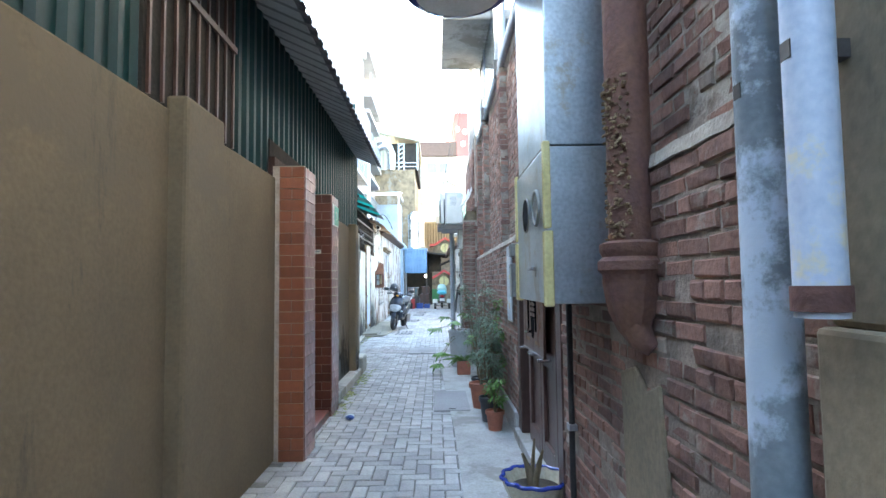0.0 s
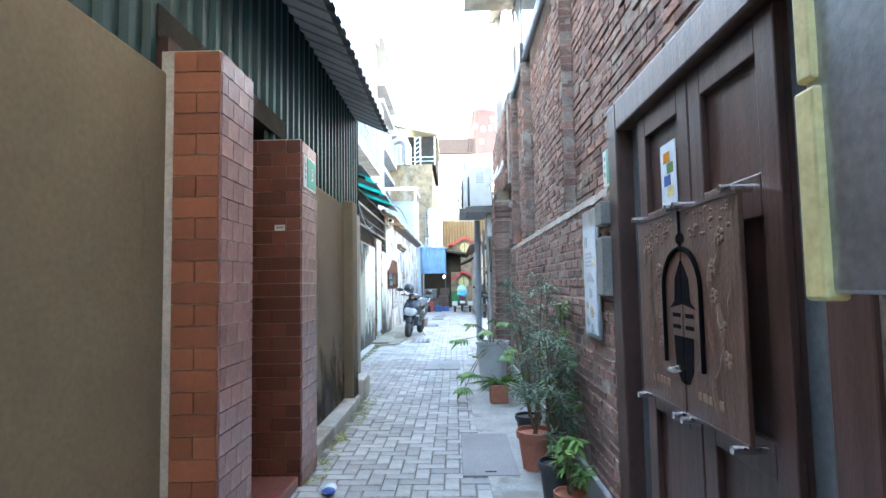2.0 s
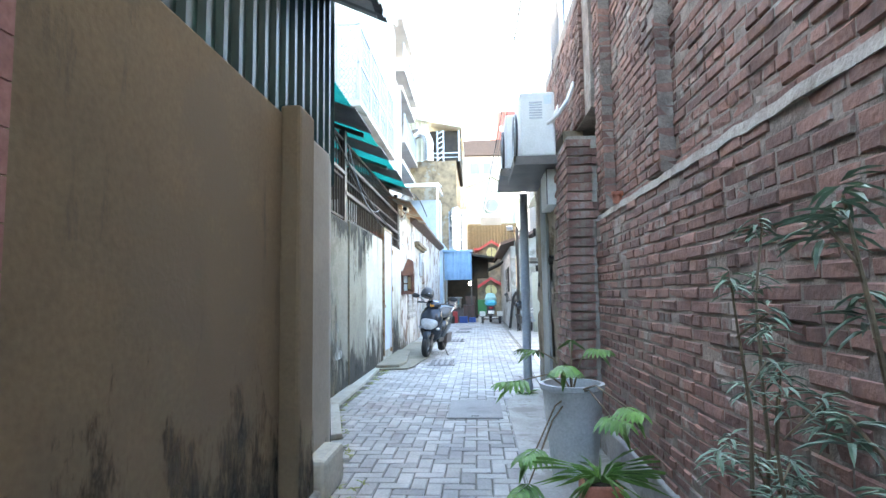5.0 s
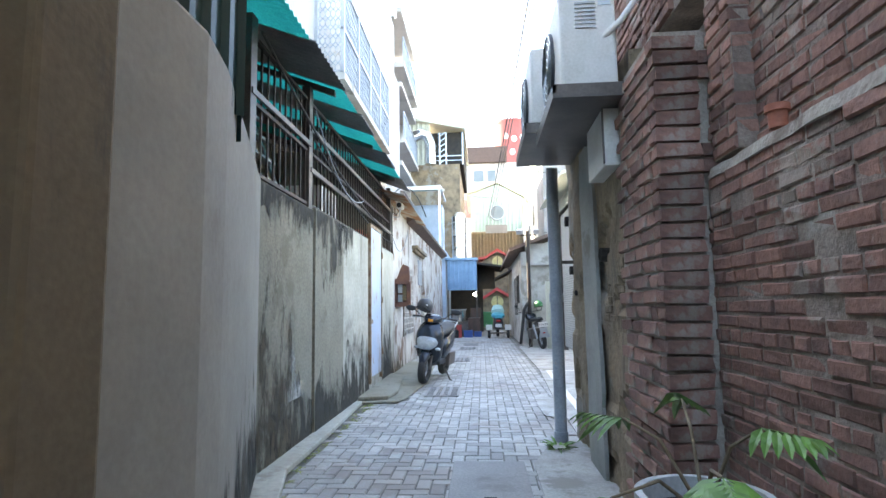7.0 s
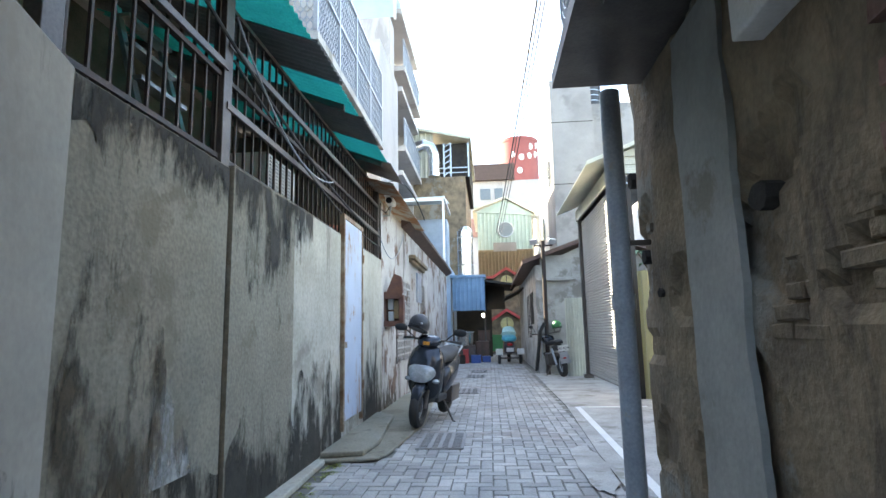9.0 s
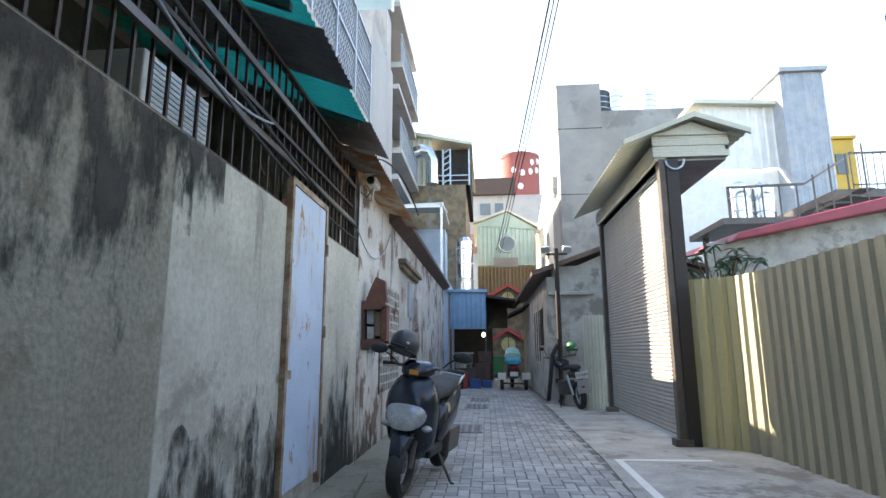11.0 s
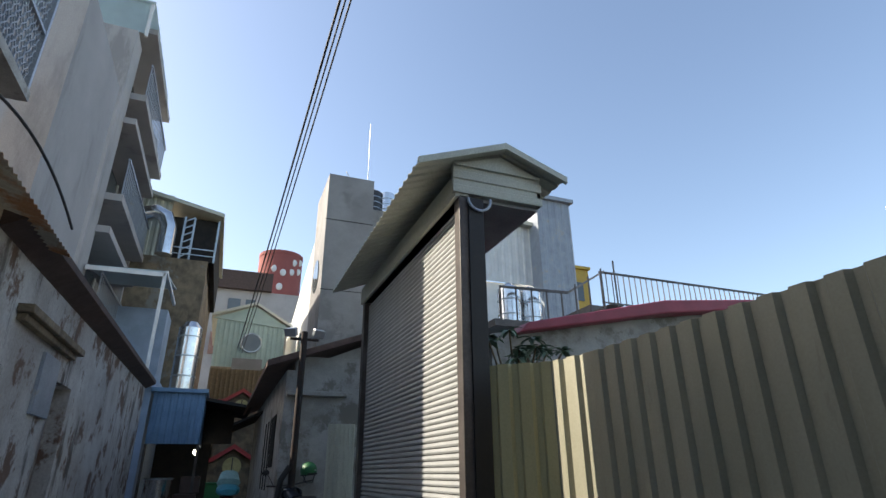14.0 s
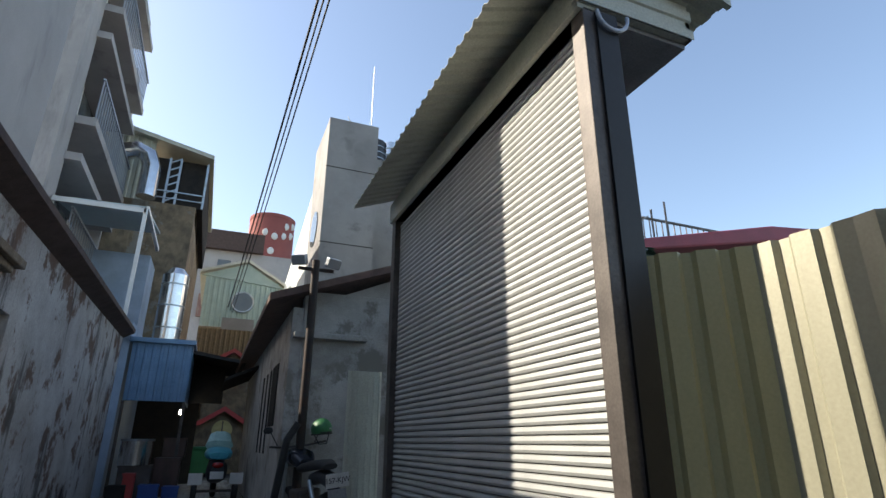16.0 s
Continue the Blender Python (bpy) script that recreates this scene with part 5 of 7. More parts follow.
for y0, y1, s in ((3.64, 4.028, 1), (4.036, 4.45, -1)):
    inner = y1 if s > 0 else y0
    pl = part("carved_plate", G().box(0.765, y0, 0.88, 0.78, y1, 1.58), M_CARVED, door, "carved brown plate with floral relief", bevel=0.003)
    part("border", G().box(0.761, y0, 1.57, 0.766, y1, 1.58).box(0.761, y0, 0.88, 0.766, y1, 0.89), M_WOOD, pl)
    arc = [(0.762, inner - s * 0.145 * math.cos(a), 1.3 + 0.14 * math.sin(a)) for a in [i * math.pi / 16 for i in range(9)]]
    part("arch_line", G().tube([(0.762, inner - s * 0.145, 1.04)] + arc, 0.009), M_HOLE, pl)
    part("cut_out", G().prism([(0.7635, inner, 1.4), (0.7635, inner - s * 0.05, 1.34), (0.7635, inner - s * 0.06, 1.26), (0.7635, inner - s * 0.1, 1.235), (0.7635, inner, 1.25)], (0.004, 0, 0)), M_HOLE, pl)
    part("cut_out", G().prism([(0.7635, inner, 1.14), (0.7635, inner - s * 0.075, 1.14), (0.7635, inner - s * 0.065, 1.03), (0.7635, inner - s * 0.03, 0.985), (0.7635, inner, 0.98)], (0.004, 0, 0)), M_HOLE, pl)
    for z in (1.165, 1.205):
        part("cross_slot", G().box(0.7635, min(inner - s * 0.015, inner - s * 0.08), z, 0.768, max(inner - s * 0.015, inner - s * 0.08), z + 0.014), M_HOLE, pl)
    part("keyhole_line", G().box(0.7635, min(inner, inner - s * 0.008), 1.44, 0.768, max(inner, inner - s * 0.008), 1.57).cyl((0.7635, inner - s * 0.012, 1.475), (0.768, inner - s * 0.012, 1.475), 0.018, n=14), M_HOLE, pl)
    r_ = random.Random(31 + s)
    rel = G()
    for k in range(9):
        c = Vector((0.763, inner - s * r_.uniform(0.2, 0.33), 0.98 + 0.058 * k))
        d_ = Vector((0, -s * r_.uniform(-0.5, 0.5), r_.choice((-1, 1)))).normalized()
        w_ = Vector((0, d_.z, -d_.y))
        ln = r_.uniform(0.04, 0.075)
        rel.add([c - d_ * ln, c + w_ * ln * 0.32, c + d_ * ln, c - w_ * ln * 0.32, c + Vector((-0.006, 0, 0))], [(0, 1, 4), (1, 2, 4), (2, 3, 4), (3, 0, 4)])
    for k in range(5):
        fy, fz = inner - s * r_.uniform(0.08, 0.34), 1.1 + 0.09 * k
        fy = inner - s * max(0.19, abs(fy - inner)) if fz < 1.45 else fy
        for q in range(5):
            rel.ball((0.764, fy + 0.017 * math.cos(q * 1.2566), fz + 0.017 * math.sin(q * 1.2566)), 0.005, 0.012, 0.012, 8, 4)
        rel.ball((0.762, fy, fz), 0.006, 0.008, 0.008, 8, 4)
    for k in range(24):
        rel.ball((0.764, inner - s * r_.uniform(0.06, 0.34), r_.uniform(1.47, 1.56)), 0.004, r_.uniform(0.006, 0.014), 0.006, 6, 3)
    part("relief", rel, M_CARVELIGHT, pl, "paler floral relief")
    for y in (y0 + 0.03, y1 - 0.03):
        for z in (0.87, 1.585):
            part("stud", G().cyl((0.73, y, z), (0.82, y, z), 0.012, n=12), M_CHROME, pl, smooth=True)
    for k in range(5):
        part("caption_mark", G().box(0.7625, y0 + 0.13 + k * 0.035, 0.95, 0.766, y0 + 0.155 + k * 0.035, 0.975), M_FOODWOOD, pl)
part("handle", G().tube([(0.76, 4.05, 1.03), (0.72, 4.04, 1.03), (0.71, 3.99, 1.035), (0.715, 3.94, 1.05)], 0.012), M_CHROME, door, smooth=True)
flyer = part("flyer", G().box(0.815, 4.16, 1.62, 0.819, 4.3, 1.86), M_PAPER, door, "small colourful paper flyer")
for k, m in enumerate((M_YELLOW, M_BLUEBOX, M_LEAF2, M_AMBER)):
    part("print_block", G().box(0.8135, 4.18 + 0.03 * (k % 2), 1.65 + 0.045 * k, 0.8155, 4.24 + 0.03 * (k % 2), 1.69 + 0.045 * k), m, flyer)

box = thing("steel_cabinet", "dented stainless steel wall cabinet with yellow corner strips", "cabinet", at=T((-0.05, -0.09, 0)))
part("lower_body", G().box(0.55, 2.25, 1.31, 0.84, 3.02, 1.94), M_STEEL, box, bevel=0.006)
part("upper_body", G().box(0.56, 2.27, 1.95, 0.84, 3.0, 3.3), M_STEEL, box, bevel=0.006)
part("seam", G().box(0.553, 2.34, 1.938, 0.7, 3.01, 1.952), M_DARKSTEEL, box)
for y in (2.235, 2.985):
    part("corner_strip", G().box(0.538, y, 1.3, 0.575, y + 0.045, 1.6).box(0.54, y + 0.004, 1.61, 0.57, y + 0.04, 1.96), M_YELLOW, box, "worn yellow plastic corner strip", bevel=0.006)
part("vent_hole", G().cyl((0.545, 2.72, 1.715), (0.56, 2.72, 1.715), 0.078, n=28), M_HOLE, box, smooth=True)
part("hole_rim", G().tube([(0.548, 2.72 + 0.08 * math.cos(i * 0.2618), 1.715 + 0.08 * math.sin(i * 0.2618)) for i in range(25)], 0.004), M_MATTGREY, box, smooth=True)
part("lens", G().cyl((0.545, 2.44, 1.715), (0.56, 2.44, 1.715), 0.066, n=28), M_STEEL, box, smooth=True)
part("lens_rim", G().tube([(0.546, 2.44 + 0.072 * math.cos(i * 0.2618), 1.715 + 0.072 * math.sin(i * 0.2618)) for i in range(25)], 0.009), M_MATTGREY, box, smooth=True)
part("pull", G().box(0.53, 2.5, 1.45, 0.552, 2.61, 1.465).box(0.545, 2.5, 1.42, 0.553, 2.61, 1.45), M_STEEL, box, bevel=0.003)

rp = thing("rusted_drainpipe", "rusted cast iron drainpipe with a broken-out side and cup hopper", "drainpipe")
part("pipe", G().cyl((0.735, 1.88, 1.5), (0.735, 1.88, 4.0), 0.075, n=24), M_RUSTPIPE, rp, smooth=True)
part("hopper", G().lathe((0.735, 1.88, 1.2), [(0.03, 0.0), (0.055, 0.03, 1), (0.085, 0.1, 1), (0.098, 0.19, 1), (0.1, 0.22), (0.115, 0.235), (0.115, 0.265), (0.098, 0.28), (0.108, 0.3), (0.108, 0.325), (0.08, 0.335)], 48, 0.05, 12), M_RUSTPIPE, rp, smooth=True)
part("spout", G().tube([(0.735, 1.87, 1.26), (0.75, 1.85, 1.2), (0.78, 1.83, 1.17)], [0.055, 0.045, 0.03], 12), M_RUSTPIPE, rp, smooth=True)
crust = G()
for k in range(260):
    a = random.uniform(2.7, 4.4)
    z = random.uniform(1.54, 2.1)
    r = 0.066 + random.uniform(0, 0.016)
    crust.ball((0.735 + r * math.cos(a), 1.88 + r * math.sin(a), z), random.uniform(0.004, 0.011), random.uniform(0.008, 0.022), random.uniform(0.003, 0.008), 6, 3)
part("crust", crust, M_NESTY, rp, "flaking yellowish rust crust")
for y, x, r, z0, m, lab in ((1.05, 0.70, 0.05, 0.0, M_PVCOLD, "tall grey plastic downpipe on the brick wall"), (0.86, 0.66, 0.038, 1.34, M_PVCW, "pale blue plastic downpipe with peeling film")):
    p = thing("downpipe", lab, "downpipe")
    part("pipe", G().cyl((x, y, z0), (x, y, 4.0), r, n=20), m, p, smooth=True)
    part("collar", G().cyl((x, y, z0 + 0.01), (x, y, z0 + 0.05), r * 1.12, n=20), M_RUSTPIPE if z0 else m, p, smooth=True)
    for z in (1.75, 2.9):
        part("bracket", G().box(x - r, y - 0.012, z, 0.9, y + 0.012, z + 0.03), M_DARKSTEEL, p)
bp_ = thing("black_conduit", "thin black conduit standing on the brick wall", "conduit")
part("pipe", G().cyl((0.765, 2.92, 0), (0.765, 2.92, 1.4), 0.016, n=10), M_BLACK, bp_, smooth=True)
part("clip", G().box(0.745, 2.89, 0.62, 0.8, 2.95, 0.65), M_STEEL, bp_)
wall("plaster_patch", G().prism([(0.772, 1.74, 0), (0.772, 1.77, 0.4), (0.772, 1.74, 0.75), (0.772, 1.79, 1.06), (0.772, 1.9, 1.02), (0.772, 2.0, 1.09), (0.772, 2.15, 1.05), (0.772, 2.13, 0.6), (0.772, 2.16, 0.3), (0.772, 2.15, 0)], (0.018, 0, 0)), M_PIER, "beige plaster patch on the brick wall", 0.012, "plaster patch")
wall("plaster_pier", G().box(0.70, -3.9, 0, 0.8, 0.94, 1.32).box(0.72, -3.9, 1.32, 0.8, 0.93, 4.0), M_PIER, "stained beige plaster pier", 0.012, "pier")
br = thing("round_blue_sign", "round dark blue sign hanging over the lane", "sign")
part("disc", G().lathe((0.2, 3.0, 3.02), [(0.27, 0.0), (0.3, 0.02), (0.3, 0.05), (0.27, 0.07)], 36), M_COBALT, br, smooth=True)
part("face", G().cyl((0.2, 3.0, 3.015), (0.2, 3.0, 3.021), 0.24, n=36), M_WHITEPL, br)
part("bracket", G().box(0.45, 2.985, 3.04, 0.93, 3.015, 3.07), M_DARKSTEEL, br)

ps = thing("poster_holder", "clear acrylic holder with a pale food leaflet", "poster")
part("sheet", G().box(0.762, 5.08, 1.02, 0.772, 5.42, 1.74), M_STEEL, ps, bevel=0.002)
paper = part("paper", G().box(0.757, 5.13, 1.04, 0.762, 5.38, 1.64), M_PAPER, ps)
M_INK = mat("grey_print", (0.3, 0.36, 0.38), (0.25, 0.3, 0.32), 10, 0.5, bump=0)
M_FOOD = mat("ochre_print", (0.45, 0.33, 0.17), (0.3, 0.25, 0.16), 30, 0.5, bump=0)
part("print_square", G().box(0.755, 5.3, 1.53, 0.758, 5.36, 1.59), M_INK, paper)
for k in range(4):
    part("print_line", G().box(0.755, 5.2 + 0.02 * (k % 2), 1.42 + k * 0.022, 0.758, 5.36, 1.43 + k * 0.022), M_INK, paper)
part("print_hill", G().prism([(0.755, 5.36, 1.33), (0.755, 5.15, 1.33), (0.755, 5.2, 1.37), (0.755, 5.27, 1.39)], (0.003, 0, 0)), M_INK, paper)
for y, z, r, m in ((5.25, 1.27, 0.032, M_INK), (5.33, 1.2, 0.022, M_FOOD), (5.23, 1.165, 0.035, M_FOOD), (5.32, 1.11, 0.03, M_INK), (5.23, 1.075, 0.026, M_INK), (5.19, 1.44, 0.02, M_YELLOW)):
    part("print_dish", G().cyl((0.755, y, z), (0.758, y, z), r, n=18), m, paper)
for name, z0, z1, y0, y1, m in (("switch_box", 1.62, 1.74, 4.9, 5.02, M_SCOOTS), ("meter_cover", 1.26, 1.56, 4.9, 5.03, M_PAPER)):
    mb = thing("wall_box", "small weathered grey box beside the wooden door", "wall box")
    part("body", G().box(0.735, y0, z0, 0.79, y1, z1), M_MATTGREY, mb, bevel=0.008)
    part("screw", G().cyl((0.731, y1 - 0.03, z1 - 0.03), (0.737, y1 - 0.03, z1 - 0.03), 0.006, n=8), M_DARKSTEEL, mb)
def number_sign(text, x, y0, y1, z0, z1, face, lab):
    sg_ = thing("house_number", lab, "house number")
    s = 1 if x < 0 else -1
    part("plate", G().box(x, y0, z0, x + 0.006 * s, y1, z1), M_WHITEPL, sg_, bevel=0.001)
    gy0, gy1 = (y0, y1 - 0.08) if s < 0 else (y0 + 0.08, y1)
    part("field", G().box(x + 0.006 * s, gy0 + 0.005, z0 + 0.012, x + 0.009 * s, gy1, z1 - 0.008), M_SIGNG, sg_)
    letters(text, 0.13, M_WHITEPL, sg_, T((x + 0.0105 * s, (gy0 + gy1) / 2, (z0 + z1) / 2 - 0.005)) @ face)
    for k in range(3):
        part("small_mark", G().box(x + 0.006 * s, (y1 - 0.05 if s < 0 else y0 + 0.03), z0 + 0.06 + k * 0.045, x + 0.008 * s, (y1 - 0.025 if s < 0 else y0 + 0.055), z0 + 0.085 + k * 0.045), M_INK, sg_)


number_sign("11", 0.868, 4.97, 5.29, 1.87, 2.08, FACE_LEFT, "green enamel house number plate 11 on the bricks")
number_sign("3", -1.053, 5.88, 6.2, 2.03, 2.26, FACE_RIGHT, "green enamel house number plate 3 on the tiled pillar")

# air conditioners on their trays
for y, x0, z, lab in ((10.75, 0.2, 2.5, "cream air conditioner outdoor unit on a steel tray"), (11.75, 0.12, 2.62, "weathered air conditioner outdoor unit on a steel tray")):
    ac = thing("air_conditioner", lab, "air conditioner", "air conditioners over the lane")
    part("body", G().box(x0 + 0.05, y - 0.4, z, x0 + 0.38, y + 0.4, z + 0.62), M_WHITEPL, ac, bevel=0.02)
    part("fan_grille", G().cyl((x0 + 0.03, y + 0.1, z + 0.31), (x0 + 0.052, y + 0.1, z + 0.31), 0.25, n=28), M_POTB, ac, smooth=True)
    for k in range(5):
        part("grille_ring", G().tube([(x0 + 0.028, y + 0.1 + (0.05 * k + 0.04) * math.cos(i * 0.3927), z + 0.31 + (0.05 * k + 0.04) * math.sin(i * 0.3927)) for i in range(17)], 0.004, 5), M_STEEL, ac)
    for k in range(7):
        part("louvre", G().box(x0 + 0.14, y - 0.408, z + 0.36 + k * 0.025, x0 + 0.26, y - 0.399, z + 0.372 + k * 0.025), M_SCOOTS, ac)
    part("sticker", G().box(x0 + 0.28, y - 0.404, z + 0.5, x0 + 0.35, y - 0.399, z + 0.58), M_PAPER, ac)
    part("tray", G().box(x0 - 0.02, y - 0.5, z - 0.1, 0.75, y + 0.5, z - 0.07), M_DARKSTEEL, ac)
    part("tray_lip", G().box(x0 - 0.02, y - 0.5, z - 0.07, x0 + 0.0, y + 0.5, z - 0.02), M_DARKSTEEL, ac)
    part("tray_lip", G().box(x0 - 0.02, y - 0.5, z - 0.07, 0.75, y - 0.48, z - 0.02), M_DARKSTEEL, ac)
    for yy in (y - 0.3, y + 0.3):
        part("foot", G().box(x0 + 0.06, yy - 0.03, z - 0.07, x0 + 0.36, yy + 0.03, z), M_DARKSTEEL, ac)
    part("hose", G().tube([(x0 + 0.3, y - 0.38, z + 0.3), (x0 + 0.4, y - 0.44, z + 0.38), (0.7, y - 0.42, z + 0.52), (0.85, y - 0.4, z + 0.9), (0.86, y - 0.4, z + 1.35)], 0.02), M_WHITEPL, ac, smooth=True)
mbx = thing("wall_panel_box", "white panel box high on the plaster wall", "panel box")
part("case", G().box(0.5, 10.46, 2.05, 0.6, 10.95, 2.45), M_WHITEPL, mbx, bevel=0.008)
part("rain_cap", G().box(0.47, 10.44, 2.45, 0.62, 10.97, 2.47), M_DARKSTEEL, mbx)
part("hinge_strip", G().box(0.494, 10.45, 2.06, 0.502, 10.47, 2.44), M_DARKSTEEL, mbx)
dp = thing("drain_stack", "dark grey plastic drain stack standing by the plaster wall", "drainpipe")
part("pipe", G().cyl((0.43, 12.3, 0), (0.43, 12.3, 2.5), 0.055, n=18), M_PVC, dp, smooth=True)
for z in (0.02, 1.25):
    part("collar", G().cyl((0.43, 12.3, z), (0.43, 12.3, z + 0.08), 0.064, n=18), M_PVC, dp, smooth=True)
part("clamp", G().box(0.42, 12.29, 1.6, 0.6, 12.31, 1.63), M_DARKSTEEL, dp)
cap_ = tagged(link("terracotta_cap", G().lathe((0.83, 9.2, 1.845), [(0.03, 0), (0.034, 0.06), (0.042, 0.06), (0.042, 0.085), (0.03, 0.085)], 20), M_POT, smooth=True), "small terracotta pot on the brick ledge", "pot")

# ---- plants ----
def leaf_shape(length, width):
    return G().add([(0, 0, 0), (length * 0.35, width * 0.5, 0.02 * length), (length * 0.75, width * 0.35, 0), (length, 0, -0.06 * length), (length * 0.75, -width * 0.35, 0), (length * 0.35, -width * 0.5, 0.02 * length), (length * 0.5, 0, -0.04 * length)],
                   [(0, 6, 1), (1, 6, 2), (2, 6, 3), (3, 6, 4), (4, 6, 5), (5, 6, 0)])


def leaves_into(g, place, direction, length, width, tip=0.0):
    d = Vector(direction).normalized()
    side = d.cross(Vector((0, 0, 1)))
    side = side.normalized() if side.length > 0.01 else Vector((1, 0, 0))
    up = side.cross(d)
    src = leaf_shape(length, width)
    g.add([Vector(place) + d * x + side * y + up * (z - tip * x * x / length) for x, y, z in src.v], src.f)


def shrub(name, label, x, y, z0, stems, height, spread, rng, mat_leaf, leaf_l, leaf_w, rosettes=6, pot_=None):
    ob = thing(name, label, "potted plant")
    lv, st = G(), G()
    for s in range(stems):
        a = rng.uniform(0, 6.28)
        h = height * rng.uniform(0.6, 1.0)
        tx, ty = x + spread * math.cos(a) * rng.uniform(0.2, 1), y + spread * math.sin(a) * rng.uniform(0.2, 1.3)
        tx = min(tx, 0.72)
        base = Vector((x, y, z0))
        top = Vector((tx, ty, z0 + h))
        pts = [base.lerp(top, k / 6) + Vector((rng.uniform(-0.02, 0.02), rng.uniform(-0.02, 0.02), 0)) for k in range(7)]
        st.tube(pts, [0.009 - 0.001 * k for k in range(7)], 6)
        for k in range(rosettes):
            f = 0.25 + 0.75 * k / max(1, rosettes - 1)
            c = base.lerp(top, f)
            if k < rosettes - 1:
                tip_ = c + Vector((rng.uniform(-1, 1), rng.uniform(-1, 1), rng.uniform(0.2, 0.7))) * 0.13
                tip_.x = min(tip_.x, 0.74)
                st.tube([c, tip_], 0.003, 5)
                c = tip_
            for q in range(20):
                b = q * 2.4 + rng.uniform(-0.3, 0.3)
                dn = Vector((math.cos(b), math.sin(b), rng.uniform(-0.25, 0.9)))
                leaves_into(lv, c + Vector((0, 0, rng.uniform(-0.05, 0.02))), dn, leaf_l * rng.uniform(0.6, 1.1), leaf_w, 0.5)
    part("stem", st, M_STEM, ob)
    fo = part("foliage", lv, mat_leaf, ob)
    fo["kind"] = "stuff"
    return ob


def flower_pot(parent, x, y, r, h, material, rim=True):
    part("pot", G().lathe((x, y, 0.008), [(r * 0.72, 0), (r * 0.95, h * 0.82), (r * 1.06, h * 0.82), (r * 1.08, h), (r * 0.98, h), (r * 0.94, h * 0.9)], 26), material, parent, smooth=True)
    part("soil", G().cyl((x, y, h * 0.86), (x, y, h * 0.91), r * 0.93, n=24), M_SOIL, parent)


rng = random.Random(5)
a1 = shrub("potted_shrub", "narrow-leaved grey-green shrub in a terracotta pot", 0.55, 6.15, 0.22, 6, 1.15, 0.25, rng, M_LEAF, 0.075, 0.012, 9)
flower_pot(a1, 0.55, 6.15, 0.13, 0.27, M_POT)
a2 = shrub("potted_shrub", "narrow-leaved grey-green shrub in a black plastic pot", 0.58, 5.55, 0.2, 6, 0.85, 0.2, rng, M_LEAF, 0.075, 0.012, 8)
flower_pot(a2, 0.58, 5.55, 0.1, 0.24, M_POTB)
a3 = shrub("potted_plant", "small green seedling in a terracotta pot", 0.6, 5.22, 0.16, 3, 0.3, 0.06, rng, M_LEAF2, 0.08, 0.025, 3)
flower_pot(a3, 0.6, 5.22, 0.085, 0.18, M_POT)
a4 = shrub("potted_shrub", "tall thin shrub with tufted grey-green leaves", 0.6, 6.9, 0.15, 4, 1.3, 0.22, rng, M_LEAF, 0.072, 0.012, 6)
flower_pot(a4, 0.6, 6.9, 0.11, 0.2, M_POTB)
a5 = shrub("climbing_weed", "thin yellow-green climbing weed against the bricks", 0.7, 5.75, 0.0, 2, 1.4, 0.04, rng, M_LEAF2, 0.05, 0.03, 14)


def lobed_leaf(lv, st, base, tip, size, rng):
    base, tip = Vector(base), Vector(tip)
    mid_ = base.lerp(tip, 0.5) + Vector((0, 0, 0.08))
    st.tube([base, mid_, tip], [0.007, 0.006, 0.004], 6)
    d = (tip - mid_).normalized()
    d.z = 0
    d.normalize()
    side = d.cross(Vector((0, 0, 1)))
    for k in range(7):
        c = tip + d * size * 0.13 * k
        for s in (1, -1):
            leaves_into(lv, c, d * (0.35 + 0.12 * k) + side * s * (1 - 0.09 * k) + Vector((0, 0, -0.15)), size * (0.62 - 0.04 * k), size * 0.17, 0.4)
    leaves_into(lv, tip, d + Vector((0, 0, -0.2)), size * 1.1, size * 0.2, 0.3)


pp = thing("planter_philodendron", "tall pale grey planter with a lobed-leaf philodendron", "planter")
part("planter", G().lathe((0.45, 9.1, 0.008), [(0.15, 0), (0.2, 0.56), (0.215, 0.57), (0.215, 0.6), (0.19, 0.6), (0.185, 0.52)], 32), M_POTG, pp, smooth=True)
part("soil", G().cyl((0.45, 9.1, 0.5), (0.45, 9.1, 0.54), 0.185, n=26), M_SOIL, pp)
lv, st = G(), G()
for dx, dy, dz, s in ((-0.34, -0.2, 0.1, 0.22), (-0.3, -0.5, -0.25, 0.24), (-0.1, -0.4, 0.22, 0.22), (0.05, 0.3, 0.3, 0.2), (-0.2, 0.2, 0.25, 0.2), (0.12, -0.55, -0.05, 0.24), (-0.36, -0.65, -0.4, 0.22), (0.1, -0.2, 0.3, 0.18), (0.15, -0.8, 0.05, 0.2)):
    lobed_leaf(lv, st, (0.45, 9.1, 0.54), (0.45 + dx, 9.1 + dy, 0.56 + dz), s, rng)
part("stem", st, M_STEM, pp)["kind"] = "stuff"
part("foliage", lv, M_LEAF2, pp)["kind"] = "stuff"
sp = thing("potted_fern", "square terracotta pot with a spiky green plant", "potted plant")
part("pot", G().prism([(0.36, 8.25, 0.008), (0.56, 8.25, 0.008), (0.56, 8.45, 0.008), (0.36, 8.45, 0.008)], (0, 0, 0.2)), M_POT, sp, bevel=0.01)
part("soil", G().box(0.38, 8.27, 0.19, 0.54, 8.43, 0.212), M_SOIL, sp)
lv = G()
for k in range(50):
    a = rng.uniform(0, 6.28)
    leaves_into(lv, (0.46, 8.35, 0.2), (math.cos(a), math.sin(a), rng.uniform(0.5, 2.2)), rng.uniform(0.15, 0.32), 0.014, 1.2)
part("foliage", lv, M_LEAF2, sp)["kind"] = "stuff"
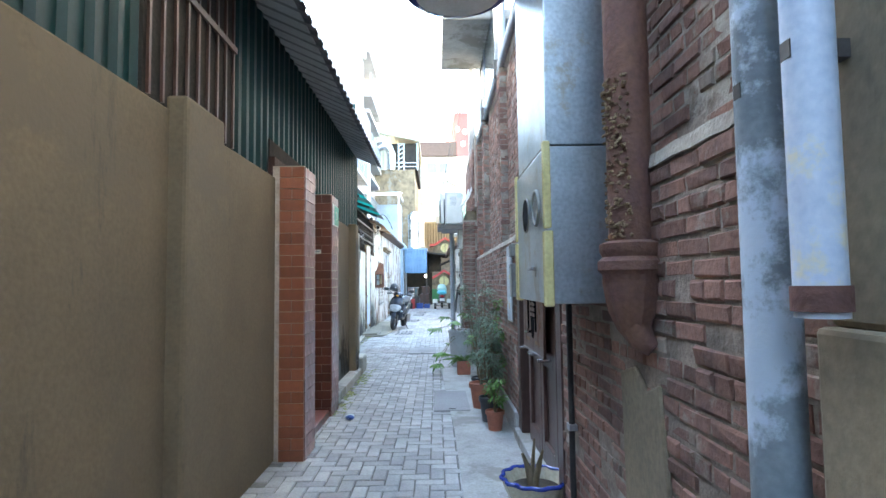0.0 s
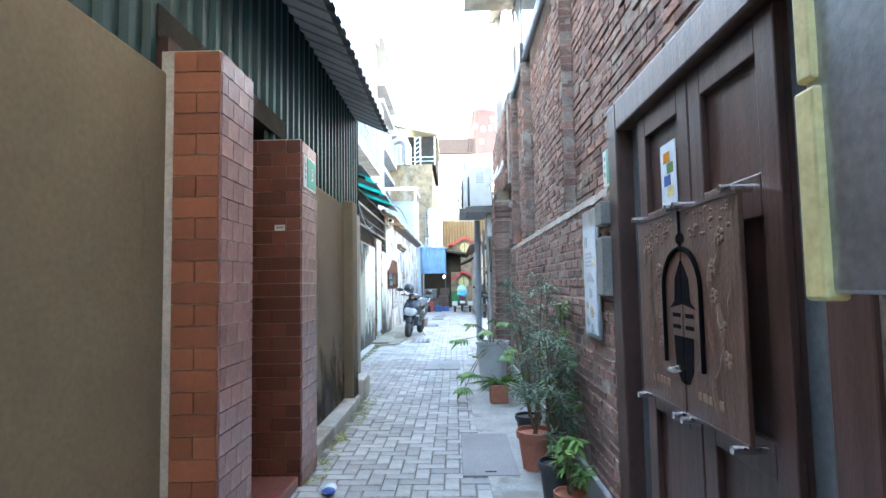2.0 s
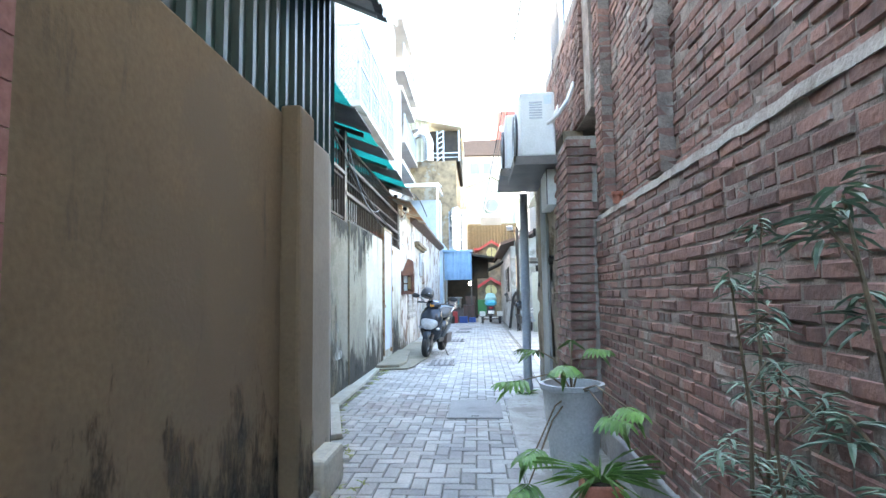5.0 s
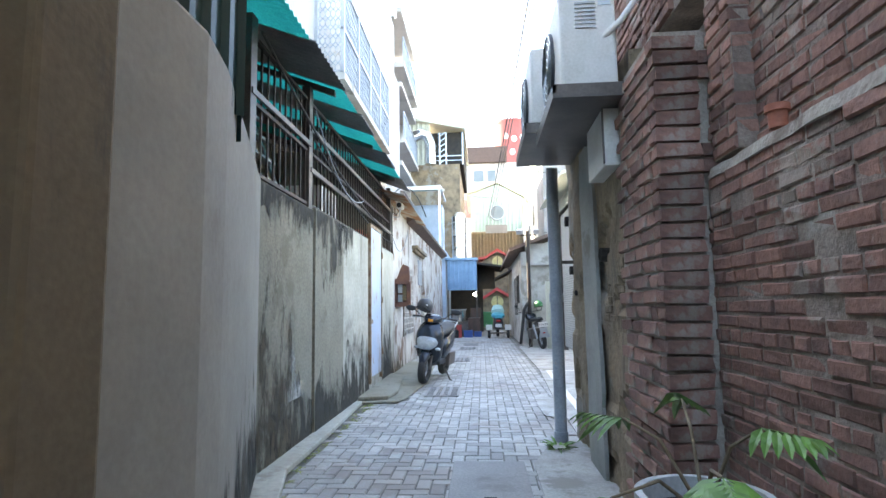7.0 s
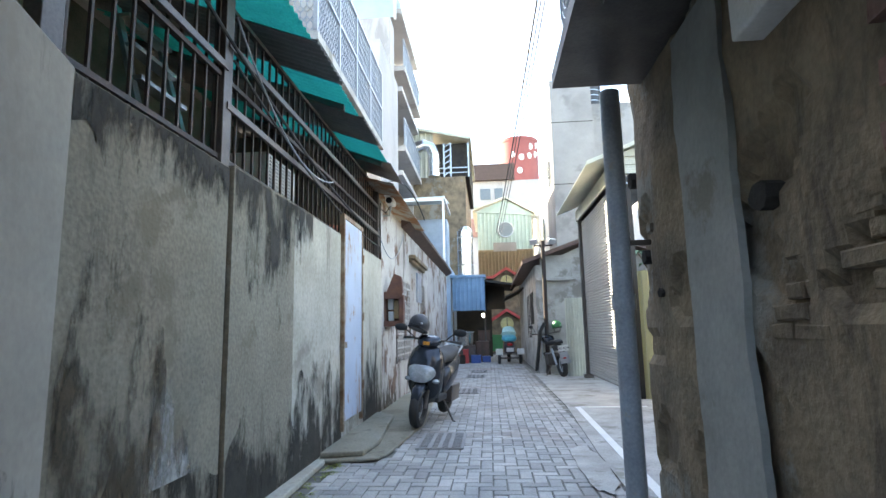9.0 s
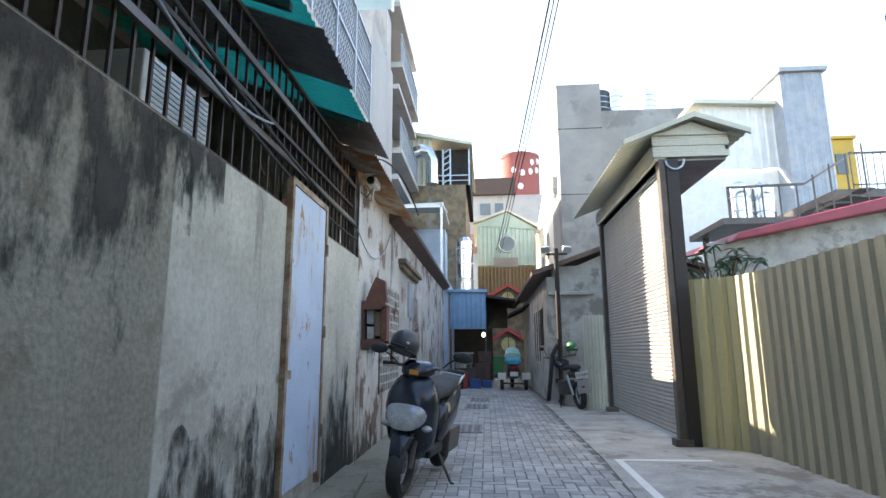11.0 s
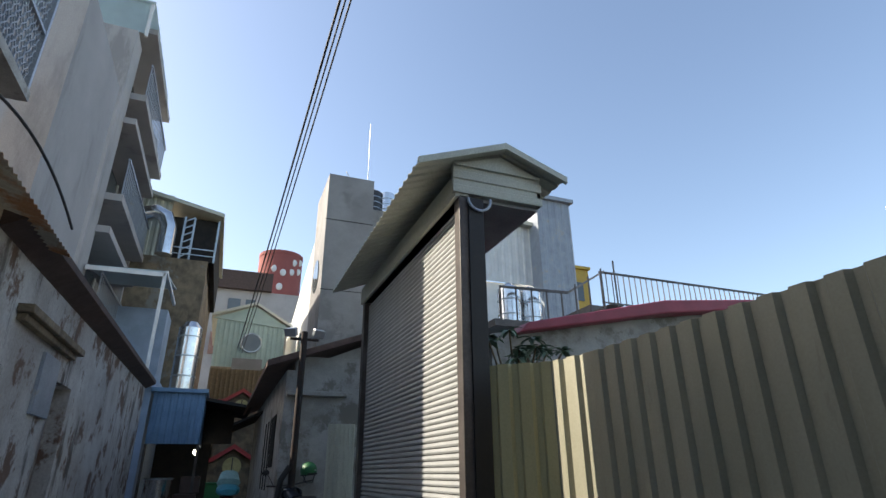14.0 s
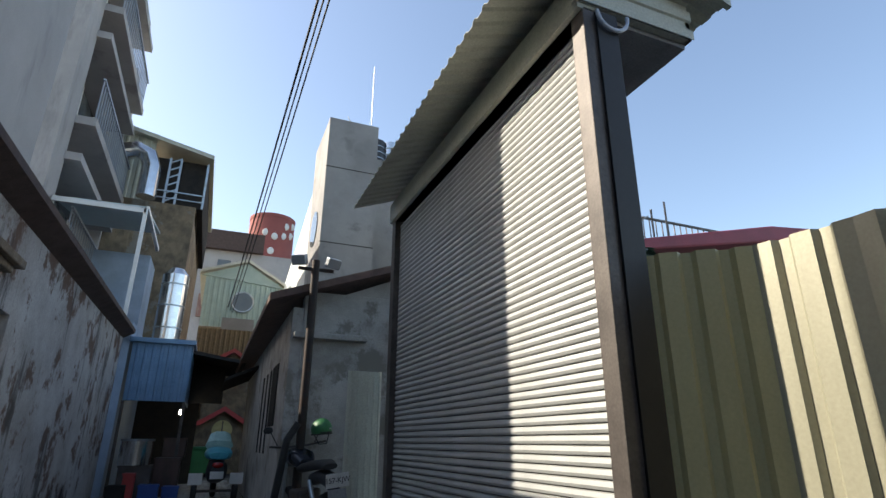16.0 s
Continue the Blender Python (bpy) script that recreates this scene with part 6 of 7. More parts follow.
cp = thing("glazed_bowl", "cream glazed plant bowl with a scalloped cobalt rim", "bowl")
part("bowl", G().lathe((0.64, 3.35, 0.008), [(0.11, 0), (0.12, 0.03), (0.17, 0.14, 1), (0.2, 0.22, 1), (0.185, 0.22, 1), (0.15, 0.13, 1)], 64, 0.035, 12), M_CERAM, cp, smooth=True)
part("rim", G().tube([(0.64 + 0.197 * (1 + 0.04 * math.cos(12 * a)) * math.cos(a), 3.35 + 0.197 * (1 + 0.04 * math.cos(12 * a)) * math.sin(a), 0.228) for a in [i * 2 * math.pi / 96 for i in range(97)]], 0.013, 8), M_COBALT, cp, smooth=True)
part("soil", G().cyl((0.64, 3.35, 0.14), (0.64, 3.35, 0.17), 0.15, n=26), M_SOIL, cp)
part("succulent", G().tube([(0.62, 3.35, 0.15), (0.6, 3.36, 0.28), (0.57, 3.38, 0.36)], [0.02, 0.018, 0.008], 8).tube([(0.63, 3.34, 0.15), (0.66, 3.33, 0.3), (0.68, 3.3, 0.4)], [0.02, 0.018, 0.006], 8).tube([(0.64, 3.36, 0.15), (0.63, 3.38, 0.26), (0.65, 3.4, 0.44)], [0.02, 0.016, 0.006], 8), M_STEM, cp, smooth=True)
lit = thing("crumpled_packet", "crumpled blue and white packet lying on the paving", "litter")
part("wrapper", G().ball((-0.85, 5.75, 0.025), 0.05, 0.09, 0.022, 12, 6), M_PAPER, lit)
part("band", G().ball((-0.84, 5.70, 0.027), 0.045, 0.04, 0.024, 12, 6), M_BLUEBOX, lit)

foot = thing("pipe_foot_weed", "green leafy weed at the drain stack's foot", "weed")
lv = G()
for k in range(40):
    a = rng.uniform(0, 6.28)
    leaves_into(lv, (0.38 + 0.05 * math.cos(a), 12.1 + 0.08 * math.sin(a), 0.0), (math.cos(a), math.sin(a), rng.uniform(0.8, 3.0)), rng.uniform(0.04, 0.11), 0.025, 0.8)
part("foliage", lv, M_LEAF2, foot)["kind"] = "stuff"
weeds = thing("wall_foot_weeds", "small yellow-green weeds in the joints along the wall", "weeds")
lv = G()
for k in range(150):
    y = rng.choice((rng.uniform(5.9, 8.9), rng.uniform(9.5, 14.2)))
    x = (-1.06 if y < 9 else -1.22 - 0.3 * (min(y, 11.1) - 9.3)) + rng.uniform(-0.03, 0.12)
    for q in range(6):
        a = rng.uniform(0, 6.28)
        leaves_into(lv, (x, y, 0.0), (math.cos(a), math.sin(a), rng.uniform(0.3, 1.6)), rng.uniform(0.02, 0.055), 0.013, 1.0)
part("foliage", lv, M_WEED, weeds)["kind"] = "stuff"

# ---- lids and drains ----
for x0, y0, x1, y1, lab in ((0.02, 6.0, 0.42, 7.05, "grey cement drain cover flush with the paving"), (-0.5, 10.75, 0.05, 11.65, "grey steel cover plate in the paving")):
    lid = thing("cover_plate", lab, "cover")
    part("plate", G().box(x0, y0, -0.02, x1, y1, 0.014), M_CONCB, lid, bevel=0.006)
    part("lifting_slot", G().box((x0 + x1) / 2 - 0.04, y0 + 0.06, 0.012, (x0 + x1) / 2 + 0.04, y0 + 0.08, 0.016), M_DARK, lid)
for x0, y0 in ((-1.05, 14.85), (-1.0, 19.6), (-0.9, 23.0), (-0.85, 24.6)):
    gr = thing("drain_grate", "grey iron drain grate set in the paving", "drain grate", "drain grates along the lane")
    # Flat near-black sheet puts the pit's shade into colour.
    part("pit", G().box(x0, y0, -0.01, x0 + 0.42, y0 + 0.78, 0.004), M_DARK, gr)
    part("rim", G().box(x0 - 0.03, y0 - 0.03, -0.01, x0, y0 + 0.81, 0.012).box(x0 + 0.42, y0 - 0.03, -0.01, x0 + 0.45, y0 + 0.81, 0.012).box(x0, y0 - 0.03, -0.01, x0 + 0.42, y0, 0.012).box(x0, y0 + 0.78, -0.01, x0 + 0.42, y0 + 0.81, 0.012), M_CONCB, gr)
    for k in range(13):
        part("bar", G().box(x0, y0 + 0.02 + k * 0.06, 0, x0 + 0.42, y0 + 0.045 + k * 0.06, 0.012), M_CONCB, gr)
    for k in range(3):
        part("cross_bar", G().box(x0 + 0.09 + k * 0.1, y0, 0, x0 + 0.13 + k * 0.1, y0 + 0.78, 0.013), M_CONCB, gr)

# ---- vehicles ----
def loft(g, sections, n=18, power=0.75):
    """A rounded body through cross sections (y, z, half width, half height, x)."""
    vs = []
    for y, z, w, h, *x in sections:
        for i in range(n):
            t = 2 * math.pi * i / n
            c, s = math.cos(t), math.sin(t)
            vs.append(((x[0] if x else 0) + w * math.copysign(abs(c) ** power, c), y, z + h * math.copysign(abs(s) ** power, s)))
    k = len(sections)
    fs = [(j * n + i, j * n + (i + 1) % n, (j + 1) * n + (i + 1) % n, (j + 1) * n + i) for j in range(k - 1) for i in range(n)]
    fs += [tuple(range(n - 1, -1, -1)), tuple(range((k - 1) * n, k * n))]
    return g.add(vs, fs)


def ring(g, c, r, tube_r, n=26, m=8):
    """A tyre lying in the y, z plane."""
    vs = []
    for i in range(n):
        a = 2 * math.pi * i / n
        for j in range(m):
            b = 2 * math.pi * j / m
            rr = r + tube_r * math.cos(b)
            vs.append((c[0] + tube_r * 1.15 * math.sin(b), c[1] + rr * math.cos(a), c[2] + rr * math.sin(a)))
    return g.add(vs, [(i * m + j, i * m + (j + 1) % m, ((i + 1) % n) * m + (j + 1) % m, ((i + 1) % n) * m + j) for i in range(n) for j in range(m)])


def wheel(parent, y, r, x=0.0, w=0.05):
    wh_ = part("wheel", G().cyl((x - w * 0.5, y, r), (x + w * 0.5, y, r), 0.05, n=14), M_DARKSTEEL, parent)
    part("tyre", ring(G(), (x, y, r), r - w, w), M_BLACK, wh_, smooth=True)
    rim_ = ring(G(), (x, y, r), r - 2 * w, 0.012)
    for k in range(5):
        a = k * 2 * math.pi / 5
        rim_.cyl((x, y, r), (x, y + (r - 2 * w) * math.cos(a), r + (r - 2 * w) * math.sin(a)), 0.014, n=6)
    part("rim", rim_, M_SCOOTS, wh_)


def helmet(at, material, lab):
    h = thing("helmet", lab, "helmet", at=at)
    part("shell", G().ball((0, 0, 0), 0.13, 0.15, 0.135, 24, 12, -0.45), material, h, smooth=True)
    part("trim", G().tube([(0.125 * math.cos(i * 0.2618), 0.145 * math.sin(i * 0.2618), -0.06) for i in range(25)], 0.008, 6), M_BLACK, h, smooth=True)
    part("visor", G().box(-0.07, -0.17, -0.05, 0.07, -0.12, -0.035), M_BLACK, h, bevel=0.006)
    part("badge", G().ball((0.06, -0.13, 0.0), 0.02, 0.012, 0.012, 10, 6), M_SCOOTS, h)
    part("strap", G().tube([(-0.1, 0, -0.06), (-0.05, -0.03, -0.18), (0.05, -0.03, -0.18), (0.1, 0, -0.06)], 0.007, 6), M_BLACK, h)


def scooter(at):
    s = thing("scooter", "dark blue-black motor scooter parked on its stand by the wall", "scooter", at=at)
    wheel(s, 0.0, 0.24, 0, 0.055)
    wheel(s, 1.25, 0.24, 0, 0.06)
    part("front_fender", loft(G(), [(-0.2, 0.36, 0.05, 0.02), (-0.14, 0.44, 0.07, 0.05), (0.0, 0.5, 0.085, 0.06), (0.12, 0.46, 0.08, 0.06), (0.2, 0.36, 0.06, 0.04)]), M_SCOOT, s, smooth=True)
    for x in (-0.075, 0.075):
        part("fork", G().cyl((x, 0.0, 0.24), (x * 0.8, 0.18, 0.66), 0.022, n=10), M_DARKSTEEL, s)
    part("front_apron", loft(G(), [(-0.07, 0.62, 0.09, 0.06), (-0.04, 0.68, 0.16, 0.14), (0.04, 0.70, 0.21, 0.22), (0.14, 0.66, 0.23, 0.32), (0.22, 0.6, 0.21, 0.34), (0.27, 0.55, 0.17, 0.3)]), M_SCOOT, s, smooth=True)
    hl = part("headlight", loft(G(), [(-0.115, 0.57, 0.06, 0.03), (-0.1, 0.61, 0.12, 0.075), (-0.05, 0.65, 0.165, 0.1), (0.03, 0.69, 0.185, 0.1)]), M_LENS, s, "large clear headlight", smooth=True)
    part("reflector", G().ball((0, -0.075, 0.62), 0.04, 0.03, 0.035), M_CHROME, hl, smooth=True)
    part("nose_panel", G().prism([(-0.1, -0.06, 0.74), (0.1, -0.06, 0.74), (0.16, 0.1, 0.9), (-0.16, 0.1, 0.9)], (0, 0.02, 0.012)), M_SCOOT, s, bevel=0.006)
    for x in (-0.17, 0.17):
        part("indicator", G().ball((x, 0.02, 0.56), 0.05, 0.05, 0.028, 12, 6), M_LENS, s, smooth=True)
    part("handlebar_cowl", loft(G(), [(0.05, 0.98, 0.06, 0.03), (0.1, 1.0, 0.13, 0.06), (0.18, 1.02, 0.15, 0.07), (0.25, 1.02, 0.1, 0.05)]), M_SCOOT, s, smooth=True)
    part("cowl_badge", G().box(-0.04, 0.045, 0.97, 0.04, 0.06, 1.01), M_AMBER, s, "amber position lamp")
    part("handlebar", G().tube([(-0.34, 0.3, 1.02), (-0.2, 0.2, 1.03), (0.2, 0.2, 1.03), (0.34, 0.3, 1.02)], 0.014), M_DARKSTEEL, s, smooth=True)
    for sx in (-1, 1):
        part("grip", G().cyl((sx * 0.24, 0.23, 1.028), (sx * 0.37, 0.31, 1.02), 0.02, n=12), M_BLACK, s, smooth=True)
        part("brake_lever", G().tube([(sx * 0.2, 0.16, 1.02), (sx * 0.36, 0.25, 1.0)], 0.007, 6), M_STEEL, s)
        mi = part("mirror", G().ball((sx * 0.38, 0.16, 1.15), 0.085, 0.02, 0.045, 16, 8), M_BLACK, s, smooth=True)
        part("mirror_stalk", G().tube([(sx * 0.2, 0.2, 1.04), (sx * 0.27, 0.17, 1.1), (sx * 0.34, 0.165, 1.14)], 0.007, 6), M_BLACK, mi)
    part("leg_shield", loft(G(), [(0.24, 0.66, 0.19, 0.3), (0.3, 0.64, 0.17, 0.28)]), M_BLACK, s, smooth=True)
    part("floorboard", G().box(-0.17, 0.24, 0.28, 0.17, 0.66, 0.36), M_BLACK, s, bevel=0.02)
    part("body_side", loft(G(), [(0.58, 0.45, 0.14, 0.12), (0.66, 0.5, 0.18, 0.2), (0.85, 0.55, 0.19, 0.2), (1.1, 0.62, 0.18, 0.17), (1.35, 0.72, 0.14, 0.11), (1.58, 0.8, 0.07, 0.06)]), M_SCOOT, s, smooth=True)
    part("seat", loft(G(), [(0.56, 0.74, 0.1, 0.04), (0.66, 0.78, 0.13, 0.06), (0.9, 0.79, 0.15, 0.06), (1.1, 0.84, 0.15, 0.065), (1.35, 0.88, 0.12, 0.05), (1.46, 0.89, 0.08, 0.03)]), M_BLACK, s, smooth=True)
    part("grab_rail", G().tube([(-0.13, 1.2, 0.84), (-0.12, 1.5, 0.92), (0, 1.6, 0.94), (0.12, 1.5, 0.92), (0.13, 1.2, 0.84)], 0.014), M_SCOOTS, s, smooth=True)
    part("tail_lamp", G().ball((0, 1.6, 0.78), 0.08, 0.03, 0.04), M_REDLENS, s, smooth=True)
    part("engine", G().box(0.06, 0.95, 0.2, 0.16, 1.4, 0.42).cyl((-0.15, 0.9, 0.24), (-0.15, 1.55, 0.32), 0.055, n=14), M_DARKSTEEL, s, bevel=0.015)
    part("stand", G().tube([(0.1, 0.75, 0.26), (0.26, 0.72, 0.012), (0.3, 0.66, 0.012)], 0.012), M_DARKSTEEL, s)


SC = pose(-1.2, 15.85, 0.03, 0, 7, -10)
scooter(SC)
helmet(SC @ T((-0.14, 0.14, 1.2)) @ pose(0, 0, 0, -15, 10, 0), M_POTB, "matt black open helmet hung on the scooter's mirror")


def motorbike(at):
    s = thing("motorbike", "black motorcycle parked with its number plate to the lane", "motorcycle", at=at)
    wheel(s, 0.0, 0.28, 0, 0.055)
    wheel(s, 1.25, 0.28, 0, 0.05)
    part("rear_fender", loft(G(), [(-0.22, 0.58, 0.05, 0.06), (-0.1, 0.68, 0.09, 0.07), (0.1, 0.72, 0.1, 0.07), (0.3, 0.68, 0.1, 0.07)]), M_POTB, s, smooth=True)
    pl = part("number_plate", G().box(-0.13, -0.28, 0.62, 0.13, -0.27, 0.76), M_WHITEPL, s, "white number plate")
    letters("157-KJW", 0.075, M_POTB, pl, T((0, -0.2825, 0.69)) @ FACE_BACK)
    part("mud_flap", G().prism([(-0.1, -0.25, 0.6), (0.1, -0.25, 0.6), (0.12, -0.3, 0.34), (-0.12, -0.3, 0.34)], (0, 0.012, 0)), M_SCOOTS, s)
    part("tail_lamp", G().ball((0, -0.25, 0.46), 0.06, 0.04, 0.025, 12, 6), M_REDLENS, s)
    part("seat", loft(G(), [(-0.1, 0.82, 0.08, 0.03), (0.05, 0.84, 0.12, 0.05), (0.35, 0.82, 0.14, 0.055), (0.65, 0.78, 0.11, 0.05)]), M_BLACK, s, smooth=True)
    part("tank", loft(G(), [(0.6, 0.82, 0.1, 0.06), (0.72, 0.88, 0.15, 0.1), (0.92, 0.9, 0.14, 0.11), (1.05, 0.86, 0.08, 0.06)]), M_SCOOT, s, smooth=True)
    part("engine", G().box(-0.14, 0.5, 0.25, 0.14, 0.85, 0.55), M_DARKSTEEL, s, bevel=0.03)
    part("exhaust", G().cyl((0.15, -0.15, 0.36), (0.14, 0.6, 0.27), 0.045, n=14), M_STEEL, s, smooth=True)
    part("fork", G().cyl((-0.08, 1.25, 0.28), (-0.08, 1.02, 0.98), 0.02, n=10).cyl((0.08, 1.25, 0.28), (0.08, 1.02, 0.98), 0.02, n=10), M_STEEL, s)
    part("headlamp", G().ball((0, 1.18, 0.88), 0.1, 0.09, 0.1), M_POTB, s, smooth=True)
    part("handlebar", G().tube([(-0.36, 0.85, 1.05), (-0.15, 0.98, 1.02), (0.15, 0.98, 1.02), (0.36, 0.85, 1.05)], 0.013), M_DARKSTEEL, s)
    for sx in (-1, 1):
        part("shock_absorber", G().cyl((sx * 0.13, 0.0, 0.3), (sx * 0.13, 0.2, 0.68), 0.025, n=10), M_STEEL, s)
        mi = part("mirror", G().ball((sx * 0.36, 0.92, 1.24), 0.06, 0.015, 0.04, 14, 8), M_BLACK, s, smooth=True)
        part("mirror_stalk", G().tube([(sx * 0.24, 0.94, 1.05), (sx * 0.33, 0.92, 1.22)], 0.006, 6), M_BLACK, mi)
    part("stand", G().tube([(-0.1, 0.45, 0.28), (-0.3, 0.4, 0.015)], 0.012), M_DARKSTEEL, s)


MB = pose(1.42, 22.75, 0.012, 0, -6, 12)
motorbike(MB)
helmet(MB @ T((0.3, 0.85, 1.2)), M_GREENBIN, "dark green helmet hung on the motorcycle's bars")

tk = thing("trike_scooter", "three-wheeled scooter under a turquoise rain cover", "trike", at=pose(0.35, 28.2, 0))
for x in (-0.36, 0.36):
    wheel(tk, 0.05, 0.2, x, 0.045)
    part("white_flap", G().box(x - 0.12, -0.12, 0.32, x + 0.12, -0.1, 0.52), M_WHITEPL, tk)
wheel(tk, 1.2, 0.22, 0, 0.05)
part("axle", G().cyl((-0.36, 0.05, 0.2), (0.36, 0.05, 0.2), 0.025, n=10), M_DARKSTEEL, tk)
part("body", loft(G(), [(-0.2, 0.55, 0.1, 0.14), (-0.05, 0.55, 0.18, 0.2), (0.4, 0.55, 0.18, 0.2), (0.6, 0.4, 0.15, 0.1), (0.9, 0.5, 0.18, 0.2), (1.1, 0.7, 0.14, 0.2)]), M_POTB, tk, smooth=True)
part("number_plate", G().box(-0.12, -0.23, 0.42, 0.12, -0.22, 0.55), M_WHITEPL, tk)
part("tail_lamp", G().ball((0, -0.2, 0.66), 0.1, 0.04, 0.05), M_REDLENS, tk, smooth=True)
part("rain_cover", loft(G(), [(-0.15, 0.82, 0.16, 0.06), (0.0, 0.84, 0.24, 0.1), (0.4, 0.86, 0.26, 0.1), (0.8, 0.9, 0.2, 0.14)]), M_CYAN, tk, "turquoise plastic rain cover", smooth=True)
part("sheet", loft(G(), [(0.5, 1.0, 0.26, 0.1), (0.7, 1.12, 0.22, 0.16), (0.9, 1.1, 0.12, 0.1)], 10), M_AQUA, tk, "pale aqua plastic sheet")

# ---- details of the left side ----
me_ = thing("meter_box", "rusty brown electric meter box with an open lid", "meter box")
part("case", G().box(-1.9, 17.5, 1.27, -1.88, 17.96, 1.74).box(-1.68, 17.5, 1.27, -1.66, 17.96, 1.74).box(-1.9, 17.96, 1.27, -1.66, 18.0, 1.74).box(-1.9, 17.54, 1.27, -1.66, 17.96, 1.31).box(-1.9, 17.54, 1.7, -1.66, 17.96, 1.74), M_RUSTPIPE, me_, bevel=0.004)
part("back_board", G().box(-1.895, 17.54, 1.2, -1.885, 17.96, 1.78), M_WOOD, me_)
part("front_frame", G().box(-2.02, 17.47, 1.22, -1.9, 17.5, 1.78).box(-1.9, 17.47, 1.24, -1.62, 17.5, 1.32).box(-1.9, 17.47, 1.66, -1.62, 17.5, 1.76).box(-1.66, 17.47, 1.3, -1.6, 17.5, 1.7), M_RUSTPIPE, me_)
part("meter", G().box(-1.86, 17.6, 1.5, -1.78, 17.75, 1.66), M_PAPER, me_, "pale meter with blue label")
part("wood_block", G().box(-1.77, 17.62, 1.36, -1.7, 17.9, 1.64), M_FOOD, me_)
part("fuse_card", G().box(-1.86, 17.62, 1.33, -1.78, 17.7, 1.47), M_PAPER, me_)
part("lid", G().prism([(-1.88, 17.55, 1.75), (-1.62, 17.55, 1.75), (-1.64, 17.55, 2.0), (-1.75, 17.55, 2.05), (-1.78, 17.55, 2.0)], (0, 0.1, 0)), M_RUSTPIPE, me_, bevel=0.006)
gw = tagged(new("window_3"), "pale breeze-block grille window in the whitewashed wall", "window", kind="structure")
# Flat near-black sheet colours in the shade behind the lattice.
part("recess", G().box(-1.898, 18.55, 0.62, -1.885, 20.1, 2.12), M_DARK, gw)
first = None
for k in range(12):
    part("mullion", G().box(-1.886, 18.55 + k * 0.138, 0.62, -1.873, 18.585 + k * 0.138, 2.12), M_WHITEWALL, gw)
for k in range(13):
    part("transom", G().box(-1.884, 18.55, 0.62 + k * 0.122, -1.8745, 20.1, 0.645 + k * 0.122), M_WHITEWALL, gw)
cc = thing("security_camera", "white bullet security camera on a wall bracket", "camera")
part("housing", G().box(-1.83, 17.25, 3.1, -1.71, 17.55, 3.2), M_WHITEPL, cc, bevel=0.02)
part("lens", G().cyl((-1.77, 17.22, 3.14), (-1.77, 17.26, 3.14), 0.045, n=18), M_POTB, cc, smooth=True)
part("hood", G().box(-1.84, 17.2, 3.2, -1.7, 17.52, 3.215), M_WHITEPL, cc)
part("bracket", G().tube([(-1.9, 17.45, 2.95), (-1.8, 17.45, 2.95), (-1.77, 17.42, 3.1)], 0.015), M_STEEL, cc)
part("lead", G().tube([(-1.77, 17.5, 3.15), (-1.85, 17.4, 2.98), (-1.93, 17.25, 3.05), (-1.93, 17.2, 3.4)], 0.008, 6), M_BLACK, cc)
wire = thing("loose_wires", "loose black and grey wires sagging along the wall", "wires")
def sag(a, b, drop, n=14):
    a, b = Vector(a), Vector(b)
    return [a.lerp(b, i / n) - Vector((0, 0, drop * (1 - (2 * i / n - 1) ** 2))) for i in range(n + 1)]
for a, b, d_, r in (((-1.89, 11.1, 3.35), (-1.88, 17.15, 2.55), 0.25, 0.012), ((-1.88, 12.4, 2.9), (-1.87, 17.1, 2.4), 0.18, 0.009), ((-1.87, 17.15, 2.5), (-1.86, 19.2, 2.95), 0.35, 0.008), ((-1.87, 12.4, 3.2), (-1.87, 14.6, 2.7), 0.3, 0.008), ((-1.87, 17.2, 3.35), (-1.5, 19.6, 3.3), -0.35, 0.012)):
    part("wire", G().tube(sag(a, b, d_), r, 6), M_BLACK if r > 0.0085 else M_PVC, wire, smooth=True)
for y0, y1, z0, z1 in ((21.2, 21.85, 1.8, 2.45),):
    wall("boarded_window", G().box(-1.9, y0, z0, -1.86, y1, z1), M_PVC, "grey board over a small opening", 0.005, "board")
wall("window_ledge", G().box(-1.9, 20.1, 2.62, -1.76, 22.4, 2.7).box(-1.9, 20.15, 2.55, -1.82, 22.3, 2.62), M_PLASTER, "crumbling brick hood over the old opening", 0.01, "hood")
wall("wall_groove", G().box(-1.899, 17.2, 0, -1.893, 17.235, 3.1), M_DARK, "dark seam between two houses", category="seam")

ya = thing("yard_air_conditioner", "old window air conditioner behind the bars", "air conditioner")
part("body", G().box(-2.75, 13.7, 2.25, -2.2, 14.4, 2.75), M_WHITEPL, ya, bevel=0.012)
for k in range(14):
    part("louvre", G().box(-2.2, 13.76, 2.29 + k * 0.032, -2.19, 14.34, 2.305 + k * 0.032), M_STEEL, ya)
part("shelf", G().box(-4.1, 13.6, 2.18, -2.1, 14.5, 2.25), M_WOOD, ya)
ld = thing("step_ladder", "aluminium step ladder leaning in the yard", "ladder")
for y in (12.0, 12.5):
    part("stile", G().prism([(-2.15, y, 2.0), (-2.15, y + 0.06, 2.0), (-2.9, y + 0.66, 3.5), (-2.9, y + 0.6, 3.5)], (0.03, 0, 0)), M_STEEL, ld)
for k in range(5):
    f = 0.12 + k * 0.2
    part("tread", G().box(-2.18 - 0.72 * f, 12.02 + 0.6 * f, 2.0 + 1.5 * f, -2.08 - 0.72 * f, 12.54 + 0.6 * f, 2.03 + 1.5 * f), M_STEEL, ld)
part("foot_rail", G().box(-2.2, 11.9, 0, -2.12, 12.7, 2.0), M_DARKSTEEL, ld)
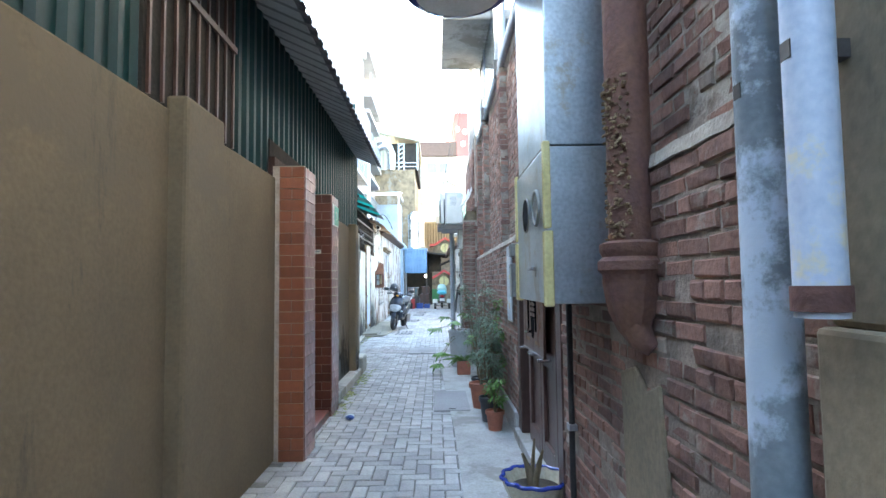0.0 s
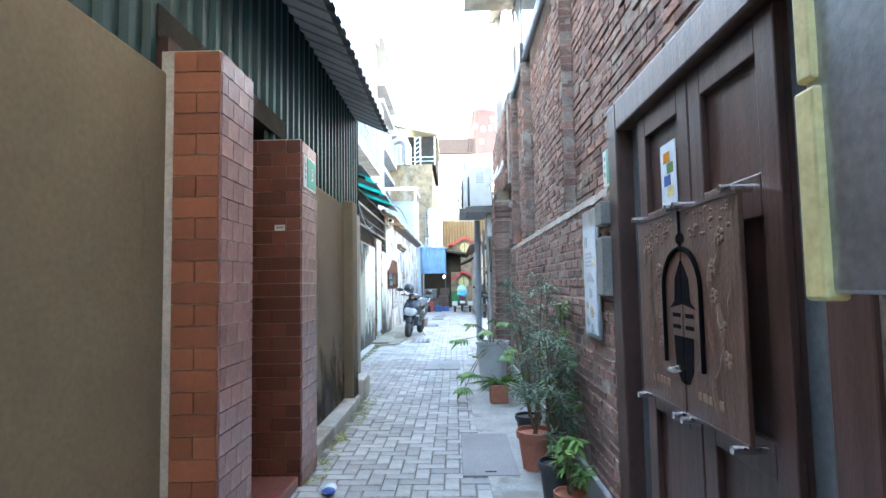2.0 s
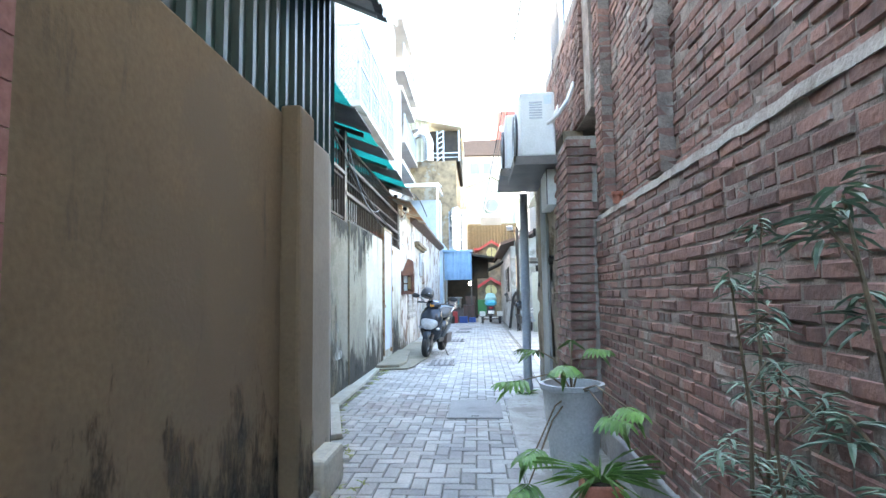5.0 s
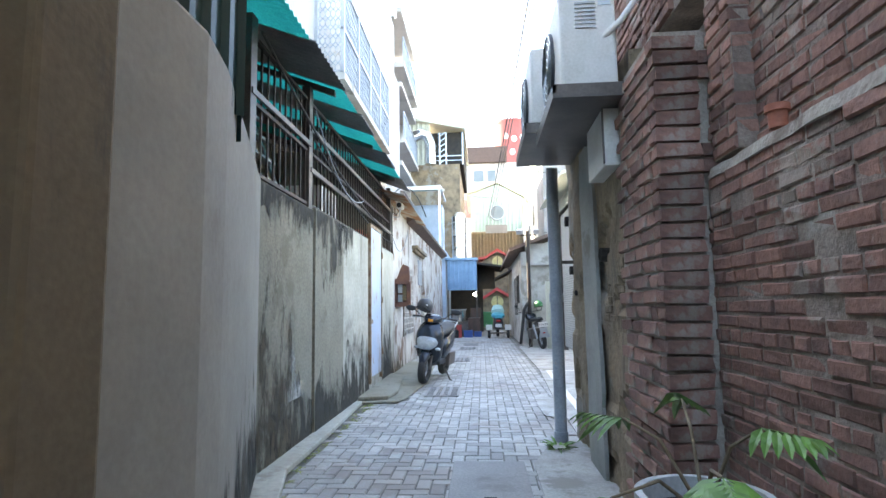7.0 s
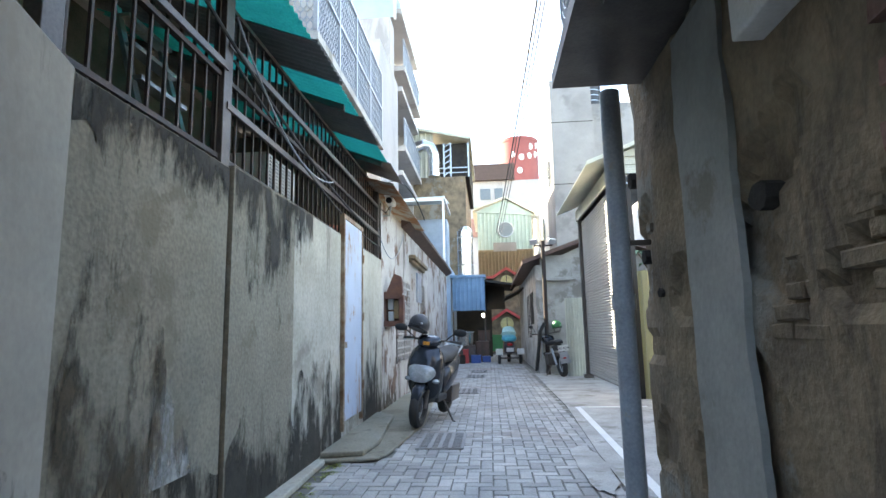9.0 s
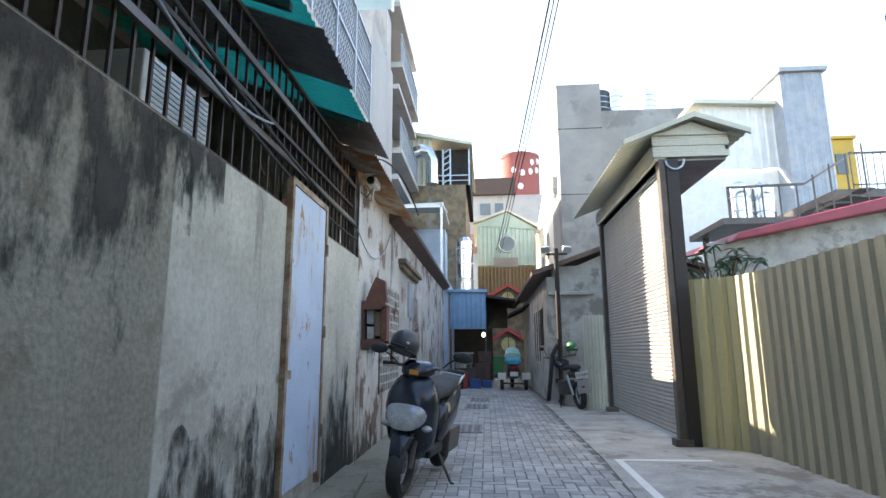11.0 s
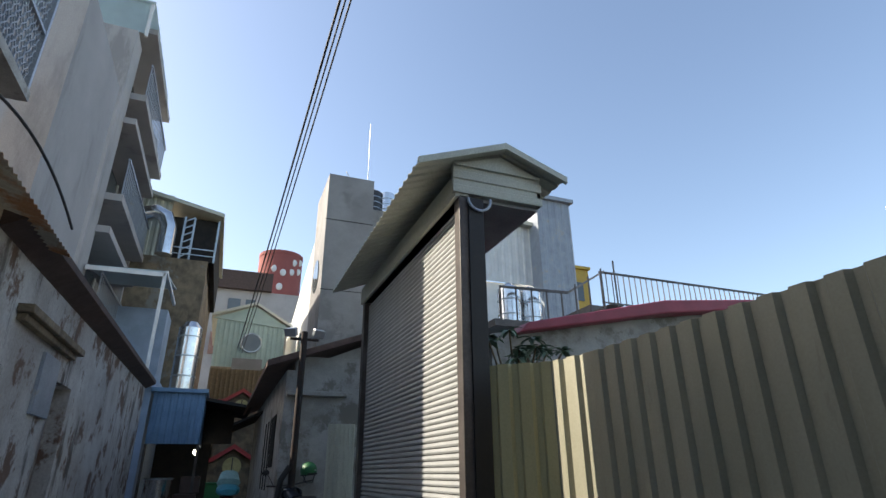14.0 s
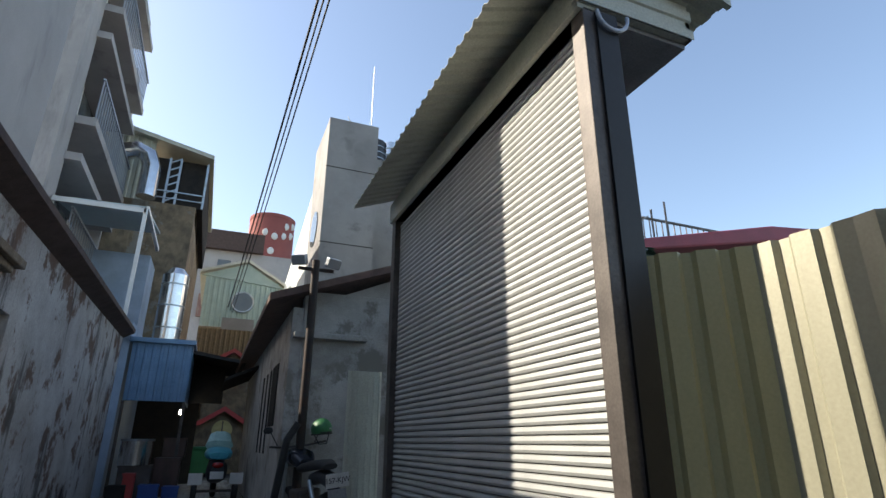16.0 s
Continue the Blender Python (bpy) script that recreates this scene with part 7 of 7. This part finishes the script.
for y in (15.6, 16.1, 16.5):
    fp = thing("yard_pot", "terracotta pot with dry twigs behind the bars", "pot")
    part("pot", G().lathe((-2.2, y, 2.22), [(0.08, 0), (0.11, 0.18), (0.12, 0.18), (0.12, 0.22), (0.1, 0.22)], 18), M_POT, fp, smooth=True)
    tw_ = G()
    for k in range(9):
        tw_.tube([(-2.2, y, 2.4), (-2.2 + rng.uniform(-0.15, 0.15), y + rng.uniform(-0.2, 0.2), 2.4 + rng.uniform(0.15, 0.4))], 0.005, 5)
    part("twigs", tw_, M_STEM, fp)
wall("yard_shelf", G().box(-2.4, 15.4, 2.14, -2.1, 16.8, 2.22), M_CONC, "wall top shelf in the yard", category="shelf")
for y in (10.5, 12.4, 14.3, 16.2):
    tagged(link("awning_beam", G().prism([(-1.68, y, 3.41), (-4.1, y, 4.34), (-4.1, y, 4.28), (-1.68, y, 3.35)], (0, 0.05, 0)), M_DARKSTEEL), "dark steel beam under the awning", "beam", "awning beams", "structure")

# ---- details of the right side, far ----
lp = thing("lamp_pole", "dark steel pole with two flood lamps", "flood lamp")
part("pole", G().cyl((1.15, 23.55, 0.012), (1.15, 23.55, 3.45), 0.055, n=14), M_BLACKIRON, lp, smooth=True)
part("cross_arm", G().box(0.92, 23.53, 3.3, 1.4, 23.57, 3.34), M_BLACKIRON, lp)
for x, a in ((1.38, 20), (0.92, -30)):
    part("flood_lamp", G().box(-0.1, -0.05, -0.07, 0.1, 0.05, 0.07), M_SCOOTS, lp, bevel=0.01, at=pose(x, 23.5, 3.42, 25, 0, a))
part("hose", G().tube([(1.1, 23.5, 1.3), (0.98, 23.5, 1.1), (0.92, 23.55, 0.6), (0.86, 23.6, 0.1)], 0.045, 8), M_BLACK, lp, smooth=True)
wall("parapet_old_house", G().box(0.98, 23.78, 2.42, 2.0, 23.92, 2.5), M_CONC, "thin cement coping on the low house", 0.01, "coping")
# Near-black strips on the wall colour in the slots' inner shade.
for y in (25.9, 26.5, 27.1):
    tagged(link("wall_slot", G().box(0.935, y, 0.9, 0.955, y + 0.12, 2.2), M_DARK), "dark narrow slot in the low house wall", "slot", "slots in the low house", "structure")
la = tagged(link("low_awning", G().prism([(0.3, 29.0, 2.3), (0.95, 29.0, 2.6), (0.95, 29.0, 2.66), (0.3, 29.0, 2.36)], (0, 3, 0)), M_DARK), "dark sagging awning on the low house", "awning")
bush = thing("yard_bush", "green leafy bush growing behind the tin fence", "bush")
lv, st = G(), G()
for k in range(26):
    c = Vector((3.0 + rng.uniform(-0.5, 0.7), 19.6 + rng.uniform(-0.5, 0.5), 2.0 + rng.uniform(0.0, 0.75)))
    st.tube([(3.1, 19.6, 0.0), (3.05, 19.6, 1.6), c], 0.012, 5)
    for q in range(12):
        a = rng.uniform(0, 6.28)
        leaves_into(lv, c, (math.cos(a), math.sin(a), rng.uniform(-0.3, 0.7)), rng.uniform(0.1, 0.2), 0.07, 0.5)
part("branches", st, M_STEM, bush)
part("foliage", lv, M_LEAF, bush)["kind"] = "stuff"

# ---- bricks, tiles and pavers ----
def piece(name, mesh_ob, parent, at):
    o = bpy.data.objects.new(name, mesh_ob)
    scene.collection.objects.link(o)
    o.parent = parent
    o.matrix_basis = at


def piece_mesh(name, g, material):
    me = bpy.data.meshes.new(name)
    me.from_pydata(g.v, [], g.f)
    me.materials.append(material)
    return me


def stuff(name, g, material, parent):
    me = piece_mesh(name, g, material)
    o = new(name, me)
    o.parent = parent
    o["kind"] = "stuff"


def chipped(lx, ly, lz, r, j=0.006):
    """A brick with pillowed face and worn corners, centred at its middle."""
    g = G()
    x, y, z = lx / 2, ly / 2, lz / 2
    c = 0.006
    vs = [(x, sy * y, sz * z) for sy in (-1, 1) for sz in (-1, 1)] + [(-x + c, sy * y, sz * z) for sy in (-1, 1) for sz in (-1, 1)] + [(-x, sy * (y - c), sz * (z - c)) for sy in (-1, 1) for sz in (-1, 1)]
    vs = [tuple(q + r.uniform(-j, j) for q in p) for p in vs]
    fs = []
    for a in (0, 4):
        fs += [(a, a + 1, a + 5, a + 4), (a + 3, a + 2, a + 6, a + 7), (a + 2, a, a + 4, a + 6), (a + 1, a + 3, a + 7, a + 5)]
    fs.append((8, 9, 11, 10))
    return g.add(vs, fs)


brng = random.Random(11)
core = bpy.data.objects["wall_brick_core"]
COURSE, LEN = 0.061, 0.188
full = [piece_mesh("brick", chipped(0.1, LEN - 0.012, COURSE - 0.011, brng, 0.0036), M_BRICK) for _ in range(10)]
half = [piece_mesh("brick", chipped(0.1, LEN / 2 - 0.012, COURSE - 0.011, brng, 0.0036), M_BRICK) for _ in range(6)]
rest = G()


def lay(xf, y0, y1, z0, z1, singles, skip=None, out=0.0045, header=False):
    """Courses of bricks whose faces lie near x = xf."""
    k = 0
    z = z0
    while z + COURSE <= z1 + 0.01:
        y = y0 - (LEN / 2 if k % 2 else 0) + brng.uniform(-0.02, 0.02)
        row_half = k % 4 == 2
        while y < y1:
            ln = LEN / 2 if row_half else LEN
            a, b = max(y, y0), min(y + ln, y1)
            mid_y, mid_z = (a + b) / 2, z + COURSE / 2
            x = xf + 0.05 + brng.uniform(-out, out) + (brng.uniform(0.002, 0.008) if brng.random() < 0.1 else 0)
            if b - a > 0.04 and not (skip and skip(mid_y, mid_z)):
                if singles(mid_y, mid_z) and b - a > ln * 0.98:
                    piece("brick", brng.choice(half if row_half else full), core, T((x, mid_y, mid_z)))
                else:
                    src = chipped(0.1, b - a - 0.011, COURSE - 0.011, brng, 0.0036)
                    rest.add([(p[0] + x, p[1] + mid_y, p[2] + mid_z) for p in src.v], src.f)
            y += ln
        z += COURSE
        k += 1


in_door = lambda y, z: 3.1 < y < 4.98 and z < 2.26
lay(0.785, 4.92, 9.75, 0.2, 1.78, lambda y, z: 5.0 < y < 6.9 and z > 0.35)
lay(0.785, -0.6, 3.2, 0.0, 1.78, lambda y, z: False, lambda y, z: 1.85 < y < 2.05 and z < 1.0)
lay(0.885, -0.6, 9.75, 1.85, 3.85, lambda y, z: False, in_door)
for y0 in (6.1, 8.2, 9.45):
    lay(0.80, y0, y0 + 0.24, 1.85, 3.85, lambda y, z: False)
lay(0.76, 10.0, 12.48, 2.76, 3.85, lambda y, z: False)
stuff("brick_courses", rest, M_BRICK, core)
rest = G()
lay(0.6, 10.42, 11.1, 1.1, 1.75, lambda y, z: False, lambda y, z: noise.noise(Vector((4, y * 3, z * 3))) < 0.1)
lay(0.6, 12.0, 12.48, 1.3, 1.75, lambda y, z: False, lambda y, z: noise.noise(Vector((8, y * 4, z * 4))) < 0.15)
stuff("mud_brick_courses", rest, M_PLASTER, bpy.data.objects["wall_plastered"])

butt = tagged(link("brick_buttress", G().prism([(0.552, 9.735, 0), (0.95, 9.735, 0), (0.95, 9.735, 2.5), (0.582, 9.735, 2.5)], (0, 0.665, 0)), M_LEDGE), "broken brick buttress with exposed rubble mortar", "buttress", kind="structure")
RISE = 0.074
along = [piece_mesh("brick", chipped(0.1, 0.208, 0.06, brng, 0.005), M_BRICK) for _ in range(8)]
across = [piece_mesh("brick", chipped(0.2, 0.1, 0.06, brng, 0.006), M_BRICK) for _ in range(8)]
stub = [piece_mesh("brick", chipped(0.1, 0.1, 0.06, brng, 0.007), M_BRICK) for _ in range(6)]
for k in range(33):
    z = 0.07 + k * RISE
    face = 0.54 + 0.03 * k / 33
    wobble = brng.uniform(-0.006, 0.006)
    long_row = k % 2 == 0
    piece("brick", brng.choice(across), butt, T((face + 0.1 + wobble, 9.755, z)))
    if z > 1.72:
        piece("brick", brng.choice(stub if brng.random() < 0.5 else across), butt, T((face + 0.3 + wobble, 9.76, z)))
    y = 9.81 + (0.104 if long_row else 0.052)
    if not long_row:
        piece("brick", brng.choice(stub), butt, T((face + 0.05 + wobble, 9.86, z)))
        y = 9.915 + 0.104
    while y < 10.36:
        piece("brick", brng.choice(along), butt, T((face + 0.05 + brng.uniform(-0.007, 0.007), y, z)))
        y += 0.217

TH, TW_ = 0.0905, 0.2
def tiled_pillar(name, y0, y1, x_back, xf, lab, side_tile):
    p = tagged(link(name, G().box(x_back, y0, 0, xf - 0.005, y1, 2.36), M_JOINT2), lab, "gate pillar", kind="structure")
    side = piece_mesh("tile", G().box(-TW_ / 2 + 0.002, -0.006, 0.002, TW_ / 2 - 0.002, 0.006, TH - 0.002), side_tile)
    short = piece_mesh("tile", G().box(-TW_ / 4 + 0.002, -0.006, 0.002, TW_ / 4 - 0.002, 0.006, TH - 0.002), side_tile)
    face = piece_mesh("tile", G().box(-0.006, -(y1 - y0) / 6 + 0.002, 0.002, 0.006, (y1 - y0) / 6 - 0.002, TH - 0.002), M_TILE2)
    face_h = piece_mesh("tile", G().box(-0.006, -(y1 - y0) / 12 + 0.002, 0.002, 0.006, (y1 - y0) / 12 - 0.002, TH - 0.002), M_TILE2)
    for k in range(26):
        z = k * TH
        x = xf - 0.002
        end_x = x_back
        first_short = k % 2
        while x - 0.04 > end_x:
            w_ = TW_ / 2 if first_short else TW_
            first_short = 0
            if x - w_ < end_x - 0.01:
                w_ = TW_ / 2
            if x - w_ < end_x - 0.01:
                break
            piece("tile", short if w_ < TW_ else side, p, T((x - w_ / 2, y0 - 0.004, z)))
            x -= w_
        n = 3
        tw = (y1 - y0) / n
        if k % 2:
            for i in range(n):
                piece("tile", face, p, T((xf, y0 + tw * (i + 0.5), z)))
        else:
            piece("tile", face_h, p, T((xf, y0 + tw / 4, z)))
            for i in range(n - 1):
                piece("tile", face, p, T((xf, y0 + tw * (i + 1), z)))
            piece("tile", face_h, p, T((xf, y1 - tw / 4, z)))
    return p


M_JOINT2 = mat("pale_tile_grout", (0.5, 0.42, 0.33), (0.4, 0.33, 0.26), 8, 0.9)
tiled_pillar("gate_pillar_near", 4.42, 4.78, -1.26, -1.0, "terracotta tiled gate pillar with purple-brown lane face", M_TILE)
tiled_pillar("gate_pillar_far", 5.86, 6.25, -1.56, -1.06, "terracotta tiled gate pillar, side darkened for recess shade, bearing a house number", M_TILEDARK)
wall("gate_jamb", G().box(-1.85, 4.47, 0, -1.26, 4.83, 2.45), M_GATE, "dark gate jamb", category="jamb")
pl2 = thing("small_plaque", "small pale plaque with grey writing on the tiles", "plaque")
part("plate", G().box(-1.24, 5.842, 1.72, -1.17, 5.852, 1.76), M_WHITEPL, pl2)
part("writing_bar", G().box(-1.23, 5.84, 1.735, -1.18, 5.8425, 1.748), M_INK, pl2)

bed = bpy.data.objects["paving_bed"]
PW = 0.105
flat = lambda lx, ly: G().add([(sx * (lx / 2 - e), sy * (ly / 2 - e), z) for z, e in ((-0.03, 0.002), (-0.006, 0.002), (0.0, 0.007)) for sx, sy in ((-1, -1), (1, -1), (1, 1), (-1, 1))],
                                [(0, 1, 5, 4), (1, 2, 6, 5), (2, 3, 7, 6), (3, 0, 4, 7), (4, 5, 9, 8), (5, 6, 10, 9), (6, 7, 11, 10), (7, 4, 8, 11), (8, 9, 10, 11)])
pav_h, pav_v = flat(2 * PW - 0.006, PW - 0.006), flat(PW - 0.006, 2 * PW - 0.006)
mesh_h, mesh_v = piece_mesh("paver", pav_h, M_PAVER), piece_mesh("paver", pav_v, M_PAVER)
pav_rest = G()


def lane_bounds(y):
    left = -1.24 if y < 6.5 else -1.1 if y < 8.5 else -1.18 if y < 9.2 else -1.18 - 0.28 * (y - 9.2) if y < 11.1 else -1.72 if y < 14.3 else -1.28 if y < 19.5 else -1.9
    right = 0.36 if y < 5 else 0.3 if y < 8 else 0.26 if y < 11.6 else 0.26 + 0.3 * (y - 11.6) if y < 13.2 else 0.74
    return left, right


for iy in range(-10, int(35 / PW)):
    for ix in range(-20, 9):
        c = (ix + iy) % 4
        if c not in (0, 2):
            continue
        x = (ix + (1 if c == 0 else 0.5)) * PW
        y = (iy + (0.5 if c == 0 else 1)) * PW
        lo, hi = lane_bounds(y)
        if not lo < x < hi:
            continue
        tilt = pose(x, y, brng.uniform(-0.004, 0.001), brng.uniform(-0.8, 0.8), brng.uniform(-0.8, 0.8), brng.uniform(-1, 1))
        if 4.6 < y < 7.9:
            piece("paver", mesh_h if c == 0 else mesh_v, bed, tilt)
        else:
            src = pav_h if c == 0 else pav_v
            pav_rest.add([tilt @ Vector(p) for p in src.v], src.f)
stuff("paver_field", pav_rest, M_PAVER, bed)
